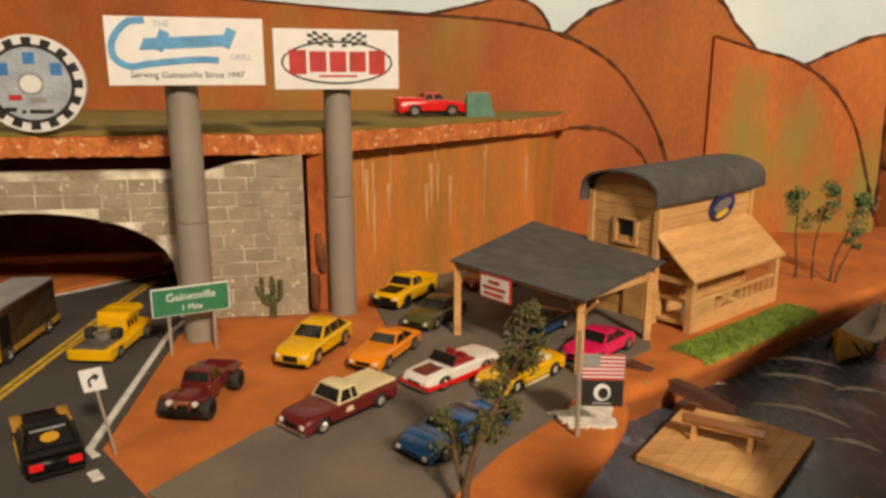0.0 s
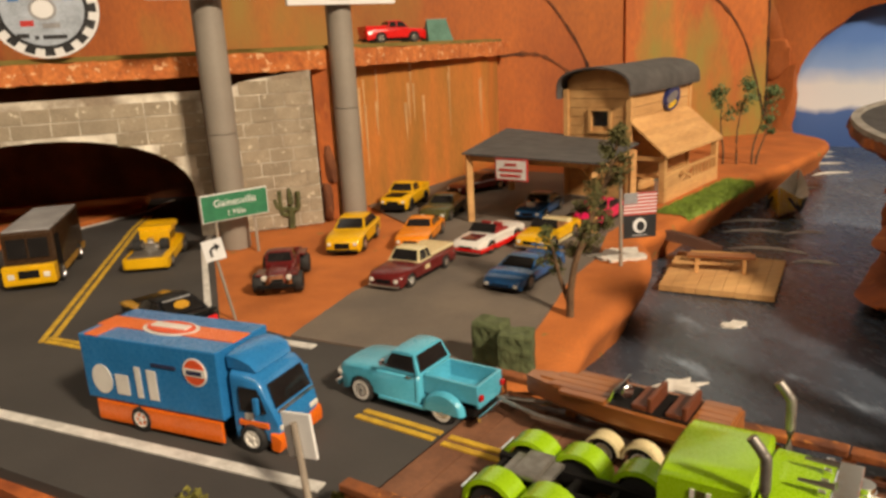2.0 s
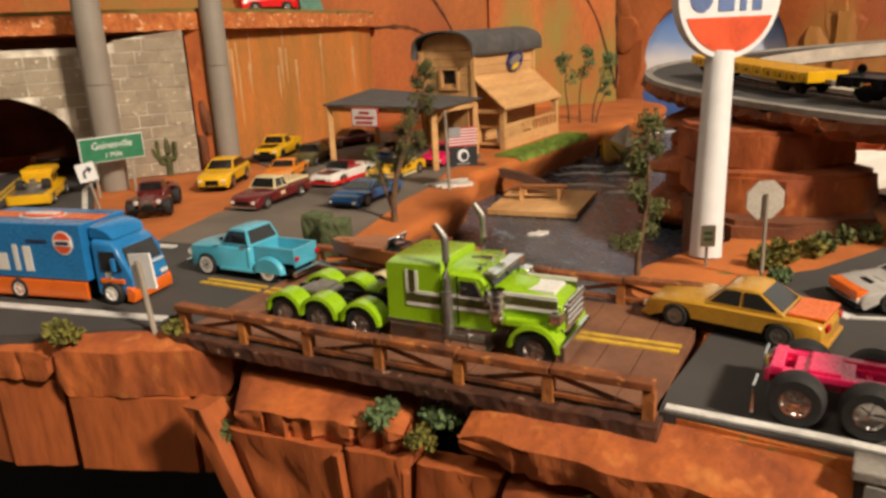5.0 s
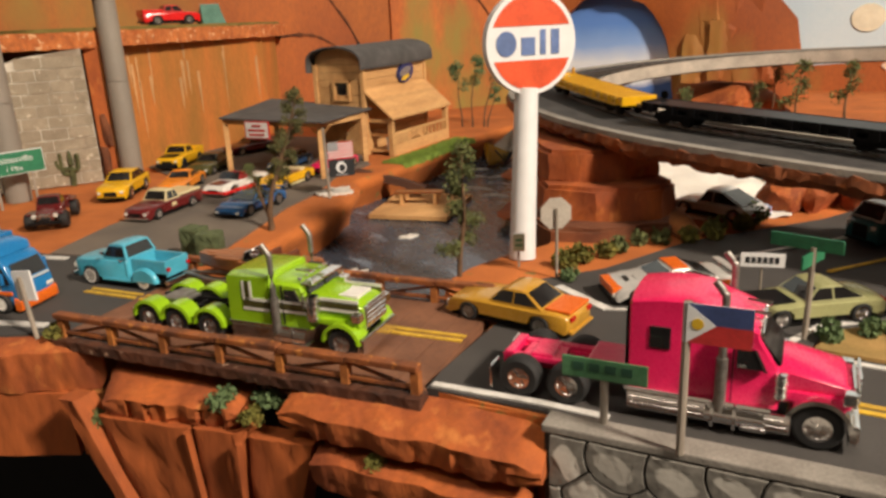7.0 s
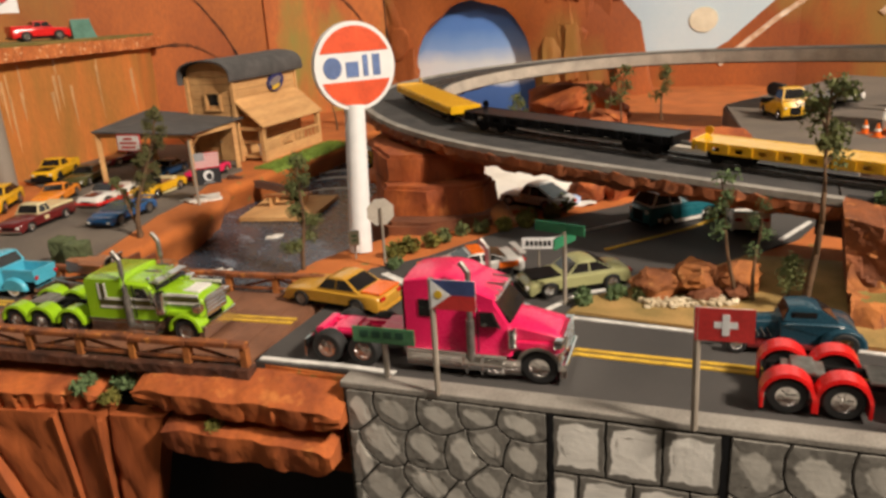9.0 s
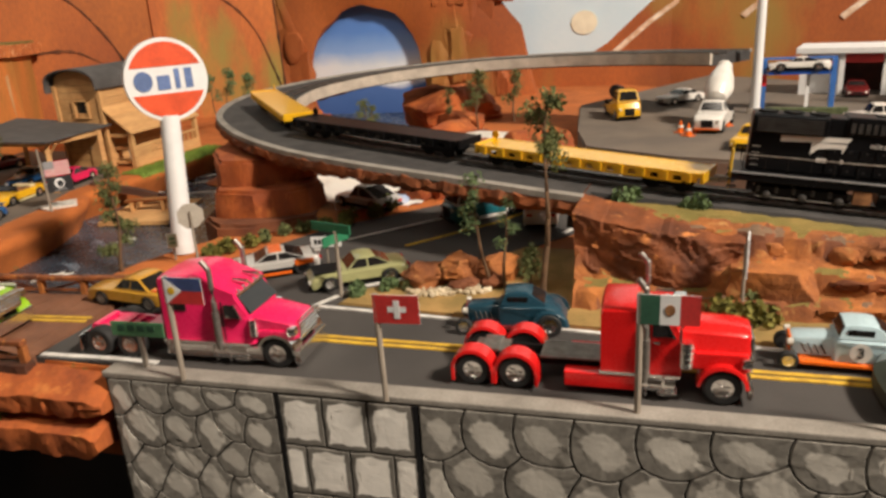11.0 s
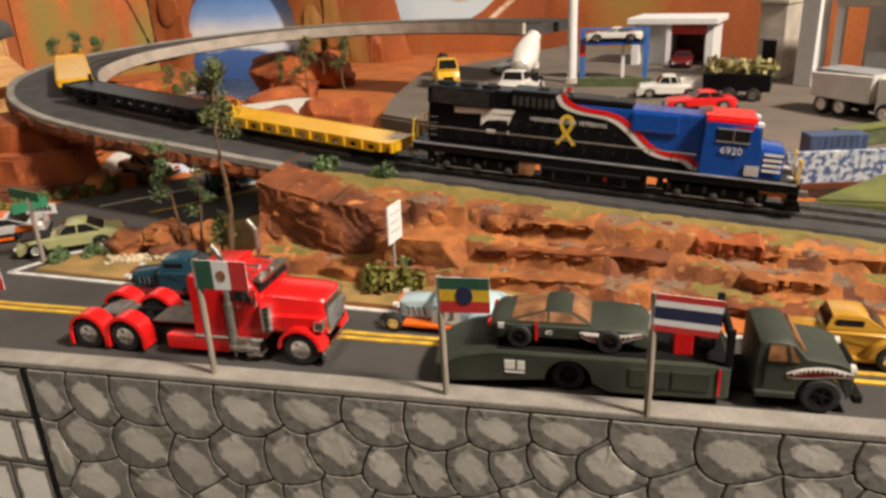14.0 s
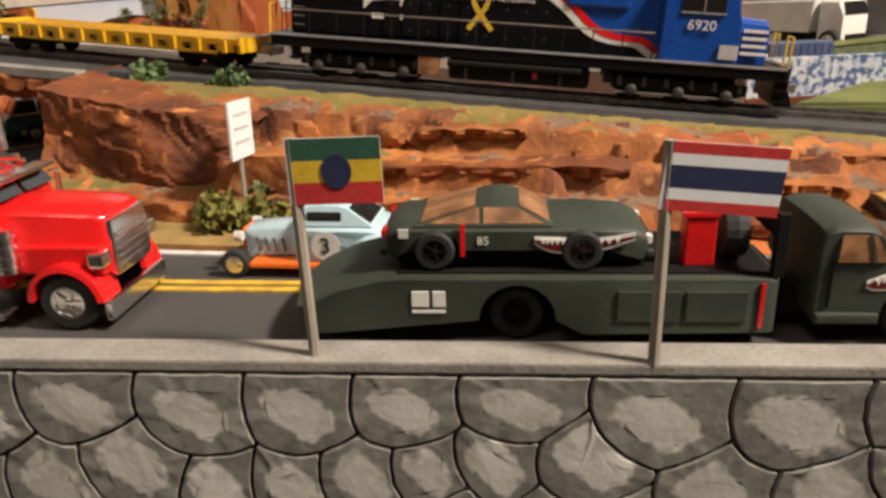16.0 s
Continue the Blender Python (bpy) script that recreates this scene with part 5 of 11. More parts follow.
    part("sill_stripe", b3(-16, 16, -15.8, 15.8, 4.2, 7.4, 0.3), M_CHASSIS, c, "black sill stripe")
    part("nose_band", b3(26, 36.3, -12, 12, 6, 10.5, 0.6), P_ORG, c, "orange painted nose")
    c = motor("muscle_car", "sage green die-cast muscle car with a dark hood", 0.266, 0.0215, 167, P_SAGE, L=72, W=29, H=21, xa=9, xb=1, xc=-11, xd=-24, rim_m=M_CHROME)
    part("hood_panel", b3(12, 32, -10, 10, 12.3, 13.2, 0.4), P_BLACK, c, "dark hood panel")
    p = motor("pickup_truck", "teal and white die-cast vintage pickup under the railway ramp", 0.428, 0.098, 176, P_TEAL, L=78, W=30, H=29, hood=18, belt=18, deck=16, lower=P_WHITE, roof_m=P_WHITE, xa=35, xb=28, xc=9, xd=6, nose=16)
    part("side_trim", b3(-37, 30, -14.8, 14.8, 5, 8, 0.4), P_WHITE, p, "white lower band")
    bed(p, -37, 5, 27, 13, 18, P_TEAL)
    pw = motor("pickup_truck", "white die-cast pickup in the shade of the railway ramp", 0.462, 0.058, 50, P_WHITE, L=74, W=30, H=25, hood=15, belt=16, deck=16, xa=14, xb=8, xc=-6, xd=-10)
    bed(pw, -36, -11, 27, 14, 19, P_WHITE, M_CHASSIS)
    motor("sedan", "pale silver die-cast fastback parked at the snowy slope", 0.362, 0.206, 108, P_PALE, L=70, W=31, H=23, deck=11, belt=12, xa=12, xb=5, xc=-6, xd=-29)
    t = motor("pickup_truck", "bright red die-cast crew-cab pickup parked on the cliff ledge", -0.0245, 0.868, 18, P_RED, L=80, W=31, H=27, hood=17.5, belt=18, deck=18, xa=16, xb=9, xc=-8, xd=-11, r=6.8, nose=14.5, gc=4, pillar=[1], z=0.166, rim_m=M_CHROME)
    bed(t, -39, -12, 29, 15, 21, P_RED, M_CHASSIS)


def loft_fender(xc, r, s):
    """Bulged rear fender of a step-side bed, in millimetres."""
    bm = bmesh.new()
    rows = []
    for k in range(9):
        a = math.pi * k / 8
        rows.append([bm.verts.new((xc + (r + g) * 1.15 * math.cos(a), s * y, r - 1 + (r + g) * math.sin(a))) for y, g in ((11.5, 2.6), (13.5, 2.6), (14.8, 1.6), (14.8, 0.6))])
    for a, b in zip(rows, rows[1:]):
        for j in range(3):
            bm.faces.new((a[j], a[j + 1], b[j + 1], b[j]))
    bm.faces.new([r[0] for r in rows])
    bm.faces.new([r[3] for r in rows][::-1] + [])
    return bm


def hot_rod(name, label, x, y, turn, body_m, lower_m, rim_m=None, number=""):
    c = thing(name, pose(x, y, 0, 0, 0, turn), label, "toy car", "toy cars")
    part("hood", loft([(27, 6), (28, 14.5), (26, 16), (8, 17.5), (8, 6)], 13, crown=1.5), body_m, c, smooth=40)
    part("body", loft([(9, 5), (9, 17.5), (5, 18.5), (-18, 18.5), (-27, 15), (-31, 9), (-30, 5)], 24, crown=1.2, rear=0.2), body_m, c, smooth=40)
    cabin(c, 7, 4.5, -10, -19, 18, 24.5, 21, 17.5, body_m, pillar=[], side=False, name="roof")
    for s in (-1, 1):
        part("side_window", b3(-8.5, 3.2, s * 9.75 - 0.45, s * 9.75 + 0.45, 19.6, 22.8, 0.5), M_DKGLASS, c)
    part("running_board", b3(-18, 24, -13.5, 13.5, 3.6, 5.6, 0.6), lower_m, c)
    part("grille", b3(27.6, 28.8, -5, 5, 7, 15, 0.5), lower_m, c)
    for k in range(4):
        for s in (-1, 1):
            part("exhaust_pipe", scaled(rod((14 + 3 * k, s * 6, 12), (12 + 3 * k, s * 9.2, 8.5), 0.45, n=8)), M_DARKSTEEL, c)
    part("axle", scaled(rod((29, -12, 5), (29, 12, 5), 0.9)), M_CHROME, c)
    for s in (-1, 1):
        part("headlight", scaled(lathe([(1.8, 0), (1.8, 2.6), (0.6, 3)], 12)), M_LAMP, c).matrix_local = pose(0.027, s * 0.0085, 0.0135, 0, 0, -90)
        part("rear_fender", scaled(roughen(loft_fender(-21, 7.2, s), 0, 1)), body_m, c, smooth=50)
        wheel(c, 29, s * 12, 5.0, 4, rim_m)
        wheel(c, -21, s * 12.6, 7.2, 6.4, rim_m)
        if number:
            part("roundel", scaled(lathe([(5.0, 0), (5.0, 0.3)], 24)), P_WHITE, c).matrix_local = pose(-0.003, s * 0.0119 - (0.0003 if s < 0 else 0), 0.0115)
            words(number, 0.0078, pose(-0.003, s * 0.01235, 0.0115, 90, 0, 0 if s < 0 else 180), M_SIGNBLACK, c)
    return c


lot_cars()
road_cars()
hot_rod("hot_rod", "pale blue die-cast hot rod with number 3 on its door", 0.4138, -0.2525, 130.6, P_PALEBLUE, P_ORG, M_CHROME, "3")
hot_rod("hot_rod", "dark teal die-cast hot rod with dark exhaust pipes", 0.308, -0.112, 139, P_INK, P_MAROON, M_CHROME)
hot_rod("hot_rod", "golden yellow die-cast vintage coupe with chrome wheels", 0.540, -0.390, 131, P_GOLD, P_GOLD, M_CHROME)

# ---------------------------------------------------------------- lorries
def box_truck():
    t = thing("box_truck", pose(-0.1625, 0.2525, 0, 0, 0, -32.2), "blue box truck with orange skirts and white lettering bars", "toy truck", "toy trucks")
    W = 34
    part("cargo_box", b3(-60, 18, -W / 2, W / 2, 12.5, 43, 0.7), P_TRUCKBLUE, t)
    part("roof_band", b3(-60.1, 18.1, -5.5, 5.5, 42.8, 43.4, 0.1), P_ORG, t, "orange roof band")
    part("roof_band", b3(-56, -48, -W / 2, -5.5, 42.8, 43.35, 0.1), P_ORG, t, "orange roof band")
    part("roof_badge", scaled(plate(disc(-21, 0, 15, 8), 0.5)), P_WHITE, t).matrix_local = pose(0, 0, 0.0435, -90, 0, 0)
    part("roof_badge_ring", scaled(plate(disc(-21, 0, 13, 6.4), 0.4)), M_SIGNORANGE, t).matrix_local = pose(0, 0, 0.0441, -90, 0, 0)
    part("roof_lettering", b3(-31, -11, -2.2, 2.2, 44.0, 44.8, 0.1), P_WHITE, t)
    part("air_deflector", loft([(20, 35.5), (34, 34.6), (31.5, 38.2), (27, 41.0), (21.0, 42.2), (19.2, 41.5)], 27), P_TRUCKBLUE, t, smooth=40)
    for s in (-1, 1):
        f = s * W / 2
        part("skirt", b3(-54.5, 17.5, f - 0.9, f + 0.3, 2.4, 12.2, 0.8), P_ORG, t, "orange side skirt")
        part("vent_slot", b3(-4, 9, f - 0.2, f + 0.55, 10.4, 11.8, 0.1), M_CHASSIS, t)
        part("vent_slot", b3(-26, -10, f - 0.2, f + 0.55, 11.0, 12.0, 0.1), M_CHASSIS, t)
        # brand lettering as plain white shapes: a ring-like block and three upright bars
        m = Matrix.Translation((0, s * (W / 2 + 0.05) * MM, 0)) @ (pose(0, 0, 0) if s < 0 else pose(0, 0, 0, 0, 0, 180))
        o = 1 if s < 0 else -1
        for nm, pts in (("lettering_bar", disc(-49 * o, 22.5, 6.0, 7.0)), ("lettering_bar", rect(-37 * o - 3.8, 16.5, -37 * o + 3.8, 26)), ("lettering_bar", rect(-27 * o - 1.6, 16.5, -27 * o + 1.6, 31)), ("lettering_bar", rect(-19 * o - 2.6, 16.5, -19 * o + 2.6, 30.5))):
            bm = scaled(plate(pts, 0.3, Matrix.Translation((0, -0.3, 0))))
            bm.transform(m)
            part(nm, bm, P_WHITE, t)
        for nm, pts, mt, d in (("badge", disc(6, 33, 6.4, 6.4), P_WHITE, 0.3), ("badge_disc", disc(6, 33, 5.6, 5.6), M_SIGNORANGE, 0.5), ("badge_band", rect(0.2, 31.3, 11.8, 34.7), P_WHITE, 0.7), ("badge_bar", rect(2, 32.1, 10, 33.9), M_NAVYINK, 0.9), ("caption_bar", rect(-18, 32.6, -4.5, 34.2), M_NAVYINK, 0.4)):
            bm = scaled(plate([(x * (1 if s < 0 else -1), z) for x, z in pts], d, Matrix.Translation((0, -d, 0))))
            bm.transform(m)
            part(nm, bm, mt, t)
        part("mirror", b3(35, 37, s * 17.5 - 1, s * 17.5 + 1, 19, 26, 0.4), P_TRUCKBLUE, t)
        wheel(t, -28.5, s * 15.6, 6.2, 5.4, P_WHITE)
        wheel(t, 31, s * 13.6, 6.4, 6, P_WHITE)
    cabp = [(42.6, 3), (44, 8), (43.6, 14), (41.6, 19), (37.2, 30.5), (34.0, 34.2), (21.5, 35.6), (20.6, 34), (20.6, 9)] + [(21.5, 4)] + [p for p in arc(31, 6.4, 7.4) if p[1] > 3]
    part("cab", loft(cabp, 30, front=0.08), P_TRUCKBLUE, t, smooth=45)
    part("bumper", loft([(43.8, 2.2), (44.8, 7), (43.4, 10.4), (40, 11), (39.2, 2.2)], 31.5, front=0.06), P_ORG, t, "orange front bumper", smooth=45)
    for s in (-1, 1):
        part("wheel_arch", b3(24.5, 39.5, s * 14.8 - 0.8, s * 14.8 + 0.8, 11.6, 14.2, 0.6), P_ORG, t, "orange wheel arch")
        part("side_window", panel([(38.6, s * 14.95, 18.5), (35.2, s * 14.7, 28.6), (26, s * 14.7, 28.6), (26, s * 14.95, 18.5)], 0.6), M_DKGLASS, t)
        part("headlight", b3(42.2, 44.2, s * 10.5 - 2.8, s * 10.5 + 2.8, 10.8, 13.0, 0.5), M_LAMP, t)
        part("door_badge", b3(28, 32, s * 15 - 0.5, s * 15 + 0.3, 14.4, 17.6, 0.2), P_WHITE, t)
    part("windscreen", panel([(41.2, -12.2, 19.8), (41.2, 12.2, 19.8), (37.4, 11.4, 29.6), (37.4, -11.4, 29.6)], 0.9), M_DKGLASS, t)
    part("windscreen_frame", panel([(42.4, -12.6, 17.8), (42.4, 12.6, 17.8), (41.8, 12.4, 19.2), (41.8, -12.4, 19.2)], 0.9), M_CHROME, t)
    part("chassis", b3(-54, 38, -9, 9, 3.5, 12.8, 0), M_CHASSIS, t)


def delivery_van():
    t = thing("delivery_van", pose(-0.3395, 0.552, 0, 0, 0, -83), "dark brown delivery van with a pale roof and yellow front bumper", "toy truck", "toy trucks")
    prof = [(52, 5), (53, 9), (52, 19), (46, 22), (45, 41), (43, 43), (-52, 43), (-54, 41), (-54, 6), (-52, 5)] + [p for p in arc(-32, 7, 8.2) if p[1] > 5] + [p for p in arc(33, 7, 8.2) if p[1] > 5]
    part("body", loft(prof, 36, crown=0.6, front=0.03, rear=0.02, tuck=0.97), P_BROWN, t, smooth=40)
    part("roof", b3(-52, 43, -16.5, 16.5, 42.4, 44.2, 0.7), M_SIGNGREY, t, "pale grey roof panel")
    part("bumper", b3(44, 55, -18, 18, 5, 19.5, 1.2), P_YELLOW, t, "yellow front end")
    part("grille", b3(54.6, 55.6, -7, 7, 10, 16, 0.4), M_CHASSIS, t)
    part("windscreen", panel([(46.6, -14, 23.5), (46.6, 14, 23.5), (45.6, 14, 38), (45.6, -14, 38)], 0.5), M_DKGLASS, t)
    part("windscreen_post", b3(46, 47.3, -0.5, 0.5, 23, 38, 0.1), P_BROWN, t)
    for s in (-1, 1):
        part("door_opening", b3(28, 42, s * 17.7 - 0.6, s * 17.7 + 0.6, 14, 38, 0.3), M_CHASSIS, t)
        part("flank_band", b3(-54, 26, s * 18 - 0.5, s * 18 + 0.25, 6, 11, 0.1), P_GOLD, t, "gold lower band")
        part("headlight", b3(54, 55.4, s * 12 - 2.2, s * 12 + 2.2, 10, 14, 0.5), M_LAMP, t)
        for x in (-32, 33):
            wheel(t, x, s * 15.6, 7, 6, M_CHROME)


def half_fender(xc, zc, r, y0, y1, t=1.0):
    bm = bmesh.new()
    rows = []
    for k in range(13):
        a = math.pi * (0.02 + 0.96 * k / 12)
        c, s = math.cos(a), math.sin(a)
        rows.append([bm.verts.new((xc + rr * c, y, zc + rr * s)) for rr, y in ((r, y0), (r + t, y0 + 0.4), (r + t, y1 - 0.4), (r, y1))])
    for a, b in zip(rows, rows[1:]):
        for j in range(4):
            bm.faces.new((a[j], a[(j + 1) % 4], b[(j + 1) % 4], b[j]))
    bm.faces.new(rows[0])
    bm.faces.new(rows[-1])
    return scaled(bm)


def semi(name, label, x, y, turn, colour, axles, sleeper, cab, front, fw, roof="flat", fenders=True, stripe=None, stacks=60, z=0.0, roof_z=45, hub=None, hood_z=37, r=9.0):
    """Long-nosed tractor unit: x in millimetres from the rear end."""
    L = front + 3
    t = thing(name, pose(x, y, z, 0, 0, turn), label, "toy truck", "toy trucks")
    o = -L / 2
    s0, s1 = sleeper[0] + o, sleeper[1] + o
    c0, c1 = cab[0] + o, cab[1] + o
    f = front + o
    fx = fw + o
    part("frame", join(b3(o + 2, c0, -7, -4.5, 10, 14, 0.3), b3(o + 2, c0, 4.5, 7, 10, 14, 0.3), *[b3(o + k, o + k + 2, -7, 7, 10, 13, 0) for k in range(4, int(sleeper[0]), 14)]), colour if roof == "high" else M_CHASSIS, t)
    part("fifth_wheel", join(b3(o + axles[0] - 2, o + axles[0] + 16, -7, 7, 14, 15.6, 0.5), b3(o + axles[0] + 2, o + axles[0] + 12, -8.5, 8.5, 15, 17, 0.8)), colour if roof == "high" else M_STEEL, t)
    if roof == "high":
        for s in (-1, 1):
            part("side_fairing", join(b3(s0 + 1, c1 + 7, s * 17.4 - 0.7, s * 17.4 + 0.7, 4.6, 12.2, 0.5), *[b3(s0 + 5 + 9 * k, s0 + 6 + 9 * k, s * 17.9 - 0.6, s * 17.9 + 0.6, 4.6, 12.2, 0.2) for k in range(6)], *[b3(s0 + 2, c1 + 6, s * 17.9 - 0.6, s * 17.9 + 0.5, zz, zz + 0.8, 0.2) for zz in (6.6, 9.4)]), M_CHROME, t, "polished lower side fairing")
        part("rear_deck", join(b3(o + 3, o + 44, -10, -6, 13.6, 16, 0.5), b3(o + 3, o + 44, 6, 10, 13.6, 16, 0.5), b3(o + 40, s0 - 1, -12, 12, 13, 18, 0.8), b3(o + 4, o + 8, -10, 10, 13.6, 17, 0.5)), colour, t, "pink rear frame deck")
    part("deck_plate", b3(o + axles[-1] + 11, s0, -9, 9, 14, 15, 0.2), M_STEEL, t)
    for a in axles:
        part("axle", scaled(rod((o + a, -14, r), (o + a, 14, r), 1.6)), M_CHASSIS, t)
        for s in (-1, 1):
            wheel(t, o + a, s * 14.2, r, 8.4, hub or M_CHROME, 0.56)
            if fenders:
                part("fender", half_fender(o + a, r, r + 0.6, s * 14.2 - 5.2, s * 14.2 + 5.2, 1.7), colour, t, smooth=40)
                if hub:
                    for g in (-1, 1):
                        part("fender_flap", b3(o + a + g * (r + 1.4) - 0.85, o + a + g * (r + 1.4) + 0.85, s * 14.2 - 5.2, s * 14.2 + 5.2, 2.6, r + 1.2, 0.4), colour, t)
    for s in (-1, 1):
        wheel(t, fx, s * 14.6, r, 6.4, hub or M_CHROME, 0.58)
    # sleeper and cab
    if roof == "high":
        prof = [(s0, 13), (s0, roof_z + 8), (s0 + 1, roof_z + 9.5), (s0 + 12, roof_z + 11.2), (s0 + 20, roof_z + 11.6), (s1 - 2, roof_z + 10.6), (s1 + 4, roof_z + 7.5), (c1 - 6, roof_z + 2.2), (c1 - 5.5, roof_z - 1), (c1 + 2, hood_z - 3), (c1 + 3, 13)]
        part("cab", loft(prof, 35, crown=0.8, front=0.08, rear=0.0, tuck=0.985), colour, t, smooth=45)
        part("rear_panel", b3(s0 - 0.4, s0 + 0.5, -16, 16, 15, roof_z + 5, 0.3), M_CHASSIS, t, "black rear cab panel")
    else:
        part("sleeper", loft([(s0, 13), (s0, roof_z), (s0 + 1.5, roof_z + 1.5), (s1 - 1, roof_z + 2), (s1, roof_z + 1), (s1, 13)], 36, crown=1.0, front=0.0, rear=0.0, tuck=0.97), colour, t, smooth=45)
        part("cab", loft([(s1 + 0.6, 13), (s1 + 0.6, roof_z - 0.5), (c1 - 4, roof_z - 1.5), (c1 - 3, roof_z - 3), (c1, hood_z - 2), (c1 + 1, 13)], 33, crown=1.4, front=0.04, rear=0.0, tuck=0.95), colour, t, smooth=45)
    part("hood", loft([(c1 - 1, 16), (c1 - 1, hood_z - (2 if roof == "high" else 0)), (c1 + 6, hood_z - (2.4 if roof == "high" else 0.2)), (f - 4, hood_z - (7 if roof == "high" else 1.4 if hub else 3)), (f, hood_z - (11 if roof == "high" else 2.6 if hub else 5)), (f, 16)], 25 if roof != "high" else 29, crown=2.2, front=0.12 if roof != "high" else 0.22, rear=0.0), colour, t, smooth=45)
    for s in (-1, 1):
        part("front_fender", half_fender(fx, r, r + 1.0, s * 13.6 - 5.4, s * 13.6 + 5.4, 1.6), M_CHROME if roof == "high" else colour, t, smooth=40)
        part("fender_side", b3(c1, f - 1, s * 12 - 2.5, s * 12 + 2.5, r + 7.5, hood_z - 12, 0.8), colour, t)
        wz = hood_z - 2
        hw = 17.7 if roof == "high" else 16.3
        part("side_window", panel([(c1 - 2.5, s * hw, wz - 2), (c1 - 6.5, s * (hw - 0.5), roof_z - 5), (c1 - 13, s * (hw - 0.5), roof_z - 5), (c1 - 13, s * hw, wz - 2)], 0.8), M_DKGLASS, t)
        part("vent_frame", panel([(c1 - 2.2, s * hw, wz - 2.4), (c1 - 6.2, s * (hw - 0.5), roof_z - 4.6), (c1 - 7.2, s * (hw - 0.5), roof_z - 4.6), (c1 - 3.4, s * hw, wz - 2.4)], 1.0), M_CHROME, t)
        if roof == "high":
            part("sleeper_window", b3(s0 + 9, s0 + 17, s * 17.3 - 0.5, s * 17.3 + 0.6, 32, 41, 0.4), M_DKGLASS, t)
        part("door_seam", b3(c1 - 14.4, c1 - 14.0, s * (hw + 0.3) - 0.6, s * (hw + 0.3) + 0.35, 15, roof_z - 3, 0), M_CHASSIS, t)
        part("door_handle", b3(c1 - 12.5, c1 - 9.5, s * (hw + 0.4) - 0.6, s * (hw + 0.4) + 0.6, 29.5, 30.6, 0.2), M_CHROME, t)
        part("sill_trim", b3(s0, c1, s * 17.6 - 0.8, s * 17.6 + 0.5, 12.4, 14.2, 0.3), M_CHROME, t)
        part("fuel_tank", join(scaled(rod((s1 + 1, s * 14, 8.6), (c1 - 2, s * 14, 8.6), 5.2, n=18)), *[b3(s1 + 3 + 8 * k, s1 + 4.2 + 8 * k, s * 14 - 5.4, s * 14 + 5.4, 3.2, 14, 0.4) for k in range(2)]), M_CHROME, t, smooth=40)
        part("battery_box", b3(s0 + 1 - (18 if hub else 0), s1, s * 14 - 4, s * 14 + 4, 4.5, 12, 0.6), colour if hub else (M_CHROME if roof != "high" else M_STEEL), t)
        part("step", b3(c1 - 10, c1 - 1, s * 15 - 3.5, s * 15 + 3.5, 3.6, 5, 0.3), M_CHROME, t)
        xs = s1 + (3 if roof != "high" else 6)
        line = [Vector((xs, s * 18.3, 10)), Vector((xs, s * 18.3, stacks - 9)), Vector((xs - 1, s * 18.3, stacks - 4)), Vector((xs - 4, s * 18.3, stacks))]
        part("exhaust_pipe", scaled(sweep3(smooth_line(line, 5), [(1.5 * math.cos(k * math.pi / 5), 1.5 * math.sin(k * math.pi / 5)) for k in range(10)])), M_STEEL, t, smooth=40)
        part("heat_shield", scaled(rod((xs, s * 18.3, 12), (xs, s * 18.3, stacks * 0.52), 2.2, n=12)), M_STEEL, t, smooth=40)
        ra = 3.2 if roof != "high" else 2.2
        part("air_cleaner", join(scaled(rod((c1 + 2.5, s * 15.6, 18), (c1 + 2.5, s * 15.6, 31 if roof != "high" else 28), ra, n=14)), *[scaled(rod((c1 + 2.5, s * 15.6, 19 + 3 * k), (c1 + 2.5, s * 15.6, 20 + 3 * k), ra + 0.4, n=14)) for k in range(4 if roof != "high" else 3)]), M_CHROME, t, smooth=40)
        part("headlight", b3(f - 4, f + 0.5, s * 14.5 - 2.8, s * 14.5 + 2.8, 19.5, 24, 0.8), M_CHROME, t)
        if roof != "high":
            part("mirror", join(b3(c1 - 1, c1 + 0.2, s * 19.4 - 0.9, s * 19.4 + 0.9, roof_z - 13, roof_z - 6, 0.4), scaled(rod((c1 - 1, s * 16, roof_z - 5), (c1, s * 20, roof_z - 5), 0.4, n=6))), M_CHROME, t)
        part("horn", scaled(rod((c1 - 12, s * 6, roof_z + (6 if roof == "high" else 2)), (c1 - 3, s * 6, roof_z + (5 if roof == "high" else 2)), 0.6, 1.3, n=8)), M_CHROME, t)
    wz = hood_z + 0.4
    if roof == "high":
        part("windscreen", panel([(c1 + 1.6, -15.5, hood_z - 2.2), (c1 + 1.6, 15.5, hood_z - 2.2), (c1 - 6.4, 14.4, roof_z - 1.4), (c1 - 6.4, -14.4, roof_z - 1.4)], 1.0), M_DKGLASS, t)
        part("visor", b3(c1 - 10, c1 - 4.5, -15.5, 15.5, roof_z - 0.8, roof_z + 1.0, 0.6), M_CHROME, t)
    else:
        for s in (-1, 1):
            part("windscreen", panel([(c1 + 0.6, s * 1, wz), (c1 + 0.6, s * 14.6, wz), (c1 - 2.4, s * 13.4, roof_z - 2.8), (c1 - 2.4, s * 1, roof_z - 2.8)], 0.7), M_DKGLASS, t)
        part("visor", b3(c1 - 4, c1 + 2.5, -15, 15, roof_z - 2.4, roof_z - 1.2, 0.4), M_CHROME, t)
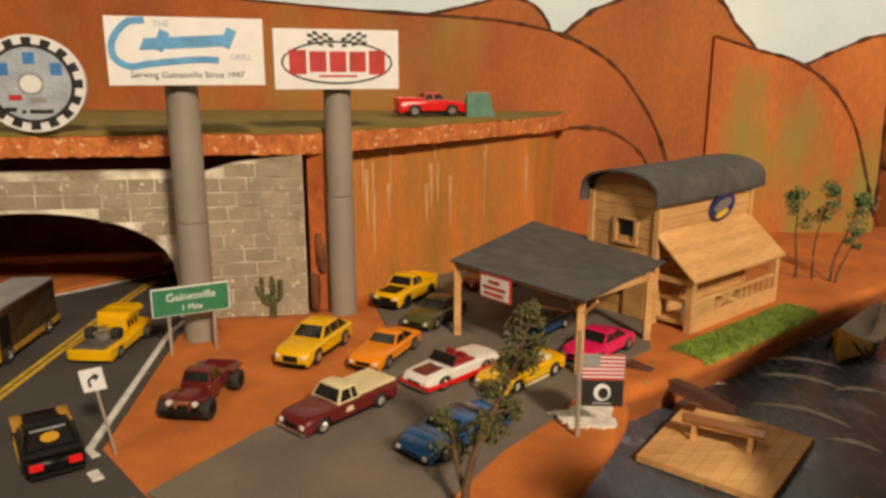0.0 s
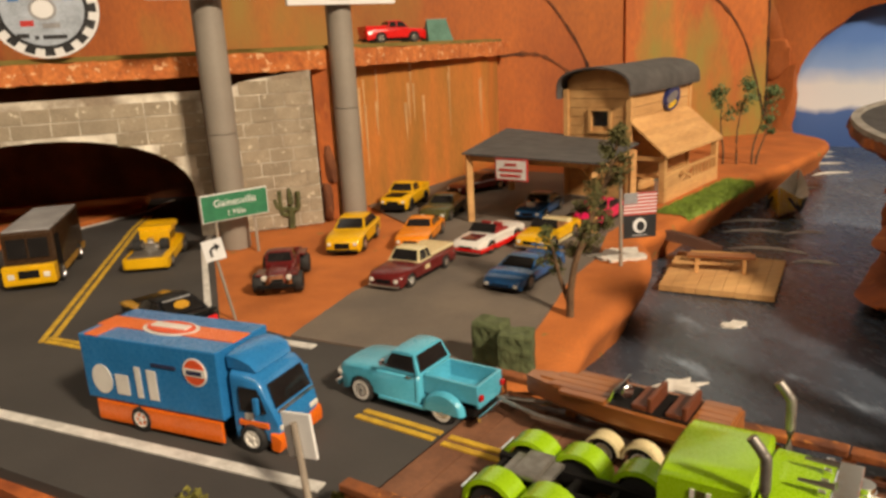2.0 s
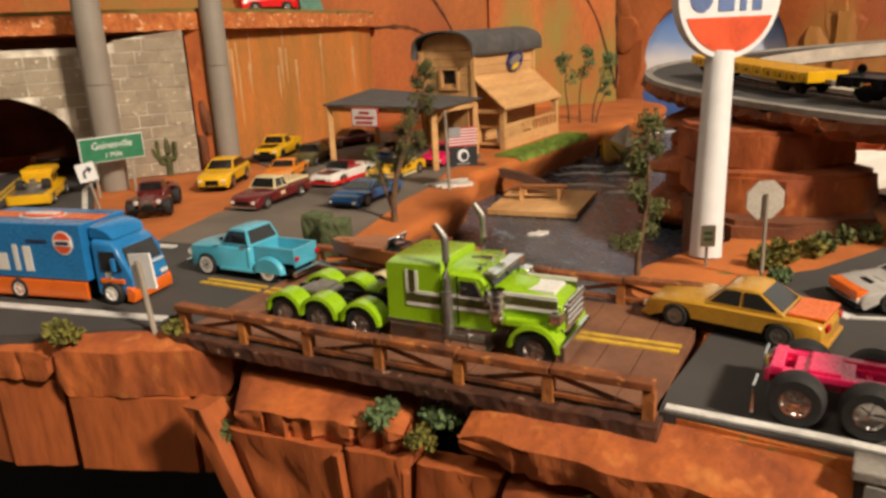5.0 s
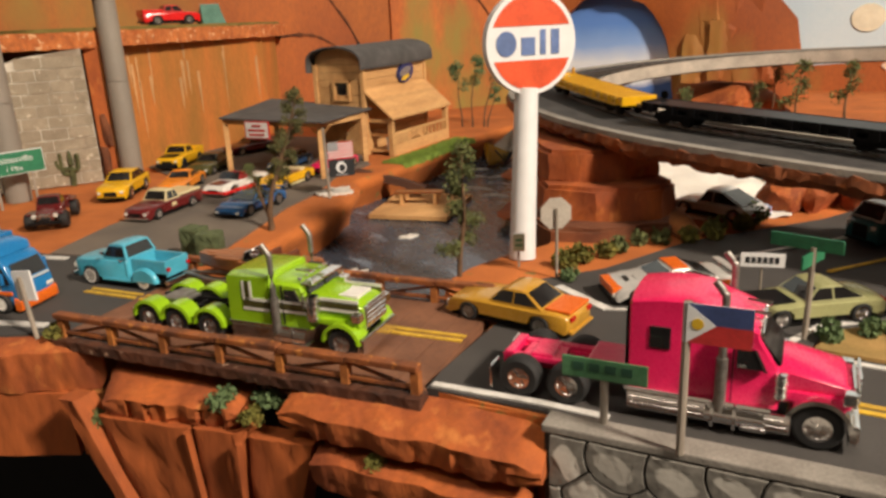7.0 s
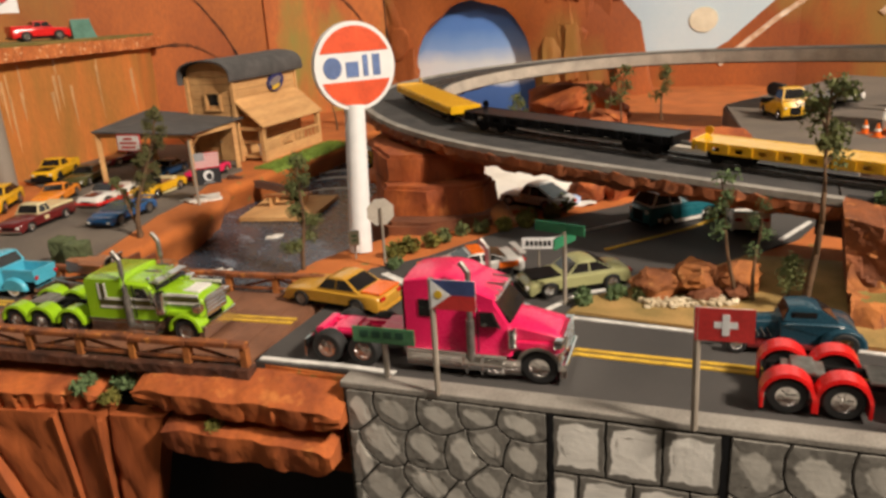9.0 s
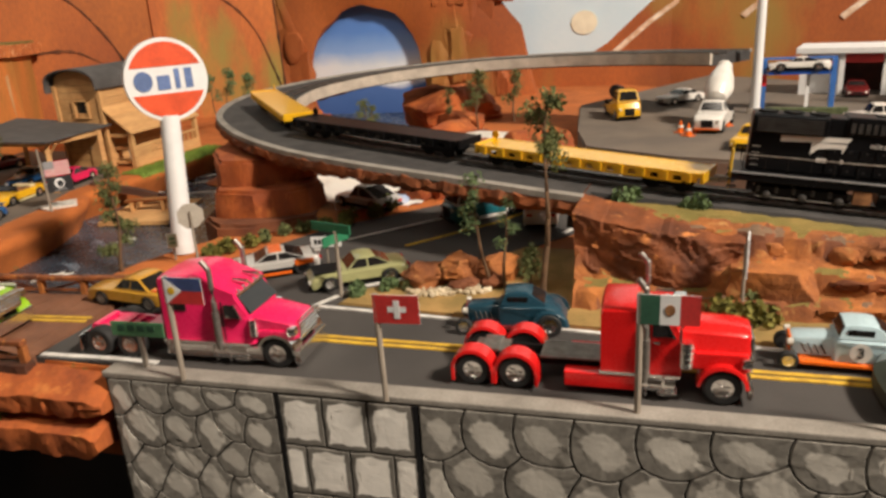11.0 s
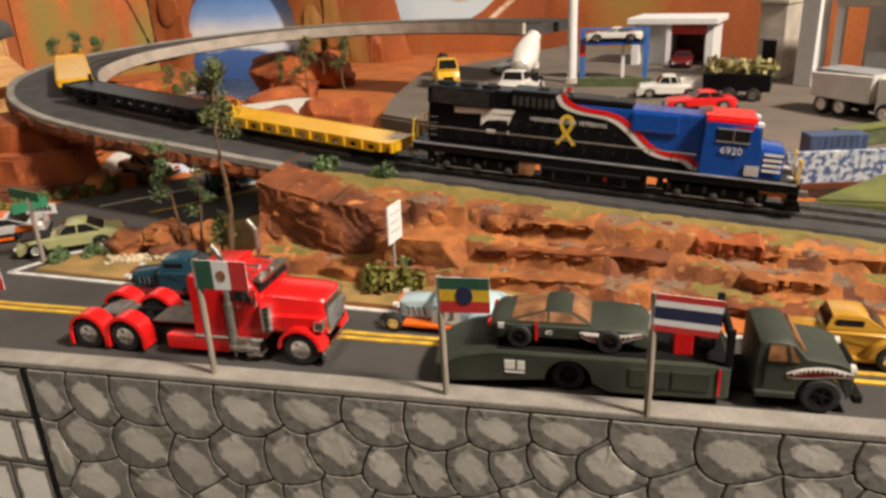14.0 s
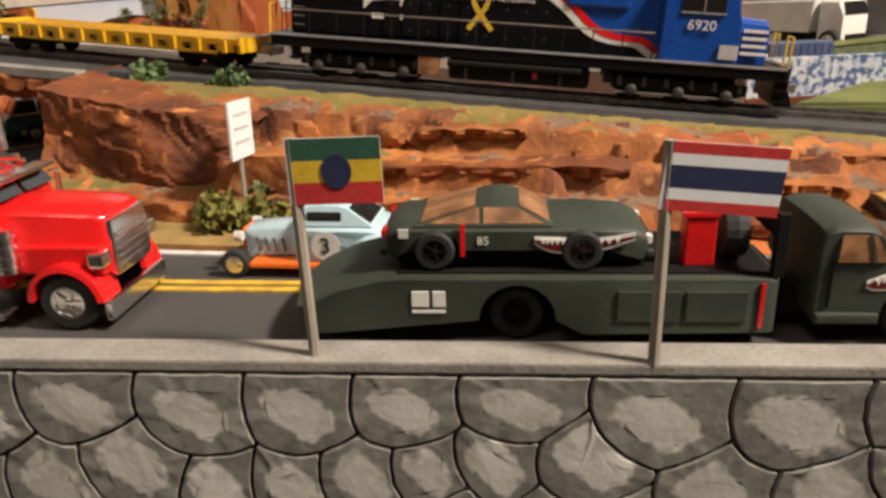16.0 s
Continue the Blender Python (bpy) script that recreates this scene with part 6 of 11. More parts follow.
    for k in range(5):
        part("roof_light", b3(c1 - 7, c1 - 5, -12 + 6 * k - 0.9, -12 + 6 * k + 0.9, roof_z - 1.2 + (2 if roof == "high" else 0), roof_z + 0.4 + (2 if roof == "high" else 0), 0.4), M_CHROME, t)
    part("grille", join(b3(f - 0.6, f + 1.2, -10.5, 10.5, 15, hood_z - (9 if roof == "high" else 5), 0.6), *[b3(f + 1.0, f + 1.9, -9.6, 9.6, 17 + 2.4 * k, 18 + 2.4 * k, 0.2) for k in range(5)]), M_CHROME, t)
    part("bumper", b3(f - 1, f + (1.4 if hub else 2.6), -18, 18, 3.6, 10 if hub else 12, 0.9), M_CHROME, t)
    part("mud_flap", join(b3(o, o + 0.8, -18.5, -9, 3, 13, 0), b3(o, o + 0.8, 9, 18.5, 3, 13, 0)), M_CHROME, t)
    if stripe:
        for s in (-1, 1):
            for z0, z1, mm in ((27.0, 28.4, P_WHITE), (23.6, 26.6, stripe), (21.8, 23.2, P_WHITE)):
                part("stripe", b3(s0 + 10, s1 - 0.5, s * 17.9 - 0.5, s * 17.9 + 0.35, z0 - 1, z1 - 1, 0), mm, t)
                part("stripe", b3(s1 + 1, c1, s * 16.5 - 0.5, s * 16.5 + 0.4, z0 - 1, z1 - 1, 0), mm, t)
                part("stripe", b3(c1 + 5, f - 2, s * 12.4 - 0.5, s * 12.4 + 0.4, z0 + 1, z1 + 1, 0), mm, t)
            for x0, x1, mm in ((s0 + 10, s0 + 11.2, P_WHITE), (s0 + 11.6, s0 + 14, stripe), (s0 + 14.4, s0 + 15.6, P_WHITE)):
                part("stripe", b3(x0, x1, s * 17.9 - 0.5, s * 17.9 + 0.35, 26, roof_z - 2, 0), mm, t)
        part("hood_panel", b3(f - 16, f - 5, -7, 7, hood_z - 3.4, hood_z - 1.4, 0.4), P_WHITE, t, "white hood panel")
    return t


def hauler():
    t = thing("flatbed_hauler", pose(0.446, -0.345, 0, 0, 0, -46.2), "dark army green flatbed hauler with a painted shark mouth", "toy truck", "toy trucks")
    o = -86
    bedp = [(o, 4.5), (o, 11.5), (o + 12, 16.4), (o + 24, 19.4), (o + 30, 20), (o + 129, 20), (o + 131, 19), (o + 131, 5), (o + 80, 4)] + [p for p in arc(o + 62, 8, 10.5)[::-1] if p[1] > 4.0] + [(o + 8, 3.8)]
    part("bed", loft(bedp, 40, crown=0.2, front=0, rear=0, tuck=0.98), P_OLIVE, t, smooth=35)
    part("deck", b3(o + 30, o + 128, -16.5, 16.5, 19.8, 20.5, 0.1), M_CHASSIS, t)
    part("chassis", b3(o + 14, o + 168, -8, 8, 4.5, 12, 0), M_CHASSIS, t)
    for s in (-1, 1):
        f = s * 20
        part("logo_bar", join(b3(o + 34, o + 38.6, f - 0.4, f + 0.35, 12, 16.4, 0.1), b3(o + 39.6, o + 43, f - 0.4, f + 0.35, 12, 16.4, 0.1)), P_WHITE, t, "white logo blocks")
        part("logo_bar", b3(o + 34, o + 43, f - 0.4, f + 0.3, 10.2, 11.0, 0), P_WHITE, t)
        part("locker_door", b3(o + 88, o + 104, f - 0.5, f + 0.3, 8, 16.6, 0.2), P_OLIVE, t)
        part("locker_door", b3(o + 105.5, o + 121, f - 0.5, f + 0.3, 8, 16.6, 0.2), P_OLIVE, t)
        part("red_stripe", b3(o + 124, o + 125, f - 0.5, f + 0.35, 6.5, 19, 0), P_RED, t)
        part("stake", b3(o + 126.5, o + 129.5, s * 18 - 1.2, s * 18 + 1.2, 20, 37, 0.3), M_CHASSIS, t)
        wheel(t, o + 62, s * 11.4, 8.0, 8, M_CHASSIS, 0.55)
        wheel(t, o + 165, s * 14.4, 8.2, 6.6, M_CHASSIS, 0.6)
    part("headboard", b3(o + 127, o + 129, -17, 17, 30, 36, 0.5), M_CHASSIS, t)
    part("tool_chest", b3(o + 106, o + 114, -12, -5, 20.4, 34, 0.5), P_RED, t, "bright red tool chest")
    part("tool_chest_lid", b3(o + 105, o + 114.5, -12.5, -4.5, 34, 35.4, 0.3), P_RED, t)
    for s in (0, 1):
        part("spare_tyre", scaled(lathe([(3.6, -3), (7, -3), (7.6, 0), (7, 3), (3.6, 3)], 20)), M_TYRE, t).matrix_local = pose((o + 120) * MM, (-4 + 14 * s) * MM, 28 * MM, 0, 0, 90)
    cabp = [(o + 138, 8), (o + 138, 28.5), (o + 139.2, 32.4), (o + 143, 33.8), (o + 150, 33.6), (o + 153, 32.2), (o + 158, 25.6), (o + 170, 24.2), (o + 175, 22), (o + 178, 14), (o + 178, 9), (o + 175.6, 7)] + [p for p in arc(o + 165, 8.4, 9.6)[::-1] if p[1] > 8]
    part("cab", loft(cabp, 34, crown=1.4, front=0.10, rear=0.02, tuck=0.95), P_OLIVE, t, smooth=42)
    part("grille", b3(o + 177, o + 179, -10, 10, 11, 20, 0.5), M_CHASSIS, t)
    part("bumper", b3(o + 177, o + 181, -17, 17, 6, 9.5, 0.8), M_CHASSIS, t)
    part("windscreen", panel([(o + 157.8, -13, 26.2), (o + 157.8, 13, 26.2), (o + 153.8, 12, 31.6), (o + 153.8, -12, 31.6)], 0.7), M_TAN, t)
    for s in (-1, 1):
        part("side_window", panel([(o + 155.4, s * 16.7, 23.6), (o + 151.6, s * 16.4, 30.6), (o + 143.5, s * 16.4, 30.6), (o + 143, s * 16.7, 23.6)], 0.9), M_TAN, t, "open side window showing a tan interior")
        part("door_seam", b3(o + 142, o + 142.4, s * 16.8 - 0.6, s * 16.8 + 0.4, 11, 24, 0), M_CHASSIS, t)
        part("pillar", panel([(o + 152.6, s * 16.9, 23.4), (o + 150.6, s * 16.6, 30.8), (o + 149.8, s * 16.6, 30.8), (o + 151.6, s * 16.9, 23.4)], 1.0), P_OLIVE, t)
        part("step", b3(o + 139, o + 155, s * 15.4 - 3, s * 15.4 + 2.5, 6.5, 9.5, 0.8), P_OLIVE, t)
        part("headlight", scaled(lathe([(2.6, 0), (2.6, 2), (0.6, 2.6)], 14)), M_LAMP, t).matrix_local = pose((o + 175.6) * MM, s * 12.4 * MM, 19 * MM, 0, 0, -90)
        shark(t, [(o + 151, 17.5), (o + 158, 20.2), (o + 167, 20.8), (o + 176, 18.8)], s * 16.9, 9, 1.0)
    return t


def shark(car, top, y, teeth, size=1.0):
    """Painted shark mouth along a flank: a red gape with white lips and teeth."""
    line = [(p.x, p.y) for p in smooth_line([Vector(p) for p in top], 5)]
    drop = [3.2 * size * math.sin(math.pi * (k / (len(line) - 1)) ** 0.8) + 0.4 for k in range(len(line))]
    low = [(x, z - d) for (x, z), d in zip(line, drop)]
    def flat(pts, t, m, name):
        bm = scaled(plate(pts, t * (1 if y > 0 else -1), Matrix.Translation((0, y, 0))))
        part(name, bm, m, car)
    flat([(x, z + 0.9) for x, z in line] + [(x, z - 0.7) for x, z in low[::-1]], 0.35, P_WHITE, "shark_lip")
    flat(line + low[::-1], 0.5, P_MAROON, "shark_gape")
    for k in range(2, len(line) - 2, max(1, (len(line) - 4) // teeth)):
        x, z = line[k]
        flat([(x - 0.8, z + 0.3), (x + 0.8, z + 0.3), (x, z - 1.5 * size)], 0.65, P_WHITE, "shark_tooth")


def hauled_car():
    c0 = Vector((0.446, -0.345, 0))
    d = Vector((math.cos(radians(-46.2)), math.sin(radians(-46.2)), 0))
    p = c0 + d * -0.0245
    c = motor("muscle_car", "army green die-cast muscle car with shark mouth on the flatbed", p.x, p.y, -46.2, P_OLIVE, L=72, W=30, H=17.6, r=5.6, hood=12.2, belt=12.2, deck=12.4, xa=10, xb=0, xc=-9, xd=-27, z=0.0205, glass=M_TAN, rim_m=M_CHASSIS, bumper=P_OLIVE, pillar=[-9], track=13.5, fa=17.5, ra=-21.5)
    for s in (-1, 1):
        part("red_stripe", b3(-14.5, -13.3, s * 15 - 0.5, s * 15 + 0.25, 4, 13, 0), P_RED, c)
        shark(c, [(5, 8.6), (11, 8.4), (20, 8.0), (31, 9.6)], s * 15.0, 7, 0.8)
        words("85", 0.0032, pose(-0.0085, s * 0.01525, 0.0082, 90, 0, 0 if s < 0 else 180), P_WHITE, c)
        part("badge", b3(-31, -28.4, s * 14.6 - 0.5, s * 14.6 + 0.2, 9, 11.4, 0), P_WHITE, c)


def runabout():
    """Wooden speedboat on its trailer, hitched behind the pickup."""
    m = pose(0.004, 0.190, 0.0006, 0, 0, -44)
    tr = thing("boat_trailer", m, "cream boat trailer with round fenders", "trailer")
    part("drawbar", join(scaled(rod((-62, 0, 7), (-38, 6, 7), 1.0)), scaled(rod((-62, 0, 7), (-38, -6, 7), 1.0)), b3(-40, 36, -8, -6, 6, 8, 0.3), b3(-40, 36, 6, 8, 6, 8, 0.3)), M_STEEL, tr)
    for s in (-1, 1):
        for x in (-4, 11):
            wheel(tr, x, s * 14.5, 5.2, 4.4, M_CHROME, wall=P_WHITE)
            part("fender", half_fender(x, 5.2, 6.6, s * 14.5 - 3.4, s * 14.5 + 3.4, 0.9), P_CREAM, tr, smooth=40)
    b = thing("speedboat", m @ pose(0, 0, 0.0085), "varnished wooden speedboat on a trailer", "boat")
    bm = bmesh.new()
    rows = []
    for k in range(13):
        u = k / 12
        x = -44 + 84 * u
        w = 13.5 * math.sin(min(1.0, 0.18 + u * 1.25) * math.pi / 2) ** 1.2 * (1 - 0.12 * u)
        keel = 4.5 * (1 - u) ** 3
        rows.append([bm.verts.new(p) for p in ((x, -w, 13 + 1.5 * (1 - u)), (x, -w * 0.96, 7), (x, -w * 0.5, 1.5 + keel), (x, 0, keel), (x, w * 0.5, 1.5 + keel), (x, w * 0.96, 7), (x, w, 13 + 1.5 * (1 - u)))])
    for a, c in zip(rows, rows[1:]):
        for j in range(7):
            bm.faces.new((a[j], a[(j + 1) % 7], c[(j + 1) % 7], c[j]))
    bm.faces.new(rows[0])
    bm.faces.new(rows[-1])
    part("hull", scaled(bm), M_WALNUT, b, smooth=40)
    for y in (-9, -4.5, 0, 4.5, 9):
        part("deck_plank", b3(-38 + abs(y) * 1.4, -6, y - 2.1, y + 2.1, 13.6, 15, 0.2), M_WALNUT, b)
        part("deck_plank", b3(26, 39, y - 2.1, y + 2.1, 13.4, 14.4, 0.2), M_WALNUT, b)
    part("cockpit", b3(-5, 26, -10, 10, 12.6, 13.9, 0), M_CHASSIS, b)
    part("bench_seat", join(b3(4, 10, -9, 9, 13.5, 16, 0.6), b3(10, 12, -9, 9, 13.5, 19.5, 0.6)), M_MAROONINT, b)
    part("bench_seat", join(b3(17, 23, -9, 9, 13.5, 15.6, 0.6), b3(23, 25, -9, 9, 13.5, 19, 0.6)), M_MAROONINT, b)
    part("windscreen", panel([(-5, -9, 14), (-5, 9, 14), (-3, 8.4, 19.4), (-3, -8.4, 19.4)], 0.3), M_CHROME, b)
    part("steering_wheel", scaled(lathe([(2.4, 0), (3.0, 0.4), (2.4, 0.8)], 16)), M_CHROME, b).matrix_local = pose(0.001, -0.004, 0.0175, 0, 0, 60)


M_MAROONINT = mat("brown_leather", (0.16, 0.045, 0.02), rough=0.5)
box_truck()
delivery_van()
semi("semi_truck", "lime green long-nosed semi truck with white and dark stripes", -0.0025, 0.1250, -42, P_LIME, (11, 30, 52), (66, 92), (92, 113), 141, 131, stripe=P_DKGREEN, z=0.0006, roof_z=38, hood_z=31, stacks=56, r=8.2)
semi("semi_truck", "hot pink semi truck with a tall aerodynamic roof and chrome trim", 0.146, -0.0235, -45.3, P_PINK, (13, 34), (58, 88), (88, 112), 139, 128, roof="high", fenders=False, stacks=62, roof_z=41.5, hood_z=33)
semi("semi_truck", "bright red long-nosed semi truck with chrome stacks", 0.3045, -0.1895, -46.7, P_RED, (10, 32), (73, 91), (91, 110), 141, 129, stacks=62, roof_z=45, hood_z=37, hub=M_CHROME)
hauler()
hauled_car()
runabout()

# ---------------------------------------------------------------- train
def on_track(x, y):
    """Pose on the rails nearest to a plan point, x axis towards the near end of the track."""
    best = min(range(len(RAILS) - 1), key=lambda i: (RAILS[i].to_2d() - Vector((x, y))).length)
    a, b = RAILS[max(best - 1, 0)], RAILS[min(best + 1, len(RAILS) - 1)]
    d = (a - b).normalized()
    p = RAILS[best] + d * d.dot(Vector((x, y, RAILS[best].z)) - RAILS[best])
    side = Vector((0, 0, 1)).cross(d).normalized()
    up = d.cross(side)
    m = Matrix((d, side, up)).transposed().to_4x4()
    m.translation = p + Vector((0, 0, -0.0012))
    return m


def bogie(parent, x, n=2, pitch=20, r=5.0):
    bg = part("bogie", join(*[b3(x - pitch * (n - 1) / 2 - 6, x + pitch * (n - 1) / 2 + 6, s * 10.5 - 1.2, s * 10.5 + 1.2, 4, 8.5, 0.5) for s in (-1, 1)], b3(x - 5, x + 5, -9, 9, 5, 9, 0.4)), M_CHASSIS, parent)
    for k in range(n):
        xx = x + (k - (n - 1) / 2) * pitch
        bm = join(*[lathe([(r * 1.12, s * 6.6), (r * 1.12, s * 7.4), (r, s * 7.6), (r, s * 10)], 18) for s in (-1, 1)], rod((0, -9, 0), (0, 9, 0), 1.0))
        bm.transform(Matrix.Translation((xx, 0, r)))
        part("wheelset", scaled(bm), M_CHASSIS, bg, smooth=40)
    return bg


def flatcar(x, y, colour, label, L=172, stakes=True):
    f = thing("flat_wagon", on_track(x, y), label, "train wagon", "train")
    h = L / 2
    part("deck", b3(-h, h, -15, 15, 13.5, 15.5, 0.3), colour, f)
    for s in (-1, 1):
        part("side_sill", b3(-h, h, s * 14.6 - 0.8, s * 14.6 + 0.8, 12.8, 15.8, 0.2), colour, f)
        part("lower_sill", b3(-h + 14, h - 14, s * 14.6 - 0.7, s * 14.6 + 0.7, 8.0, 9.6, 0.2), colour, f)
        if stakes:
            for k in range(11):
                xx = -h + 9 + (L - 18) * k / 10
                part("side_plate", b3(xx - 5.4, xx + 5.4, s * 14.6 - 0.6, s * 14.6 + 0.6, 9.6, 12.8, 0), colour, f)
                part("stake_pocket", b3(xx - 1.4, xx + 1.4, s * 15.8 - 0.9, s * 15.8 + 0.9, 9.0, 15.2, 0.2), colour, f)
    part("centre_sill", b3(-h + 20, h - 20, -5, 5, 7.5, 13.6, 0.4), colour, f)
    part("end_beam", b3(h - 2, h + 0.6, -15, 15, 9, 16.6, 0.4), colour, f)
    part("end_beam", b3(-h - 0.6, -h + 2, -15, 15, 9, 16.6, 0.4), colour, f)
    part("brake_wheel", scaled(lathe([(3.2, 0), (3.2, 0.8), (2.5, 0.8), (2.5, 0)], 16)), colour, f).matrix_local = pose((-h + 2) * MM, 0.012, 0.019)
    for s in (-1, 1):
        bogie(f, s * (h - 26))
        part("coupler", b3(s * (h + 3) - 4, s * (h + 3) + 4, -1.6, 1.6, 8, 11, 0.4), M_STEEL, f)
    return f


def locomotive():
    o = on_track(0.5485, -0.2165)
    t = thing("locomotive", o, "black and blue diesel locomotive with a yellow ribbon and wave stripes", "locomotive", "train")
    h = 118
    part("frame", b3(-h, h, -17, 17, 14, 20, 0.6), P_BLACK, t)
    for s in (-1, 1):
        part("walkway_edge", b3(-h, h, s * 17.2 - 0.5, s * 17.2 + 0.4, 19.0, 20, 0), M_SIGNGREY, t, "pale walkway edge")
    part("hood", b3(-h + 8, 20, -10.5, 10.5, 20, 56.5, 1.4), P_BLACK, t, "black long hood")
    part("radiator_housing", b3(-h + 8, -h + 52, -13.5, 13.5, 45, 56, 1.2), P_BLACK, t)
    for k in range(3):
        part("roof_fan", scaled(rod((-h + 17 + 15 * k, 0, 55.5), (-h + 17 + 15 * k, 0, 57.6), 6, n=20)), M_CHASSIS, t)
    part("dynamic_brake", b3(-56, -26, -11.5, 11.5, 47, 58, 1.2), P_BLACK, t)
    part("blue_hood", b3(-24, 63, -10.9, 10.9, 20.4, 53.0, 1.4), P_LOCO, t, "blue forward hood")
    part("equipment_box", b3(20, 48, -12.5, 12.5, 40, 52.0, 1.2), P_LOCO, t)
    part("cab", loft([(62, 20), (62, 52.5), (64, 54), (90, 54), (93, 51.5), (95, 42), (97, 38), (97, 20)], 34, crown=1.6, front=0.06, rear=0, tuck=0.95), P_LOCO, t, smooth=40)
    part("cab_roof", b3(62, 91, -15, 15, 52.6, 55, 1.0), P_RED, t, "red cab roof")
    part("cab_roof_edge", b3(63, 90, -16.9, 16.9, 48.6, 53.6, 0.8), P_RED, t, "red cab eave")
    part("nose", loft([(96, 20), (96, 40), (108, 39), (110, 36), (110, 20)], 24, crown=1.5, front=0.15), P_LOCO, t, smooth=40)
    part("windscreen", panel([(93.8, -12, 43), (93.8, 12, 43), (92.6, 11, 50), (92.6, -11, 50)], 1.4), M_DKGLASS, t)
    part("pilot", b3(h - 4, h + 2, -17, 17, 5, 20, 0.6), P_BLACK, t)
    part("fuel_tank", b3(-32, 34, -15, 15, 4, 14, 2.5), P_BLACK, t)
    part("tank_bracket", b3(-46, -36, -16.6, -13, 5.5, 14, 0.3), M_TAN, t, "tan equipment box under the frame")
    part("air_tank", scaled(rod((-32, -15.5, 11.8), (30, -15.5, 11.8), 1.8, n=10)), M_CHASSIS, t)
    for k in range(6):
        part("lifting_lug", b3(-h + 14 + 28 * k, -h + 16 + 28 * k, -2, 2, 55, 57.4 + (k % 2), 0.2), M_STEEL, t)
    part("exhaust_stack", b3(-40, -33, -4, 4, 55, 58.6, 0.4), M_CHASSIS, t)
    part("horn", join(*[scaled(rod((58, q, 55.6), (66, q, 55.6), 0.5, 1.3, n=8)) for q in (-2, 0.8, 3.4)]), M_STEEL, t)
    part("snow_plough", loft([(h - 2, 3), (h + 6, 3), (h + 3, 10), (h - 2, 12)], 32, crown=0.2), P_BLACK, t, smooth=40)
    for x in (-74, 74):
        bogie(t, x, 3, 21, 5.8)
        part("bogie_frame", join(b3(x - 30, x + 30, -14, -12, 6, 11, 0.5), b3(x - 30, x + 30, 12, 14, 6, 11, 0.5)), M_CHASSIS, t)
    for s in (-1, 1):
        def flat(name, pts, mm, d, base=11.0, lab=""):
            bm = scaled(plate(pts, d * s, Matrix.Translation((0, s * base, 0))))
            return part(name, bm, mm, t, lab)
        wave = [Vector(p) for p in ((-26, 57), (-22, 51.5), (-12, 48.5), (6, 46.5), (18, 40), (30, 30), (40, 26.5), (52, 25.5), (58, 22), (62, 20.5))]
        w = [(p.x, p.y) for p in smooth_line(wave, 5)]
        flat("black_field", [(-28, 20.5), (-28, 55)] + [(x, z) for x, z in w] + [(62, 20.3)], P_BLACK, 0.25, 11.0)
        flat("wave_stripe", [(x, z) for x, z in band(w, 3.0)], P_WHITE, 0.5, 11.0, "white wave stripe")
        flat("wave_stripe", [(x + 3.2, z + 1.6) for x, z in band(w, 2.8)], P_RED, 0.65, 11.0, "red wave stripe")
        rib = smooth_line([Vector(p) for p in ((-24, 27), (-16.5, 37), (-15.5, 42.5), (-18.8, 44.8), (-22, 42.5), (-21, 37), (-13, 27))], 5)
        flat("ribbon", band([(p.x, p.y) for p in rib], 2.3), M_SIGNYELLOW, 0.7, 11.0, "yellow ribbon emblem")
        # emblem of the railway as plain white shapes
        flat("emblem", [(-92, 44), (-52, 45), (-54, 42), (-66, 41.5), (-92, 40)], P_WHITE, 0.4, 10.6)
        flat("emblem", [(-74, 41), (-54, 41), (-56, 35), (-62, 38), (-70, 37), (-74, 33)], P_WHITE, 0.4, 10.6)
        flat("emblem_bar", rect(-70, 29, -54, 31.4), P_WHITE, 0.4, 10.6)
        words("HONORING OUR VETERANS", 0.0037, pose(-0.0180 * 1, s * 0.0113, 0.0412, 90, 0, 0 if s < 0 else 180) @ pose(0, 0, 0.0006), P_WHITE, t)
        part("side_window", b3(70, 88, s * 16.9 - 0.6, s * 16.9 + 0.5, 41, 48, 0.4), M_DKGLASS, t)
        part("window_post", b3(78.6, 79.4, s * 17.1 - 0.6, s * 17.1 + 0.6, 41, 48, 0), M_STEEL, t)
        words("6920", 0.0062, pose(0.079, s * 0.01735, 0.0355, 90, 0, 0 if s < 0 else 180), P_WHITE, t)
        decal = part("flag_decal", b3(88, 96, s * 16.9 - 0.5, s * 16.9 + 0.25, 22, 28, 0), M_SIGNPALE, t, "small striped flag decal")
        for k in range(4):
            part("stripe", b3(88, 96, s * 16.9 - 0.4, s * 16.9 + 0.32, 22 + 1.6 * k, 22.8 + 1.6 * k, 0), M_SIGNRED, decal)
        part("canton", b3(88, 91.4, s * 16.9 - 0.4, s * 16.9 + 0.4, 25, 28, 0), M_NAVYINK, decal)
        for k in range(4):
            part("nose_stripe", b3(98, 108.5, s * 11.7 - 0.5, s * 11.7 + 0.3, 24 + 3.2 * k, 25.4 + 3.2 * k, 0), P_WHITE, t)
        for k in range(15):
            x = -h + 6 + 13.2 * k
            if x < 60:
                part("stanchion", scaled(rod((x, s * 16.6, 20), (x, s * 16.6, 31), 0.35, n=5)), M_CHASSIS, t)
        part("handrail", scaled(rod((-h + 6, s * 16.6, 31), (60, s * 16.6, 31), 0.4, n=5)), M_STEEL, t)
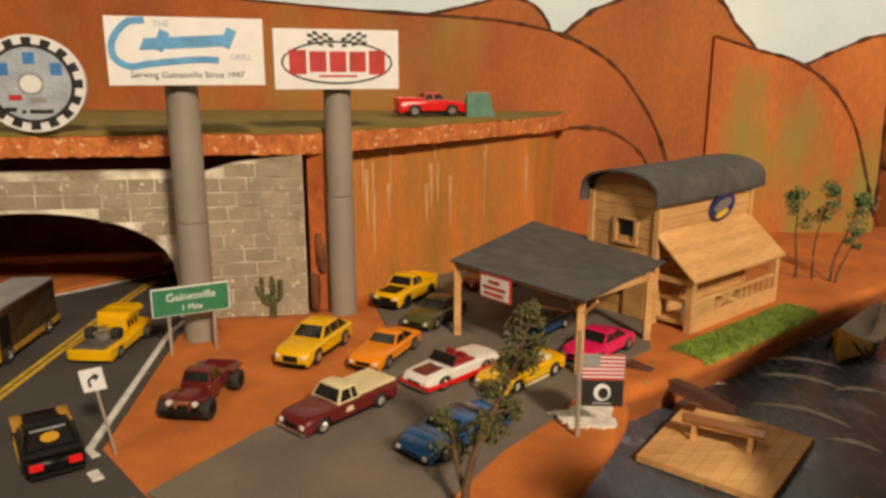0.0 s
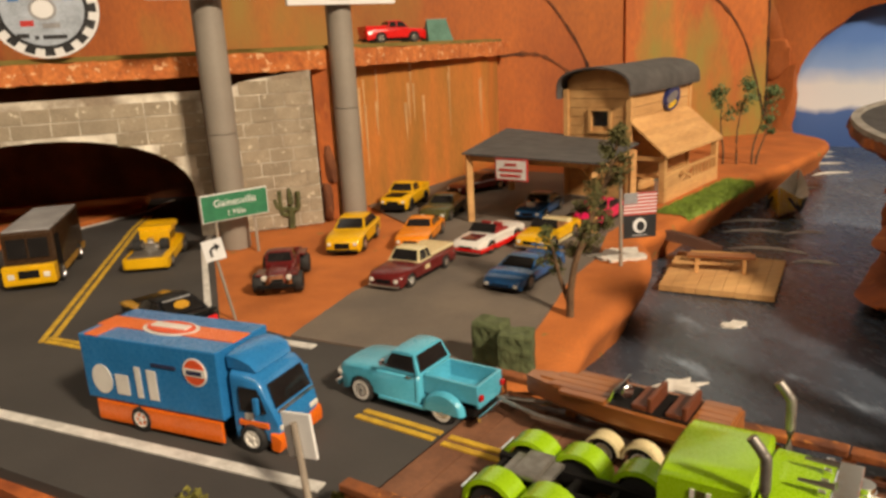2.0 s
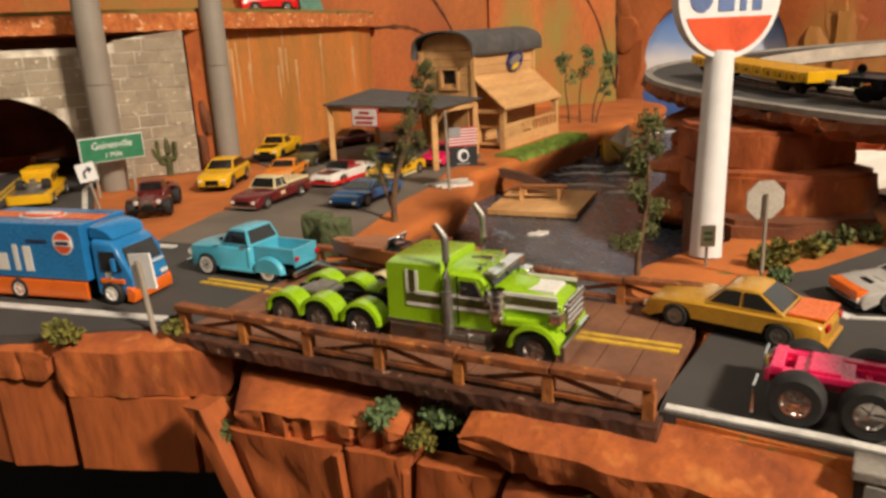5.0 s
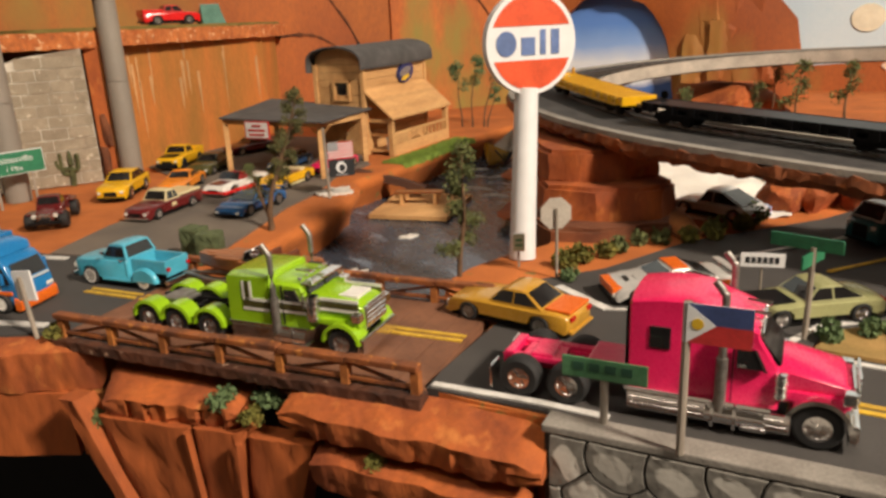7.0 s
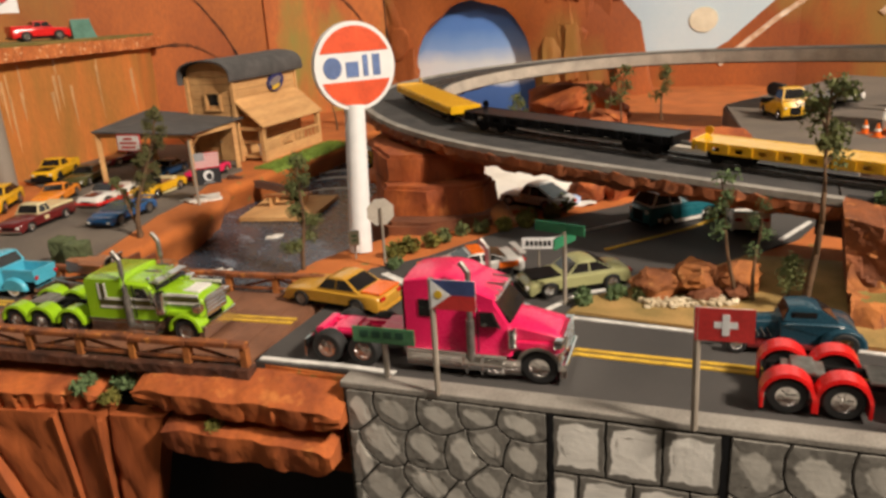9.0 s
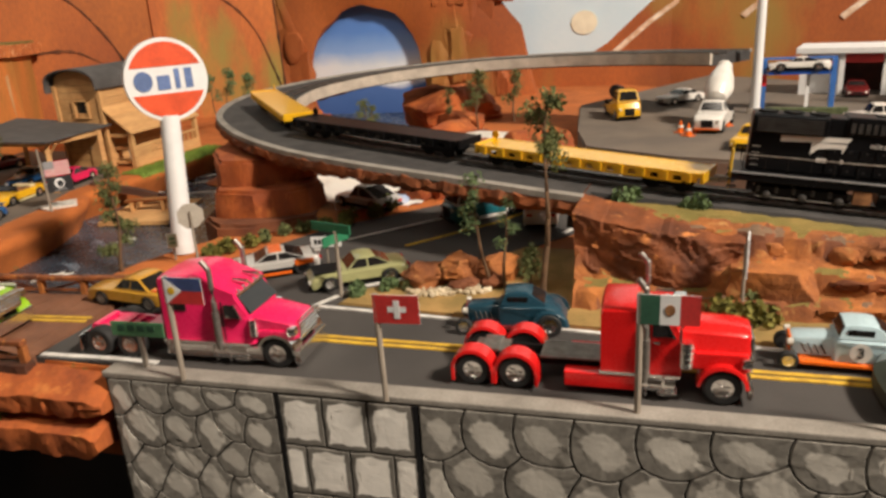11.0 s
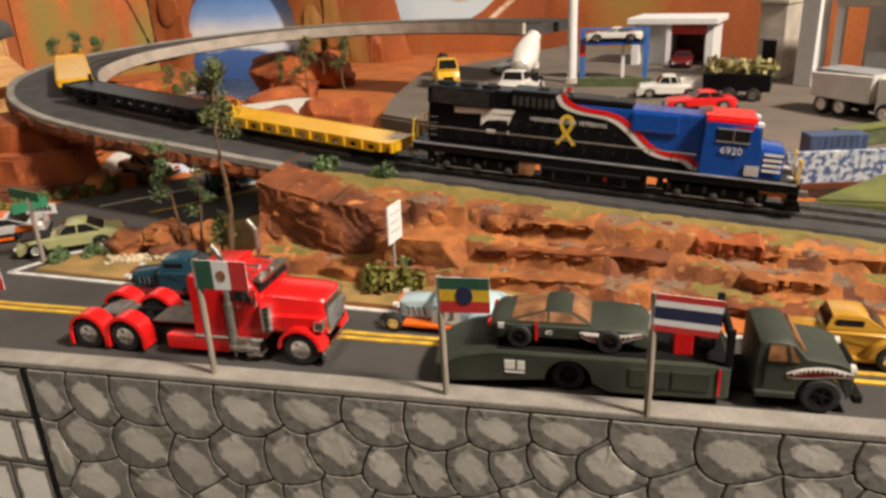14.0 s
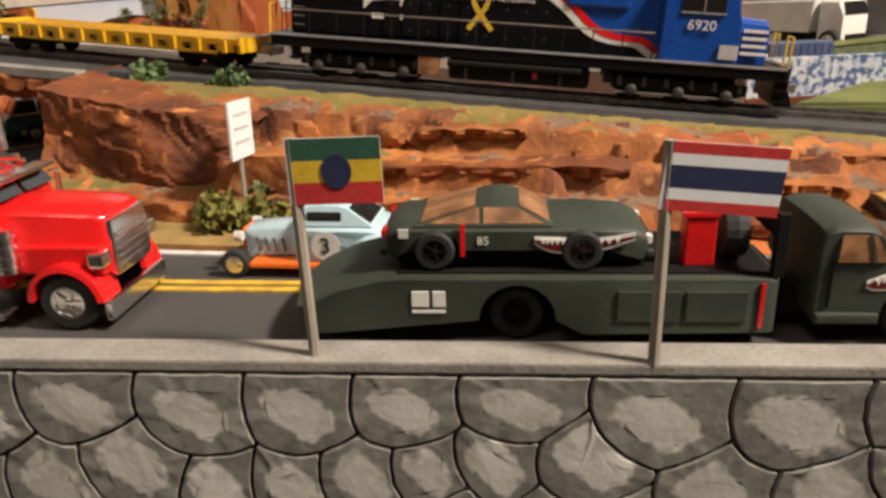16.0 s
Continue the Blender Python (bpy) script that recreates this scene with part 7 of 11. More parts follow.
        for k in range(6):
            part("radiator_slat", b3(-h + 11, -h + 49, s * 13.6 - 0.3, s * 13.6 + 0.3, 46.2 + 1.5 * k, 47.1 + 1.5 * k, 0), M_DARKSTEEL, t)
        for k in range(7):
            part("air_intake", b3(-54 + 4 * k, -51.6 + 4 * k, s * 11.6 - 0.3, s * 11.6 + 0.3, 48.5, 54.5, 0), M_DARKSTEEL, t)
        for k in range(9):
            for zz in (24, 30, 36):
                part("hood_latch", b3(-h + 57 + 9 * k, -h + 58 + 9 * k, s * 10.9 - 0.4, s * 10.9 + 0.3, zz, zz + 1.2, 0), M_DARKSTEEL, t)
        part("grab_iron", join(*[scaled(rod((x_, s * 11.8, 24 + 4 * k), (x_ + 5, s * 11.8, 24 + 4 * k), 0.3, n=5)) for x_ in (-h + 10,) for k in range(4)]), M_STEEL, t)
        for x_ in (-74, 74):
            for k in range(3):
                xx = x_ + (k - 1) * 21
                part("axle_box", scaled(lathe([(2.6, 0), (2.6, s * 1.6), (1.2, s * 2.2)], 12)), M_DARKSTEEL, t).matrix_local = pose(xx * MM, s * 13.9 * MM, 5.8 * MM)
                part("spring", join(*[scaled(rod((xx + q, s * 14.3, 7.5), (xx + q, s * 14.3, 11.5), 1.1, n=8)) for q in (-5.5, 5.5)]), M_DARKSTEEL, t)
            part("brake_rod", scaled(rod((x_ - 28, s * 14.6, 4.4), (x_ + 28, s * 14.6, 4.4), 0.5, n=6)), M_STEEL, t)
            part("sand_box", b3(x_ - 34, x_ - 30, s * 14 - 2, s * 14 + 2, 8, 17, 0.4), P_BLACK, t)
        part("tank_strap", join(*[b3(-24 + 22 * k, -22.6 + 22 * k, s * 15.2 - 0.4, s * 15.2 + 0.3, 4.5, 14, 0.1) for k in range(3)]), M_DARKSTEEL, t)
        part("fuel_gauge", b3(8, 10, s * 15.3 - 0.3, s * 15.3 + 0.5, 7, 10.5, 0.1), M_SIGNRED, t)
        part("window_frame", join(b3(69.4, 88.6, s * 17.0 - 0.5, s * 17.0 + 0.5, 40.4, 41.1, 0), b3(69.4, 88.6, s * 17.0 - 0.5, s * 17.0 + 0.5, 47.9, 48.5, 0)), M_SIGNGREY, t)
        part("number_board", b3(91, 94.5, s * 12 - 3.2, s * 12 + 3.2, 50.5, 52.6, 0.2), M_SIGNWHITE, t)
        part("ditch_light", scaled(rod((h - 6, s * 12, 22), (h - 2, s * 12, 22), 1.3, n=10)), M_LAMP, t)
        for k in range(9):
            part("hood_door", b3(-h + 54 + 9 * k, -h + 61.6 + 9 * k, s * 10.7 - 0.5, s * 10.7 + 0.2, 22, 38, 0.1), P_BLACK, t)
        for e in (-1, 1):
            part("end_rail", scaled(tube([Vector((e * (h + 0.5), s * 15.5, 8)), Vector((e * (h + 0.5), s * 15.5, 33)), Vector((e * (h + 0.5), s * 7, 33)), Vector((e * (h + 0.5), s * 7, 20))], 0.6)), M_SIGNYELLOW, t, "yellow end handrail")
            for k in range(3):
                part("end_step", b3(e * (h - 1) - 3, e * (h - 1) + 3, s * 16 - 2.4, s * 16 + 1.2, 5 + 4.5 * k, 5.8 + 4.5 * k, 0), P_BLACK, t)
    for e in (-1, 1):
        part("coupler", b3(e * (h + 5) - 5, e * (h + 5) + 5, -1.8, 1.8, 8, 12, 0.5), M_STEEL, t)


locomotive()
flatcar(0.421, -0.039, P_YELLOW, "yellow railway flat wagon with stake pockets", 176)


def rails_on(x, y, s):
    """The rail point s metres further along the loop from the one nearest to x, y."""
    i = min(range(len(RAILS)), key=lambda k: (RAILS[k].to_2d() - Vector((x, y))).length)
    while s > 0 and i < len(RAILS) - 1:
        s -= (RAILS[i + 1] - RAILS[i]).length
        i += 1
    return RAILS[i].x, RAILS[i].y


flatcar(*rails_on(0.424, -0.045, 0.196), P_BLACK, "black railway flat wagon on the curved ramp", 196)
flatcar(*rails_on(0.424, -0.045, 0.388), P_YELLOW, "yellow railway wagon at the bend of the ramp", 172)

# ---------------------------------------------------------------- bait shop, carport, raft
M_ROOFING = mat("grey_shingle", (0.095, 0.088, 0.085), (0.06, 0.056, 0.055), 0.9, scale=60, fine=700, bump=0.4)


def frame_of(x, y, turn, z=0.0):
    return pose(x, y, z, 0, 0, turn)


def bait_shop():
    """Board cabin with a barrel roof and a porch on posts; local x along the lake side, y into the house."""
    m = frame_of(0.1853, 0.6408, 43.0)
    L, W, H = 0.153, 0.070, 0.110
    h = thing("bait_shop", m, "pine board cabin with a grey barrel roof and open porch", "cabin")
    part("core", box(0.004, 0.004, 0.0, L - 0.004, W - 0.004, H - 0.002), M_CHASSIS, h, "dark inner box")
    n = 12
    for k in range(n):
        z0, z1 = H * k / n, H * (k + 1) / n - 0.0005
        part("wall_board", box(0, 0, z0, L, 0.0045, z1), M_PINE, h)
        if not (0.068 < z0 < 0.088):
            part("wall_board", box(0, 0.0046, z0, 0.0045, W - 0.0046, z1), M_PINE, h)
        else:
            part("wall_board", box(0, 0.0046, z0, 0.0045, 0.022, z1), M_PINE, h)
            part("wall_board", box(0, 0.042, z0, 0.0045, W - 0.0046, z1), M_PINE, h)
        part("wall_board", box(0, W - 0.0045, z0, L, W, z1), M_PINE, h)
        part("wall_board", box(L - 0.0045, 0.0046, z0, L, W - 0.0046, z1), M_PINE, h)
    for x in (0.0003, L - 0.0048):
        gable = [(0.0, H)] + [(W / 2 - W / 2 * math.cos(a), H + 0.019 * math.sin(a) ** 0.6) for a in [math.pi * k / 10 for k in range(11)]] + [(W, H)]
        bm = plate(gable, 0.0045)
        bm.transform(Matrix(((0, 1, 0, x), (1, 0, 0, 0), (0, 0, 1, 0), (0, 0, 0, 1))))
        part("gable", bm, M_PINE, h)
    for c in ((-0.002, -0.002), (L - 0.002, -0.002), (-0.002, W - 0.002)):
        part("corner_post", box(c[0], c[1], 0, c[0] + 0.005, c[1] + 0.005, H), M_PINE, h)
    win = part("window", box(-0.0025, 0.0195, 0.066, 0.004, 0.0445, 0.0685), M_PINE, h)
    for b in ((-0.0025, 0.0195, 0.0885, 0.004, 0.0445, 0.091), (-0.0025, 0.0195, 0.0685, 0.004, 0.0225, 0.0885), (-0.0025, 0.0415, 0.0685, 0.004, 0.0445, 0.0885)):
        part("window_frame", box(*b), M_PINE, win)
    part("pane", box(0.002, 0.0225, 0.0685, 0.003, 0.0415, 0.0885), M_DKGLASS, win)
    door = part("door", box(-0.002, 0.008, 0.001, 0.0, 0.030, 0.052), M_PINE, h, "plank door")
    part("door_handle", rod((-0.004, 0.027, 0.026), (-0.001, 0.027, 0.026), 0.001), M_STEEL, door)
    # barrel roof
    prof = [(-0.006, H - 0.003)] + [(W / 2 - (W / 2 + 0.006) * math.cos(a), H - 0.001 + 0.0245 * math.sin(a) ** 0.62) for a in [math.pi * k / 16 for k in range(17)]] + [(W + 0.006, H - 0.006)]
    bm = bmesh.new()
    rows = []
    for x in (-0.012, 0.05, 0.11, L + 0.017):
        rows.append([bm.verts.new((x, y, z + 0.0015 * math.sin(x * 90))) for y, z in prof] + [bm.verts.new((x, y * 0.97 + W * 0.015, z - 0.002 + 0.0015 * math.sin(x * 90))) for y, z in prof[::-1]])
    for a, b in zip(rows, rows[1:]):
        for k in range(len(a)):
            bm.faces.new((a[k], a[(k + 1) % len(a)], b[(k + 1) % len(a)], b[k]))
    bm.faces.new(rows[0])
    bm.faces.new(rows[-1])
    part("roof", bm, M_ROOFING, h, "curved grey roofing sheet", smooth=40)
    # porch
    D, zf = 0.036, 0.006
    part("porch_floor", box(0.006, -D, zf - 0.003, L - 0.004, -0.001, zf), M_PINE, h)
    for k in range(9):
        a, b = k / 9, (k + 1) / 9
        y0, y1 = -(D + 0.004) * a + 0.0, -(D + 0.004) * b
        z0, z1 = 0.080 - 0.034 * a, 0.080 - 0.034 * b
        bm = bmesh.new()
        vs = [bm.verts.new(p) for p in ((-0.002, y0, z0), (L + 0.002, y0, z0), (L + 0.002, y1 + 0.0004, z1), (-0.002, y1 + 0.0004, z1), (-0.002, y0, z0 - 0.0022), (L + 0.002, y0, z0 - 0.0022), (L + 0.002, y1 + 0.0004, z1 - 0.0022), (-0.002, y1 + 0.0004, z1 - 0.0022))]
        for f in ((0, 1, 2, 3), (7, 6, 5, 4), (0, 4, 5, 1), (1, 5, 6, 2), (2, 6, 7, 3), (3, 7, 4, 0)):
            bm.faces.new([vs[i] for i in f])
        part("porch_roof_board", bm, M_PINE, h)
    for x in (0.002, L - 0.007):
        part("porch_post", box(x, -D, -0.034, x + 0.0065, -D + 0.006, 0.0455), M_PINE, h)
    for x in (0.002, L - 0.007):
        part("porch_beam", box(x, -D + 0.006, 0.040, x + 0.005, 0, 0.044), M_PINE, h)
    for z in (0.024,):
        part("porch_rail", box(0.0086, -D + 0.001, z, L - 0.0072, -D + 0.004, z + 0.003), M_PINE, h)
    part("porch_rail", box(0.009, -D + 0.006, 0.022, 0.012, -0.002, 0.025), M_PINE, h)
    for k in range(6):
        x = 0.085 + 0.0105 * k
        part("baluster", box(x, -D + 0.0015, 0.013, x + 0.002, -D + 0.0035, 0.024), M_PINE, h)
    for k in range(2):
        bm = box(-0.0012, -0.001, 0, 0.0012, 0.001, 0.033)
        bm.transform(pose(0.043 + 0.038 * k, -D + 0.002, 0.013, 0, 70 - 140 * k, 0))
        part("brace", bm, M_PINE, h)
    part("panel_board", box(0.0087, -D + 0.0002, -0.002, L - 0.0073, -D + 0.0025, 0.0128), M_PINE, h)
    part("panel_board", box(0.0087, -D + 0.0004, 0.013, 0.040, -D + 0.0026, 0.0238), M_PINE, h)
    f = thing("fish_plaque", m @ pose(0.098, -0.004, 0.0935, 0, -14, 0), "oval blue and yellow fish plaque on the cabin wall", "plaque")
    part("board", plate(disc(0, 0, 0.020, 0.0120), 0.004), P_NAVY, f)
    printed("fish_body", disc(-0.002, 0.002, 0.015, 0.0050), -0.0002, P_SILVER, f, 0.0006)
    printed("fish_belly", disc(-0.004, -0.0055, 0.011, 0.0032), -0.0002, M_SIGNYELLOW, f, 0.0005)
    c = thing("ice_chest", m @ pose(0.016, -0.027, zf, 0, 0, 8), "white ice chest on the porch", "ice chest")
    part("body", box(-0.007, -0.005, 0, 0.007, 0.005, 0.013, 0.0008), M_SIGNWHITE, c)
    part("lid", box(-0.0075, -0.0055, 0.0131, 0.0075, 0.0055, 0.0155, 0.0006), P_PALEBLUE, c)
    printed("label_bar", rect(-0.005, 0.004, 0.005, 0.009), -0.005, M_SIGNGREY, c, 0.0003)


def carport():
    fl, fr, rr, rl = Vector((0.010, 0.602)), Vector((0.106, 0.502)), Vector((0.196, 0.640)), Vector((0.088, 0.757))
    h = thing("carport", frame_of(0.10, 0.625, 0), "open pine carport with a grey tar-paper roof", "carport")
    inv = Matrix.Translation((-0.10, -0.625, 0))
    zs = (0.063, 0.061, 0.056, 0.066)
    n = 7
    for k in range(n):
        a0, a1 = k / n, (k + 0.99) / n
        bm = bmesh.new()
        q = [fl.lerp(rl, a0), fr.lerp(rr, a0), fr.lerp(rr, a1), fl.lerp(rl, a1)]
        z = [zs[0] + (zs[3] - zs[0]) * a0, zs[1] + (zs[2] - zs[1]) * a0, zs[1] + (zs[2] - zs[1]) * a1, zs[0] + (zs[3] - zs[0]) * a1]
        up = [bm.verts.new((p.x, p.y, zz + 0.0016)) for p, zz in zip(q, z)]
        lo = [bm.verts.new((p.x, p.y, zz)) for p, zz in zip(q, z)]
        bm.faces.new(up)
        bm.faces.new(lo)
        for i in range(4):
            bm.faces.new((up[i], up[(i + 1) % 4], lo[(i + 1) % 4], lo[i]))
        bm.transform(inv)
        part("roof_sheet", bm, M_ROOFING, h)
    posts = ((0.0165, 0.603, 0.0625), (0.107, 0.524, 0.060), (0.172, 0.600, 0.0565), (0.088, 0.742, 0.0655))
    for x, y, z in posts:
        bm = box(x - 0.0028, y - 0.0028, 0.0003, x + 0.0028, y + 0.0028, z - 0.0002)
        bm.transform(inv)
        part("post", bm, M_PINE, h)
    for (a, b) in ((0, 1), (1, 2), (0, 3)):
        p, q = posts[a], posts[b]
        bm = sweep3([Vector((p[0], p[1], p[2] - 0.003)), Vector((q[0], q[1], q[2] - 0.003))], [(-0.0018, -0.0022), (0.0018, -0.0022), (0.0018, 0.0022), (-0.0018, 0.0022)])
        bm.transform(inv)
        part("beam", bm, M_PINE, h)
    for s in (-1, 1):
        bm = rod((0.107, 0.524, 0.044), (0.107 + 0.010 * s, 0.524 - 0.009 * s, 0.058), 0.0014, n=6)
        bm.transform(inv)
        part("knee_brace", bm, M_PINE, h)
    s = thing("carport_sign", pose(0.0465, 0.5625, 0.0525, 0, 0, -46.7), "white notice with a red border hung from the carport", "sign")
    part("board", box(-0.0165, -0.0008, -0.0095, 0.0165, 0.0008, 0.0095), M_SIGNRED, s)
    printed("face", rect(-0.0152, -0.0082, 0.0152, 0.0082), -0.0008, M_SIGNWHITE, s, 0.0003)
    for k, (a, b) in enumerate(((-0.006, 0.006), (-0.012, 0.012), (-0.011, 0.010))):
        printed("text_bar", rect(a, 0.0035 - 0.0048 * k, b, 0.0058 - 0.0048 * k), -0.0012, M_SIGNRED, s, 0.0003)


def raft():
    a, b, c, d = Vector((0.138, 0.461)), Vector((0.205, 0.411)), Vector((0.264, 0.490)), Vector((0.194, 0.545))
    r = thing("raft", pose(0.205, 0.495, -0.035), "square pine raft floating on the lake", "raft")
    inv = Matrix.Translation((-0.205, -0.495, 0))
    n = 9
    for k in range(n):
        t0, t1 = k / n, (k + 0.97) / n
        bm = prism([tuple(a.lerp(b, t0)), tuple(a.lerp(b, t1)), tuple(d.lerp(c, t1)), tuple(d.lerp(c, t0))], 0.001, 0.0055)
        bm.transform(inv)
        part("plank", bm, M_PINE, r)
    bm = prism([tuple(a.lerp(c, 0.02)), tuple(b.lerp(d, 0.02)), tuple(c.lerp(a, 0.02)), tuple(d.lerp(b, 0.02))], -0.004, 0.001)
    bm.transform(inv)
    part("float", bm, M_CHASSIS, r)
    t = thing("picnic_table", pose(0.198, 0.478, -0.0295, 0, 0, -28), "small brown picnic table with benches on the raft", "table")
    part("tabletop", box(-0.026, -0.006, 0.0125, 0.026, 0.006, 0.0142), M_WALNUT, t)
    for x in (-0.018, 0.018):
        for y in (-0.004, 0.004):
            part("leg", box(x - 0.0015, y - 0.0012, 0, x + 0.0015, y + 0.0012, 0.0125), M_PINE, t)
    b2 = thing("bench", pose(0.210, 0.500, -0.0295, 0, 0, -28), "low pine bench on the raft", "bench")
    part("seat", box(-0.024, -0.004, 0.0075, 0.024, 0.004, 0.009), M_PINE, b2)
    for x in (-0.018, 0.018):
        part("leg", box(x - 0.0015, -0.002, 0, x + 0.0015, 0.002, 0.0075), M_PINE, b2)
    g = thing("gangway", pose(0.1495, 0.541, -0.001), "dark brown timber beam from the shore to the raft", "beam")
    bm = sweep3([Vector((-0.003, 0.004, 0.0)), Vector((0.045, -0.020, -0.013)), Vector((0.066, -0.031, -0.0215))], [(-0.005, -0.004), (0.005, -0.004), (0.005, 0.004), (-0.005, 0.004)])
    part("beam", bm, M_DARKWOOD, g)
    # kayak
    k = thing("canoe", pose(0.378, 0.668, -0.035, 0, 0, 48) @ Matrix.Diagonal((1.3, 1.3, 1.3, 1)), "grey-beige canoe with a yellow bow and black chevrons", "boat")
    bm = bmesh.new()
    rows = []
    for i in range(11):
        u = i / 10 * 2 - 1
        w = 0.014 * (1 - abs(u) ** 2.2) + 0.0004
        zt = 0.014 + 0.016 * u * u
        rows.append([bm.verts.new(p) for p in ((0.045 * u, -w, zt), (0.043 * u, -w * 0.8, zt * 0.4), (0.04 * u, 0, 0.001 + 0.004 * u * u), (0.043 * u, w * 0.8, zt * 0.4), (0.045 * u, w, zt), (0.043 * u, w * 0.6, zt * 0.75), (0.04 * u, 0, 0.006), (0.043 * u, -w * 0.6, zt * 0.75))])
    ends = (bm, bmesh.new())
    for i, (p, q) in enumerate(zip(rows, rows[1:])):
        for j in range(8):
            ring = (p[j], p[(j + 1) % 8], q[(j + 1) % 8], q[j])
            if i < 5:
                bm.faces.new(ring)
            else:
                ends[1].faces.new([ends[1].verts.new(v.co) for v in ring])
    bm.faces.new(rows[0])
    bmesh.ops.delete(bm, geom=[v for v in bm.verts if not v.link_faces], context="VERTS")
    bmesh.ops.remove_doubles(ends[1], verts=ends[1].verts[:], dist=0.00001)
    part("bow", bm, P_YELLOW, k, "yellow bow", smooth=40)
    part("hull", ends[1], M_CONCRETE, k, "weathered grey-beige hull", smooth=40)
    for s in (-1, 1):
        for o in (0, 0.008):
            line = [Vector((-0.036 + o, s * 0.0062, 0.020)), Vector((-0.024 + o, s * 0.0128, 0.006)), Vector((-0.012 + o, s * 0.0142, 0.0145))]
            part("chevron", sweep3(line, [(-0.0009, -0.0005), (0.0009, -0.0005), (0.0009, 0.0005), (-0.0009, 0.0005)]), M_SIGNBLACK, k)
    part("seat", box(-0.004, -0.012, 0.010, 0.004, 0.012, 0.0112), M_STICK, k)


M_DARKWOOD = mat("dark_timber", (0.10, 0.038, 0.02), (0.06, 0.024, 0.014), 0.7, scale=60, stretch=(0.2, 1, 1))
bait_shop()
carport()
raft()


def foam():
    arcs = ((0.241, 0.612, 0.024, 20), (0.257, 0.636, 0.026, 10), (0.225, 0.588, 0.014, 15), (0.33, 0.700, 0.03, -5), (0.352, 0.716, 0.022, 0), (0.318, 0.64, 0.03, -15), (0.30, 0.60, 0.03, -25), (0.275, 0.535, 0.034, -35), (0.60, 0.92, 0.03, 0), (0.56, 0.85, 0.03, 0), (0.46, 0.77, 0.03, 10), (0.63, 0.98, 0.025, 0), (0.66, 1.02, 0.025, 5), (0.29, 0.49, 0.018, -30), (0.34, 0.58, 0.02, -10))
    for k, (x, y, l, turn) in enumerate(arcs):
        line = [Vector((x, y, 0)) + pose(0, 0, 0, 0, 0, turn) @ Vector((l * (u - 0.5) * 2, 0.35 * l * (1 - (2 * u - 1) ** 2), 0)) for u in [i / 8 for i in range(9)]]
        tagged(part("wave_crest", sweep3([p + Vector((0, 0, -0.0345)) for p in line], [(-0.0015, -0.0008), (0.0015, -0.0008), (0.0012, 0.0010), (-0.0012, 0.0010)], [0.15 + math.sin(math.pi * i / 8) for i in range(9)]), M_FOAM), "white painted wave crest on the lake", "wave", "wave crests")
    for x, y, r, s in ((0.156, 0.380, 0.011, 1), (0.079, 0.302, 0.016, 2)):
        rnd = random.Random(s)
        pts = [(x + r * rnd.uniform(0.5, 1.2) * math.cos(a), y + r * 0.7 * rnd.uniform(0.4, 1.2) * math.sin(a)) for a in [2 * math.pi * i / 15 for i in range(15)]]
        tagged(part("wave_crest", prism(pts, -0.0352, -0.0338), M_FOAM), "pale splash of foam on the lake", "wave", "wave crests")
    pts = []
    for i in range(48):
        a = 2 * math.pi * i / 48
        k = 1 + 0.55 * noise.noise(Vector((math.cos(a) * 1.6, math.sin(a) * 1.6, 3.0))) + 0.3 * noise.noise(Vector((math.cos(a) * 5, math.sin(a) * 5, 8.0)))
        pts.append((0.103 + k * (0.019 * math.cos(a) - 0.004 * math.sin(a)), 0.457 + k * (0.006 * math.cos(a) + 0.013 * math.sin(a))))
    structure("ground", prism(pts, -0.002, 0.0004), M_FOAM, "white sand patch on the shore")


foam()


# ---------------------------------------------------------------- signs and flags
def billboard(name, label, x, y, turn, z0, z1, w, pole_at, pole_r, joint):
    s = thing(name, pose(x, y, 0, 0, 0, turn), label, "billboard", "billboards on poles")
    part("board", box(-w / 2, 0, z0, w / 2, 0.005, z1, 0.0004), M_SIGNWHITE, s)
    px, py = pole_at
    inv = pose(x, y, 0, 0, 0, turn).inverted()
    p = inv @ Vector((px, py, 0))
    part("pole", rod((p.x, p.y, -0.001), (p.x, p.y, joint - 0.0006), pole_r, n=28), M_GREYPOLE, s, smooth=40)
    part("pole_upper", rod((p.x, p.y, joint), (p.x, p.y, z0 + 0.004), pole_r * 0.985, n=28), M_GREYPOLE, s, smooth=40)
    part("bracket", box(p.x - 0.008, 0.005, z0 + 0.001, p.x + 0.008, p.y + 0.002, z0 + 0.012), M_GREYPOLE, s)
    return s


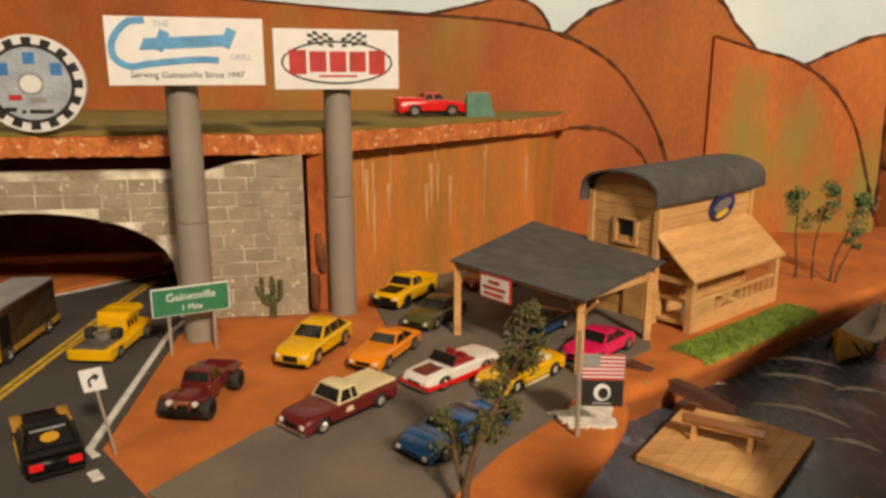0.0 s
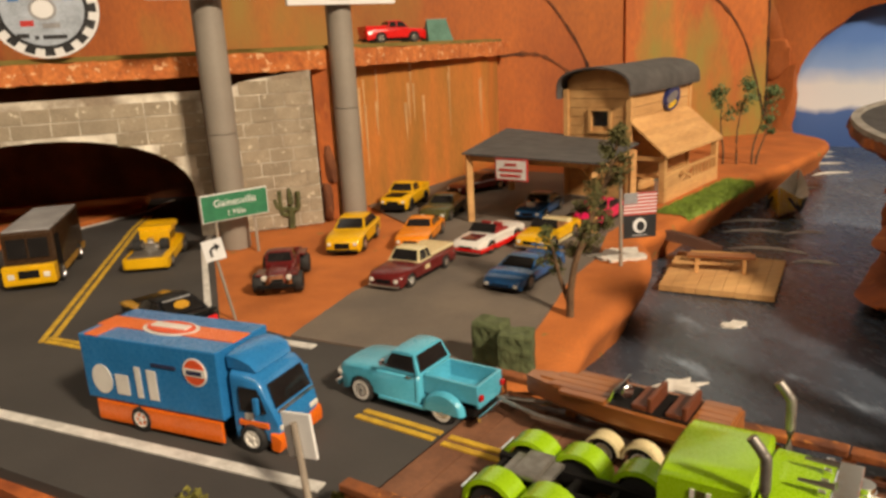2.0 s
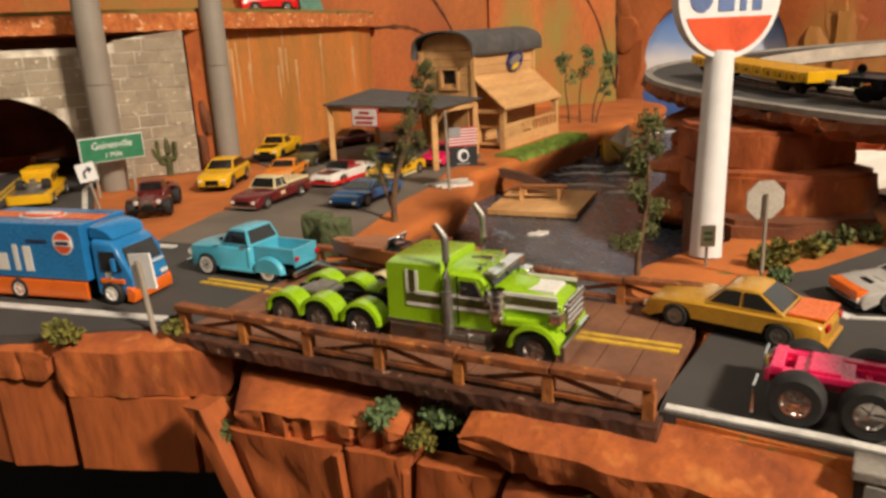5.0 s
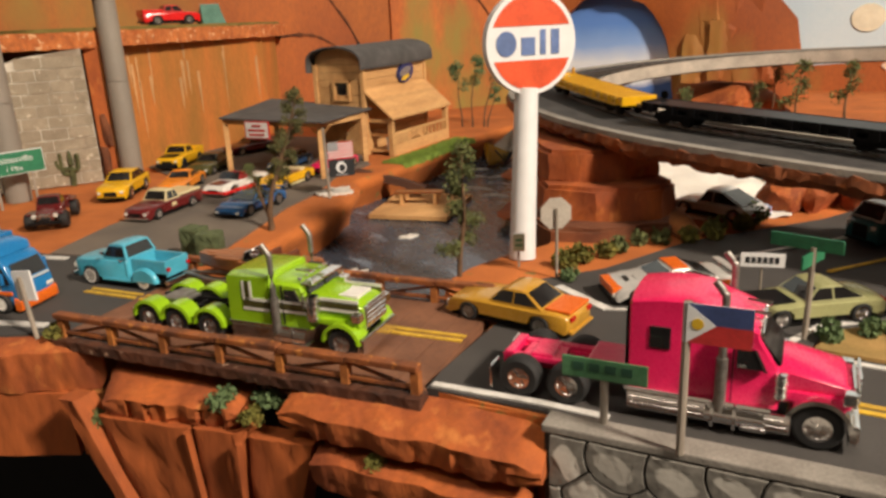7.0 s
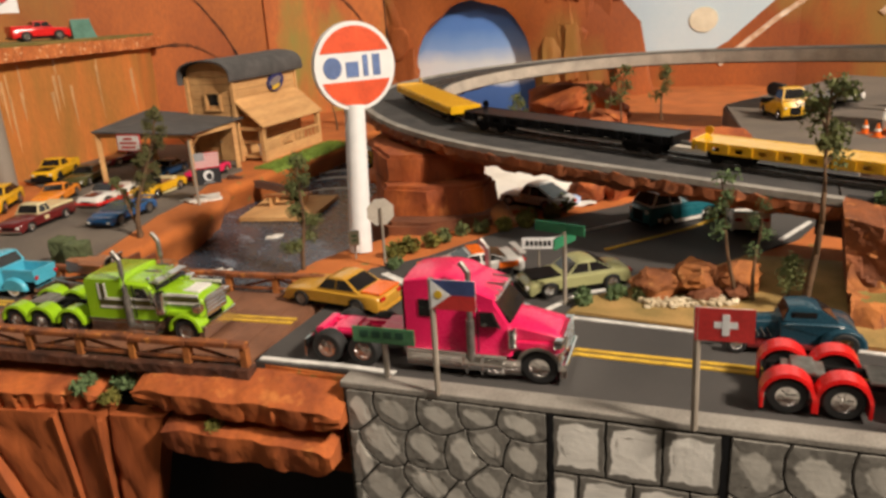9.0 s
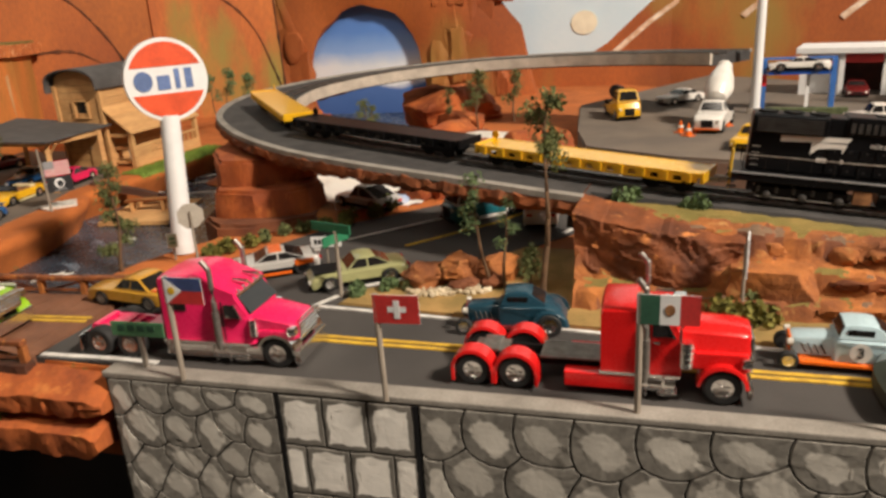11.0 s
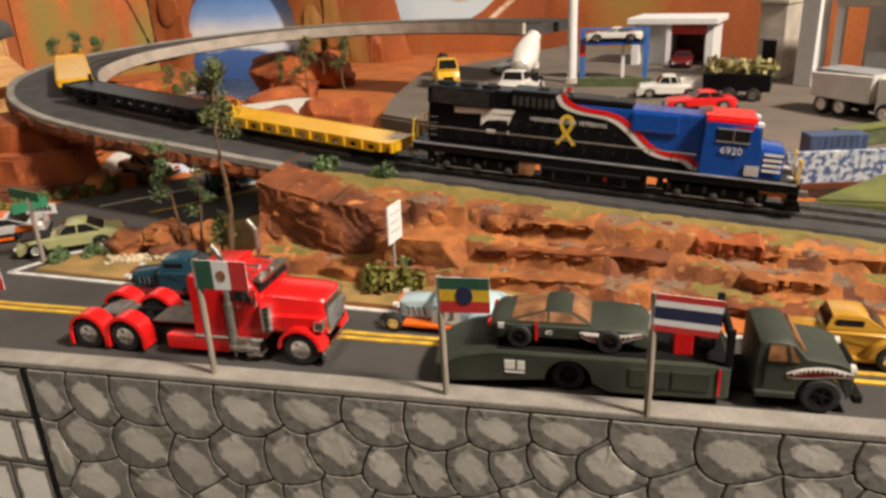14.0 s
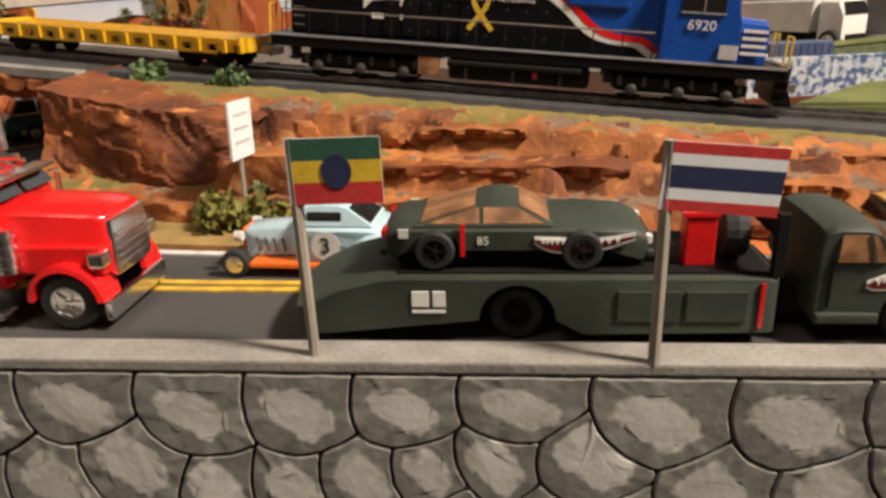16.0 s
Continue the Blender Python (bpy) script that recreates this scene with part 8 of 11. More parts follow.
def billboards():
    s = billboard("billboard", "white diner billboard with a blue script logo on a pole", -0.1825, 0.5685, 21, 0.204, 0.2525, 0.110, (-0.196, 0.586), 0.0125, 0.098)
    y = 0.0
    # script logo as plain blue strokes
    big = smooth_line([Vector(p) for p in ((-0.028, 0.2500), (-0.040, 0.2480), (-0.050, 0.236), (-0.050, 0.224), (-0.040, 0.2175), (-0.026, 0.2195), (0.005, 0.2225), (0.022, 0.2222))], 6)
    printed("logo_stroke", band([(p.x, p.y) for p in big], 0.0048), y, M_LTBLUE, s)
    lean = 0.45
    printed("logo_block", [(-0.033, 0.2290), (0.030, 0.2325), (0.034, 0.2410), (-0.029, 0.2375)], y, M_LTBLUE, s, 0.0003)
    for x0, h in ((-0.0235, 0.0135), (0.0235, 0.0130)):
        z0 = 0.2285 + 0.0035 * (x0 + 0.034) / 0.064
        printed("logo_block", band([(x0 + 0.003, z0), (x0 + 0.003 + lean * h, z0 + h)], 0.0075), y, M_LTBLUE, s, 0.0004)
    words("THE", 0.0062, pose(-0.017, -0.0002, 0.2475, 90, 0, 0), M_SIGNGREYBLUE, s)
    words("GRILL", 0.0062, pose(0.038, -0.0002, 0.2245, 90, 0, 0), M_SIGNGREYBLUE, s)
    words("Serving Gainesville Since 1947", 0.0066, pose(0.0, -0.0002, 0.2115, 90, 0, 0), M_SIGNBLACK, s)
    s = billboard("billboard", "white billboard with a red oval logo and chequered flags", -0.085, 0.642, 21.6, 0.200, 0.248, 0.104, (-0.090, 0.660), 0.0120, 0.108)
    ring = disc(0, 0.2215, 0.0465, 0.0175, n=48)
    printed("logo_ring", ring, y, M_SIGNBLACK, s, 0.0002)
    printed("logo_field", disc(0, 0.2215, 0.0447, 0.0158, n=48), y, M_SIGNWHITE, s, 0.00035)
    for k in range(5):
        x0 = -0.0400 + 0.0165 * k
        printed("logo_bar", rect(x0, 0.2140 - 0.002 * (k in (0, 4)), x0 + 0.0140, 0.2305 + 0.001 * (k in (0, 4))), y, M_SIGNRED, s, 0.0005)
    printed("caption_bar", rect(-0.016, 0.2098, 0.016, 0.2116), y, M_SIGNRED, s, 0.0005)
    for sx in (-1, 1):
        for i in range(5):
            for j in range(4):
                if (i + j) % 2 == 0:
                    x0, z0 = sx * (0.0035 + 0.0042 * i), 0.2335 + 0.0026 * j + 0.0006 * i
                    printed("chequer", [(x0, z0), (x0 + sx * 0.0042, z0 + 0.0008), (x0 + sx * 0.0042, z0 + 0.0034), (x0, z0 + 0.0026)], y, M_SIGNBLACK, s, 0.0005)
    # round gear sign
    g = thing("gear_sign", pose(-0.327, 0.606, 0.166, 0, 0, 9), "round white and black gear-edged sign standing on the ledge", "sign")
    part("board", plate(disc(0, 0.0385, 0.042, 0.0385, n=40), 0.004), M_SIGNWHITE, g)
    printed("rim", disc(0, 0.0385, 0.0340, 0.0312, n=40), y, M_SIGNBLACK, g, 0.0003)
    for k in range(16):
        a = 2 * math.pi * k / 16
        pts = [(0.0345 * math.cos(a + d) * k2, 0.0385 + 0.0316 * math.sin(a + d) * k2) for d, k2 in ((-0.10, 0.95), (-0.10, 1.16), (0.10, 1.16), (0.10, 0.95))]
        printed("tooth", pts, y, M_SIGNBLACK, g, 0.0003)
    printed("face", disc(0, 0.0385, 0.0310, 0.0285, n=40), y, M_SIGNGREYBLUE, g, 0.0005)
    printed("hub", disc(0, 0.0385, 0.0105, 0.0090), y, M_SIGNGREY, g, 0.0007)
    printed("hub_cap", disc(0, 0.0385, 0.0082, 0.0070), y, M_SIGNWHITE, g, 0.0009)
    for x0, z0, w_, h_, mm in ((-0.024, 0.045, 0.008, 0.010, M_SIGNBLUE), (-0.004, 0.054, 0.009, 0.009, M_SIGNBLUE), (0.016, 0.045, 0.009, 0.010, M_SIGNBLUE), (-0.018, 0.0255, 0.010, 0.0045, M_SIGNRED), (-0.002, 0.0235, 0.013, 0.0042, M_SIGNGREY), (-0.022, 0.0165, 0.009, 0.0035, M_SIGNBLACK), (-0.009, 0.0150, 0.003, 0.0030, M_SIGNBLACK), (-0.003, 0.0150, 0.018, 0.0032, M_SIGNBLACK)):
        printed("letter_block", rect(x0, z0, x0 + w_, z0 + h_), y, mm, g, 0.0007)


M_SIGNGREYBLUE = mat("printed_grey_blue", (0.42, 0.48, 0.56), rough=0.6)
billboards()


def oil_sign():
    s = thing("petrol_sign", pose(0.190, 0.188, 0, 0, 0, 3), "round orange and white petrol sign on a tall white pole", "sign")
    part("pole", sweep3([Vector((-0.012, -0.006, -0.001)), Vector((-0.002, 0.004, 0.112))], [(0.0085 * math.cos(k * math.pi / 10), 0.0085 * math.sin(k * math.pi / 10)) for k in range(20)], [1.05, 0.9]), M_SIGNWHITE, s, smooth=40)
    part("board", plate(disc(0, 0.1405, 0.0325, 0.0325, n=48), 0.006), M_SIGNWHITE, s)
    a = math.asin(0.36)
    up = [(0.0295 * math.cos(t), 0.1405 + 0.0295 * math.sin(t)) for t in [a + (math.pi - 2 * a) * k / 20 for k in range(21)]]
    lo = [(x, 0.281 - z) for x, z in up]
    printed("upper_half", up, 0.0, M_SIGNORANGE, s, 0.0004)
    printed("lower_half", lo, 0.0, M_SIGNORANGE, s, 0.0004)
    for pts in (disc(-0.0185, 0.1405, 0.0072, 0.0078), rect(-0.0078, 0.1330, 0.0022, 0.1440), rect(0.0060, 0.1330, 0.0100, 0.1485), rect(0.0140, 0.1330, 0.0200, 0.1485)):
        printed("letter_block", pts, 0.0, M_SIGNBLUEINK, s, 0.0005)


M_SIGNBLUEINK = mat("printed_steel_blue", (0.13, 0.20, 0.42), rough=0.6)
oil_sign()


def post(parent, h, r=0.0011, m=None, y=0.0012, x=0.0):
    return part("post", rod((x, y, -0.002), (x, y, h), r, n=8), m or M_STICK, parent)


def road_signs():
    s = thing("place_sign", pose(-0.1885, 0.5535, -0.0018, 0, 0, 31), "green road sign on two posts reading Gainesville", "road sign", "road signs")
    part("board", box(-0.029, -0.001, 0.033, 0.029, 0.001, 0.0555, 0.0003), M_SIGNWHITE, s)
    printed("face", rect(-0.0282, 0.0338, 0.0282, 0.0547), -0.001, M_SIGNGREEN, s, 0.0003)
    for x in (-0.017, 0.017):
        post(s, 0.053, 0.0013, x=x, y=0.0024)
    words("Gainesville", 0.0086, pose(0, -0.00145, 0.0476, 90, 0, 0), M_SIGNWHITE, s)
    words("1 Mile", 0.0066, pose(0, -0.00145, 0.0388, 90, 0, 0), M_SIGNWHITE, s)
    s = thing("turn_sign", pose(-0.1735, 0.3925, 0, 0, -9, 12), "small white turn sign with a black arrow on a bent post", "road sign", "road signs")
    part("board", box(-0.0062, -0.0006, 0.040, 0.0062, 0.0006, 0.053), M_SIGNWHITE, s)
    printed("arrow", band([(-0.002, 0.0425), (-0.002, 0.0465), (0.0, 0.0482), (0.0015, 0.0482)], 0.0016), -0.0006, M_SIGNBLACK, s)
    printed("arrow_head", [(0.0012, 0.0508), (0.0012, 0.0456), (0.0042, 0.0482)], -0.0006, M_SIGNBLACK, s, 0.0003)
    post(s, 0.050, 0.0009)
    s = thing("road_sign", pose(-0.1195, 0.1785, 0, 0, -6, -38), "back of a small pale road sign on a leaning post", "road sign", "road signs")
    part("board", box(-0.0065, -0.0006, 0.020, 0.0065, 0.0006, 0.037), M_SIGNWHITE, s)
    post(s, 0.034, 0.0013, y=-0.0019)
    s = thing("stop_sign", pose(0.180, 0.136, 0, 0, 0, -10), "back of a grey octagonal stop sign on a thin post", "road sign", "road signs")
    oct_ = [(0.0105 * math.cos(math.pi / 8 + k * math.pi / 4), 0.0405 + 0.0105 * math.sin(math.pi / 8 + k * math.pi / 4)) for k in range(8)]
    part("board", plate(oct_, 0.0012), M_CONCRETE, s)
    post(s, 0.044, 0.0010, M_STICK, -0.0012)
    s = thing("guide_sign", pose(0.168, 0.165, 0, 0, 0, -20), "small green and white guide sign at the sign pole", "road sign", "road signs")
    part("board", box(-0.004, -0.0006, 0.010, 0.004, 0.0006, 0.022), M_SIGNWHITE, s)
    printed("face", rect(-0.0036, 0.0104, 0.0036, 0.0216), -0.0006, M_GUIDE, s)
    printed("text_bar", rect(-0.0022, 0.0135, 0.0022, 0.0150), -0.00085, M_SIGNGREEN, s, 0.0002)
    printed("text_bar", rect(-0.0022, 0.0170, 0.0022, 0.0185), -0.00085, M_SIGNGREEN, s, 0.0002)
    post(s, 0.018, 0.0008)
    s = thing("street_sign", pose(0.244, 0.000, 0, 0, 0, -48), "crossed green street name signs on a grey post", "road sign", "road signs")
    post(s, 0.047, 0.0014, y=0)
    part("blade", box(-0.020, -0.0005, 0.0455, 0.013, 0.0005, 0.0520), M_SIGNGREEN, s).matrix_local = pose(0, 0, 0, 0, 0, -15)
    part("blade", box(-0.012, -0.0005, 0.0385, 0.012, 0.0005, 0.0450), M_SIGNGREEN, s).matrix_local = pose(0, 0, 0, 0, 0, 70)
    s = thing("name_sign", pose(0.252, 0.040, 0, 0, 0, -35), "small white name board on a thin wire post", "road sign", "road signs")
    part("board", box(-0.011, -0.0005, 0.024, 0.011, 0.0005, 0.0315), M_SIGNWHITE, s)
    for k in range(6):
        printed("letter_bar", rect(-0.0085 + 0.0029 * k, 0.0262, -0.0065 + 0.0029 * k, 0.0295), -0.0005, M_SIGNBLACK, s)
    post(s, 0.026, 0.0006)
    s = thing("road_sign", pose(0.4175, -0.187, -0.012, 0, 2, 36), "square white road sign with faint text on a grey post", "road sign", "road signs")
    part("board", box(-0.0095, -0.0005, 0.040, 0.0095, 0.0005, 0.063), M_SIGNWHITE, s)
    for k in range(3):
        printed("text_bar", rect(-0.006, 0.0462 + 0.0055 * k, 0.006, 0.0474 + 0.0055 * k), -0.0005, M_SIGNPALE, s)
    post(s, 0.058, 0.0010)
    s = thing("banner", pose(0.1105, -0.0335, 0.0035, 0, 0, -45), "green banner board on a short grey post on the wall", "sign")
    part("board", box(-0.0165, -0.0005, 0.0185, 0.0165, 0.0005, 0.0270, 0.0003), mat("faded_sign_green", (0.10, 0.24, 0.12), (0.06, 0.18, 0.08), 0.5, scale=120), s)
    for k in range(4):
        printed("text_bar", rect(-0.012 + 0.0062 * k, 0.0218, -0.0078 + 0.0062 * k, 0.0252), -0.0005, M_FLAGGREEN, s)
    post(s, 0.020, 0.0016, M_GREYPOLE)


road_signs()


def flag(name, label, x, y, turn, z0, z1, w, lean=0.0, foot=0.0035, r=0.0015):
    """A small paper flag folded round a stick; local x along the flag."""
    f = thing(name, pose(x, y, foot, 0, lean, turn), label, "flag", "flags on the wall")
    part("stick", rod((0, 0.0012, -0.001), (0, 0.0012, z1 - foot), r, n=8), M_STICK, f)
    part("paper", plate(rect(-0.0012, z0 - foot, w, z1 - foot), 0.0004), M_SIGNWHITE, f)
    return f, z0 - foot, z1 - foot, w


def flags():
    f, a, b, w = flag("flag", "flag with a blue and red band and a white triangle", 0.1245, -0.0625, -45, 0.0475, 0.0620, 0.0212)
    m = (a + b) / 2
    printed("field_blue", rect(0, m, w, b), 0, M_FLAGBLUE, f)
    printed("field_red", rect(0, a, w, m), 0, M_SIGNRED, f)
    printed("field_white", [(0, a), (0.0095, m), (0, b)], 0, M_SIGNWHITE, f, 0.0004)
    printed("sun", disc(0.0036, m, 0.002, 0.002), 0, M_SIGNYELLOW, f, 0.0006)
    f, a, b, w = flag("flag", "red flag with a white cross on a stick", 0.203, -0.1485, -45, 0.0450, 0.0592, 0.0215, -1)
    printed("field_red", rect(-0.001, a, w, b), 0, M_SIGNRED, f)
    m = (a + b) / 2
    printed("cross", rect(0.0062, m - 0.0014, 0.0152, m + 0.0014), 0, M_SIGNWHITE, f, 0.0004)
    printed("cross", rect(0.0093, m - 0.0045, 0.0121, m + 0.0045), 0, M_SIGNWHITE, f, 0.0005)
    f, a, b, w = flag("flag", "green white and red flag with a brown emblem", 0.2915, -0.2285, -45, 0.0480, 0.0620, 0.0250)
    for k, mm in enumerate((M_FLAGGREEN, M_SIGNWHITE, M_SIGNRED)):
        printed("field", rect(w * k / 3, a, w * (k + 1) / 3, b), 0, mm, f)
    printed("emblem", disc(w / 2, (a + b) / 2, 0.0022, 0.0026), 0, M_TAN, f, 0.0005)
    f, a, b, w = flag("flag", "green yellow and red striped flag with a blue disc", 0.3700, -0.3115, -45, 0.0440, 0.0600, 0.0215, -1)
    for k, mm in enumerate((M_SIGNRED, M_SIGNYELLOW, M_FLAGGREEN)):
        printed("field", rect(0, a + (b - a) * k / 3, w, a + (b - a) * (k + 1) / 3), 0, mm, f)
    printed("emblem", disc(w / 2, (a + b) / 2, 0.0036, 0.0042), 0, M_NAVYINK, f, 0.0005)
    f, a, b, w = flag("flag", "red white and dark blue striped flag on a stick", 0.4280, -0.3755, -45, 0.0430, 0.0590, 0.0255)
    h = (b - a) / 6
    for z0, z1, mm in ((a, a + h, M_SIGNRED), (a + h, a + 2 * h, M_SIGNWHITE), (a + 2 * h, a + 4 * h, M_NAVYINK), (a + 4 * h, a + 5 * h, M_SIGNWHITE), (a + 5 * h, b, M_SIGNRED)):
        printed("field", rect(0, z0, w, z1), 0, mm, f)
    for ch in f.children:
        if not ch.name.startswith("stick"):
            ch.matrix_local = pose(0, 0, (a + b) / 2, 0, 5, 0) @ pose(0, 0, -(a + b) / 2)
    s = thing("flagpole", pose(0.0945, 0.430, 0), "wooden flagpole with a striped flag above a black flag", "flag")
    part("pole", rod((0, 0, -0.001), (-0.001, 0, 0.066), 0.0015, 0.0012, n=8), M_STICK, s)
    part("paper", plate(rect(0.0015, 0.036, 0.026, 0.052), 0.0004, Matrix.Translation((0, -0.0005, 0))), M_SIGNWHITE, s)
    for k in range(0, 13, 2):
        printed("stripe", rect(0.0015, 0.036 + 0.016 * k / 13, 0.026, 0.036 + 0.016 * (k + 1) / 13), -0.0005, M_SIGNRED, s)
    printed("canton", rect(0.0015, 0.0440, 0.0115, 0.052), -0.0005, M_SIGNGREY, s, 0.0004)
    part("black_flag", plate(rect(0.0015, 0.019, 0.026, 0.0355), 0.0004, Matrix.Translation((0, -0.0005, 0))), M_SIGNBLACK, s)
    printed("emblem", disc(0.0135, 0.0280, 0.0050, 0.0054), -0.0005, M_SIGNWHITE, s)
    printed("emblem_core", disc(0.0142, 0.0274, 0.0030, 0.0036), -0.0005, M_SIGNBLACK, s, 0.0004)
    printed("text_bar", rect(0.008, 0.0204, 0.019, 0.0214), -0.0005, M_SIGNGREY, s)


flags()

# ---------------------------------------------------------------- rocks
def boulder(x, y, z, sx, sy, sz, turn, seed, label, group, m=None, cuts=9, rb=0.2, tilt=0.0, planes=13):
    return tagged(part("rock", rock(x, y, z, sx, sy, sz, turn, seed, cuts, rb, tilt, planes), m or M_ROCK, smooth=30), label, "rock", group)


def bank_point(s, v, z=0.0):
    return Vector((0.40 + 0.645 * s + 0.764 * v, -0.222 - 0.764 * s + 0.645 * v, z))


def track_z(p):
    """Height of the track beside a point, taken between its nearest points."""
    best = None
    for a, b in zip(TRACK, TRACK[1:]):
        d = b.to_2d() - a.to_2d()
        k = min(1.0, max(0.0, (p.to_2d() - a.to_2d()).dot(d) / d.length_squared))
        far = (a.to_2d() + d * k - p.to_2d()).length
        if best is None or far < best[0]:
            best = (far, a.z + (b.z - a.z) * k)
    return best[1]


def strata():
    """Layered red rock and turf between the highway and the railway."""
    rnd = random.Random(5)
    lab, grp = "layered red-orange rock slab beside the highway", "rocks of the bank"
    bm = bmesh.new()
    corner, run, out = Vector((0.370, -0.091)), Vector((0.623, -0.782)), Vector((-0.782, -0.623))
    rows = []
    for i in range(-6, 67):
        u = max(0.0, i / 66)
        top, foot = corner + run * 0.104 * u + out * 0.009 * math.sin(math.pi * u), corner + run * (0.008 + 0.078 * u) + out * 0.013
        back = -out * 0.008 * max(0, -i)
        z1 = 0.0535 - 0.015 * u + 0.002 * noise.noise(Vector((u * 9, 3, 1)))
        row = []
        for j in range(40):
            w = min(1.0, j / 35)
            p = foot.lerp(top, w ** 0.8) + back
            z = -0.004 + (z1 + 0.004) * w
            c, d = u * 0.06 + z * 0.8, u * 0.08 - z * 0.6
            cut = noise.noise(Vector((c * 150, d * 22, 3))) * 0.0016 + noise.noise(Vector((c * 46, d * 30, 8))) * 0.0040 + noise.noise(Vector((c * 420, d * 160, 5))) * 0.0008
            cut += 0.0012 * (((c * 75 + 1.3 * noise.noise(Vector((u * 6, w * 5, 2)))) % 1.0) - 0.5)
            q = p + out * cut - out * 0.010 * max(0, j - 35)
            row.append(bm.verts.new((q.x, q.y, z + 0.0007 * max(0, j - 35) + 0.5 * cut * (j > 33))))
        rows.append(row)
    for a, b in zip(rows, rows[1:]):
        for j in range(39):
            bm.faces.new((a[j], a[j + 1], b[j + 1], b[j]))
    tagged(part("rock", bm, M_BLOCKROCK, smooth=16), "large fractured red-orange rock block under the railway ramp", "rock", grp)
    for x, y, z, sx, sy, sz, turn, seed in ((0.446, -0.185, -0.004, 0.050, 0.034, 0.030, -52, 6), (0.400, -0.160, -0.003, 0.040, 0.018, 0.012, -50, 4)):
        tagged(part("rock", rock(x, y, z, sx, sy, sz, turn, seed, 17, 0.13, 0, 4), M_BANK, smooth=14), "broken red-orange rock beside the large block", "rock", grp)
    # terraced bank: turf on the flats, crumbled rock on the risers
    steps = ((0.026, -0.006), (0.032, 0.0), (0.036, 0.26), (0.050, 0.32), (0.0535, 0.56), (0.066, 0.62), (0.070, 0.90), (0.086, 0.97), (0.100, 1.0))

    def riser(v):
        for (va, za), (vb, zb) in zip(steps, steps[1:]):
            if v <= vb:
                return za + (zb - za) * max(0.0, (v - va) / (vb - va))
        return 1.0
    bm = bmesh.new()
    rows = []
    for k in range(188):
        s = -0.115 + 0.0038 * k
        zt = track_z(bank_point(s, 0.118)) - 0.006
        row = []
        for j in range(52):
            v = 0.024 + 0.076 * j / 51
            w = v + noise.noise(Vector((s * 16, v * 14, 1))) * 0.008 + noise.noise(Vector((s * 70, v * 60, 2))) * 0.005 if v < 0.093 else v
            p = bank_point(s, v)
            rough = noise.noise(Vector((s * 150, v * 150, 5))) * 0.0018 + noise.noise(Vector((s * 420, v * 420, 8))) * 0.0012
            row.append(bm.verts.new((p.x + rough, p.y - rough, -0.003 + riser(w) * (zt + 0.003) + rough * (0.4 if v > 0.088 else 1.2))))
        rows.append(row)
    for a, b in zip(rows, rows[1:]):
        for j in range(51):
            bm.faces.new((a[j], a[j + 1], b[j + 1], b[j]))
    bank = structure("ground", bm, M_BANK, "terraced red rock bank with olive turf below the railway", 24)
    bank.data.materials.append(M_OLIVE)
    bank.data.materials.append(M_ROCKDARK)
    bank.data.materials.append(M_ROCKGREY)
    for f in bank.data.polygons:
        c = f.center
        v = (c.x - 0.40) * 0.764 + (c.y + 0.222) * 0.645
        patch = noise.noise(Vector((c.x * 45, c.y * 45, 2)))
        if v > 0.083 - 0.004 * patch:
            f.material_index = 1
        elif f.normal.z > 0.8:
            f.material_index = 1 if patch > 0.12 else (3 if patch < -0.18 else 0)
        elif patch < -0.25:
            f.material_index = 2
    for row, (front, share, s0) in enumerate(((0.0300, 0.27, 0.018), (0.0475, 0.57, 0.03), (0.0640, 0.88, 0.045))):
        s, k = s0, 0
        while s < 0.56:
            ln = rnd.uniform(0.04, 0.13)
            zt = track_z(bank_point(s + ln / 2, 0.118))
            z = -0.003 + share * (zt - 0.003) + rnd.uniform(-0.001, 0.0015)
            f = front + rnd.uniform(-0.002, 0.007)
            tip = rnd.uniform(-0.003, 0.003)
            pts = [tuple(bank_point(s + o, v).to_2d()) for o, v in ((0, f + 0.016), (ln, f + 0.016 + tip), (rnd.uniform(0.0, 0.008), f), (ln - rnd.uniform(0, 0.008), f + tip))]
            tagged(part("rock", slab(*pts, z + 0.0012, z, z - rnd.uniform(0.004, 0.011), 400 + 20 * row + k, 40, 0.0034), (M_BANK, M_BLOCKROCK, M_BANK, M_ROCK)[(k + row) % 4], smooth=26), lab, "rock", grp)
            s += ln + rnd.choice((-0.006, 0.008, 0.03, 0.05))
            k += 1
    for k in range(44):
        s = 0.0 + 0.0125 * k
        zt = track_z(bank_point(s, 0.118))
        p = bank_point(s, 0.073 + rnd.uniform(-0.003, 0.003))
        boulder(p.x, p.y, zt - 0.024, rnd.uniform(0.008, 0.020), rnd.uniform(0.007, 0.012), rnd.uniform(0.006, 0.013), -50 + rnd.uniform(-25, 25), 700 + k, "crumbled orange rock lump on the bank", grp, M_BANK, cuts=5, rb=0.4)
    for k, (x, y, sx, sy, sz, turn) in enumerate(((0.300, -0.018, 0.036, 0.030, 0.017, 10), (0.322, -0.030, 0.036, 0.030, 0.021, 50), (0.345, -0.040, 0.032, 0.030, 0.019, 20), (0.316, -0.044, 0.022, 0.018, 0.012, 0), (0.334, -0.052, 0.020, 0.016, 0.011, 35))):
        boulder(x, y, -0.002, sx, sy, sz, turn, 31 + k, "rounded brown rock on the roadside island", "rocks of the island", M_ROCKDARK if k > 2 else M_BANK, rb=0.45, planes=34)
    bits = []
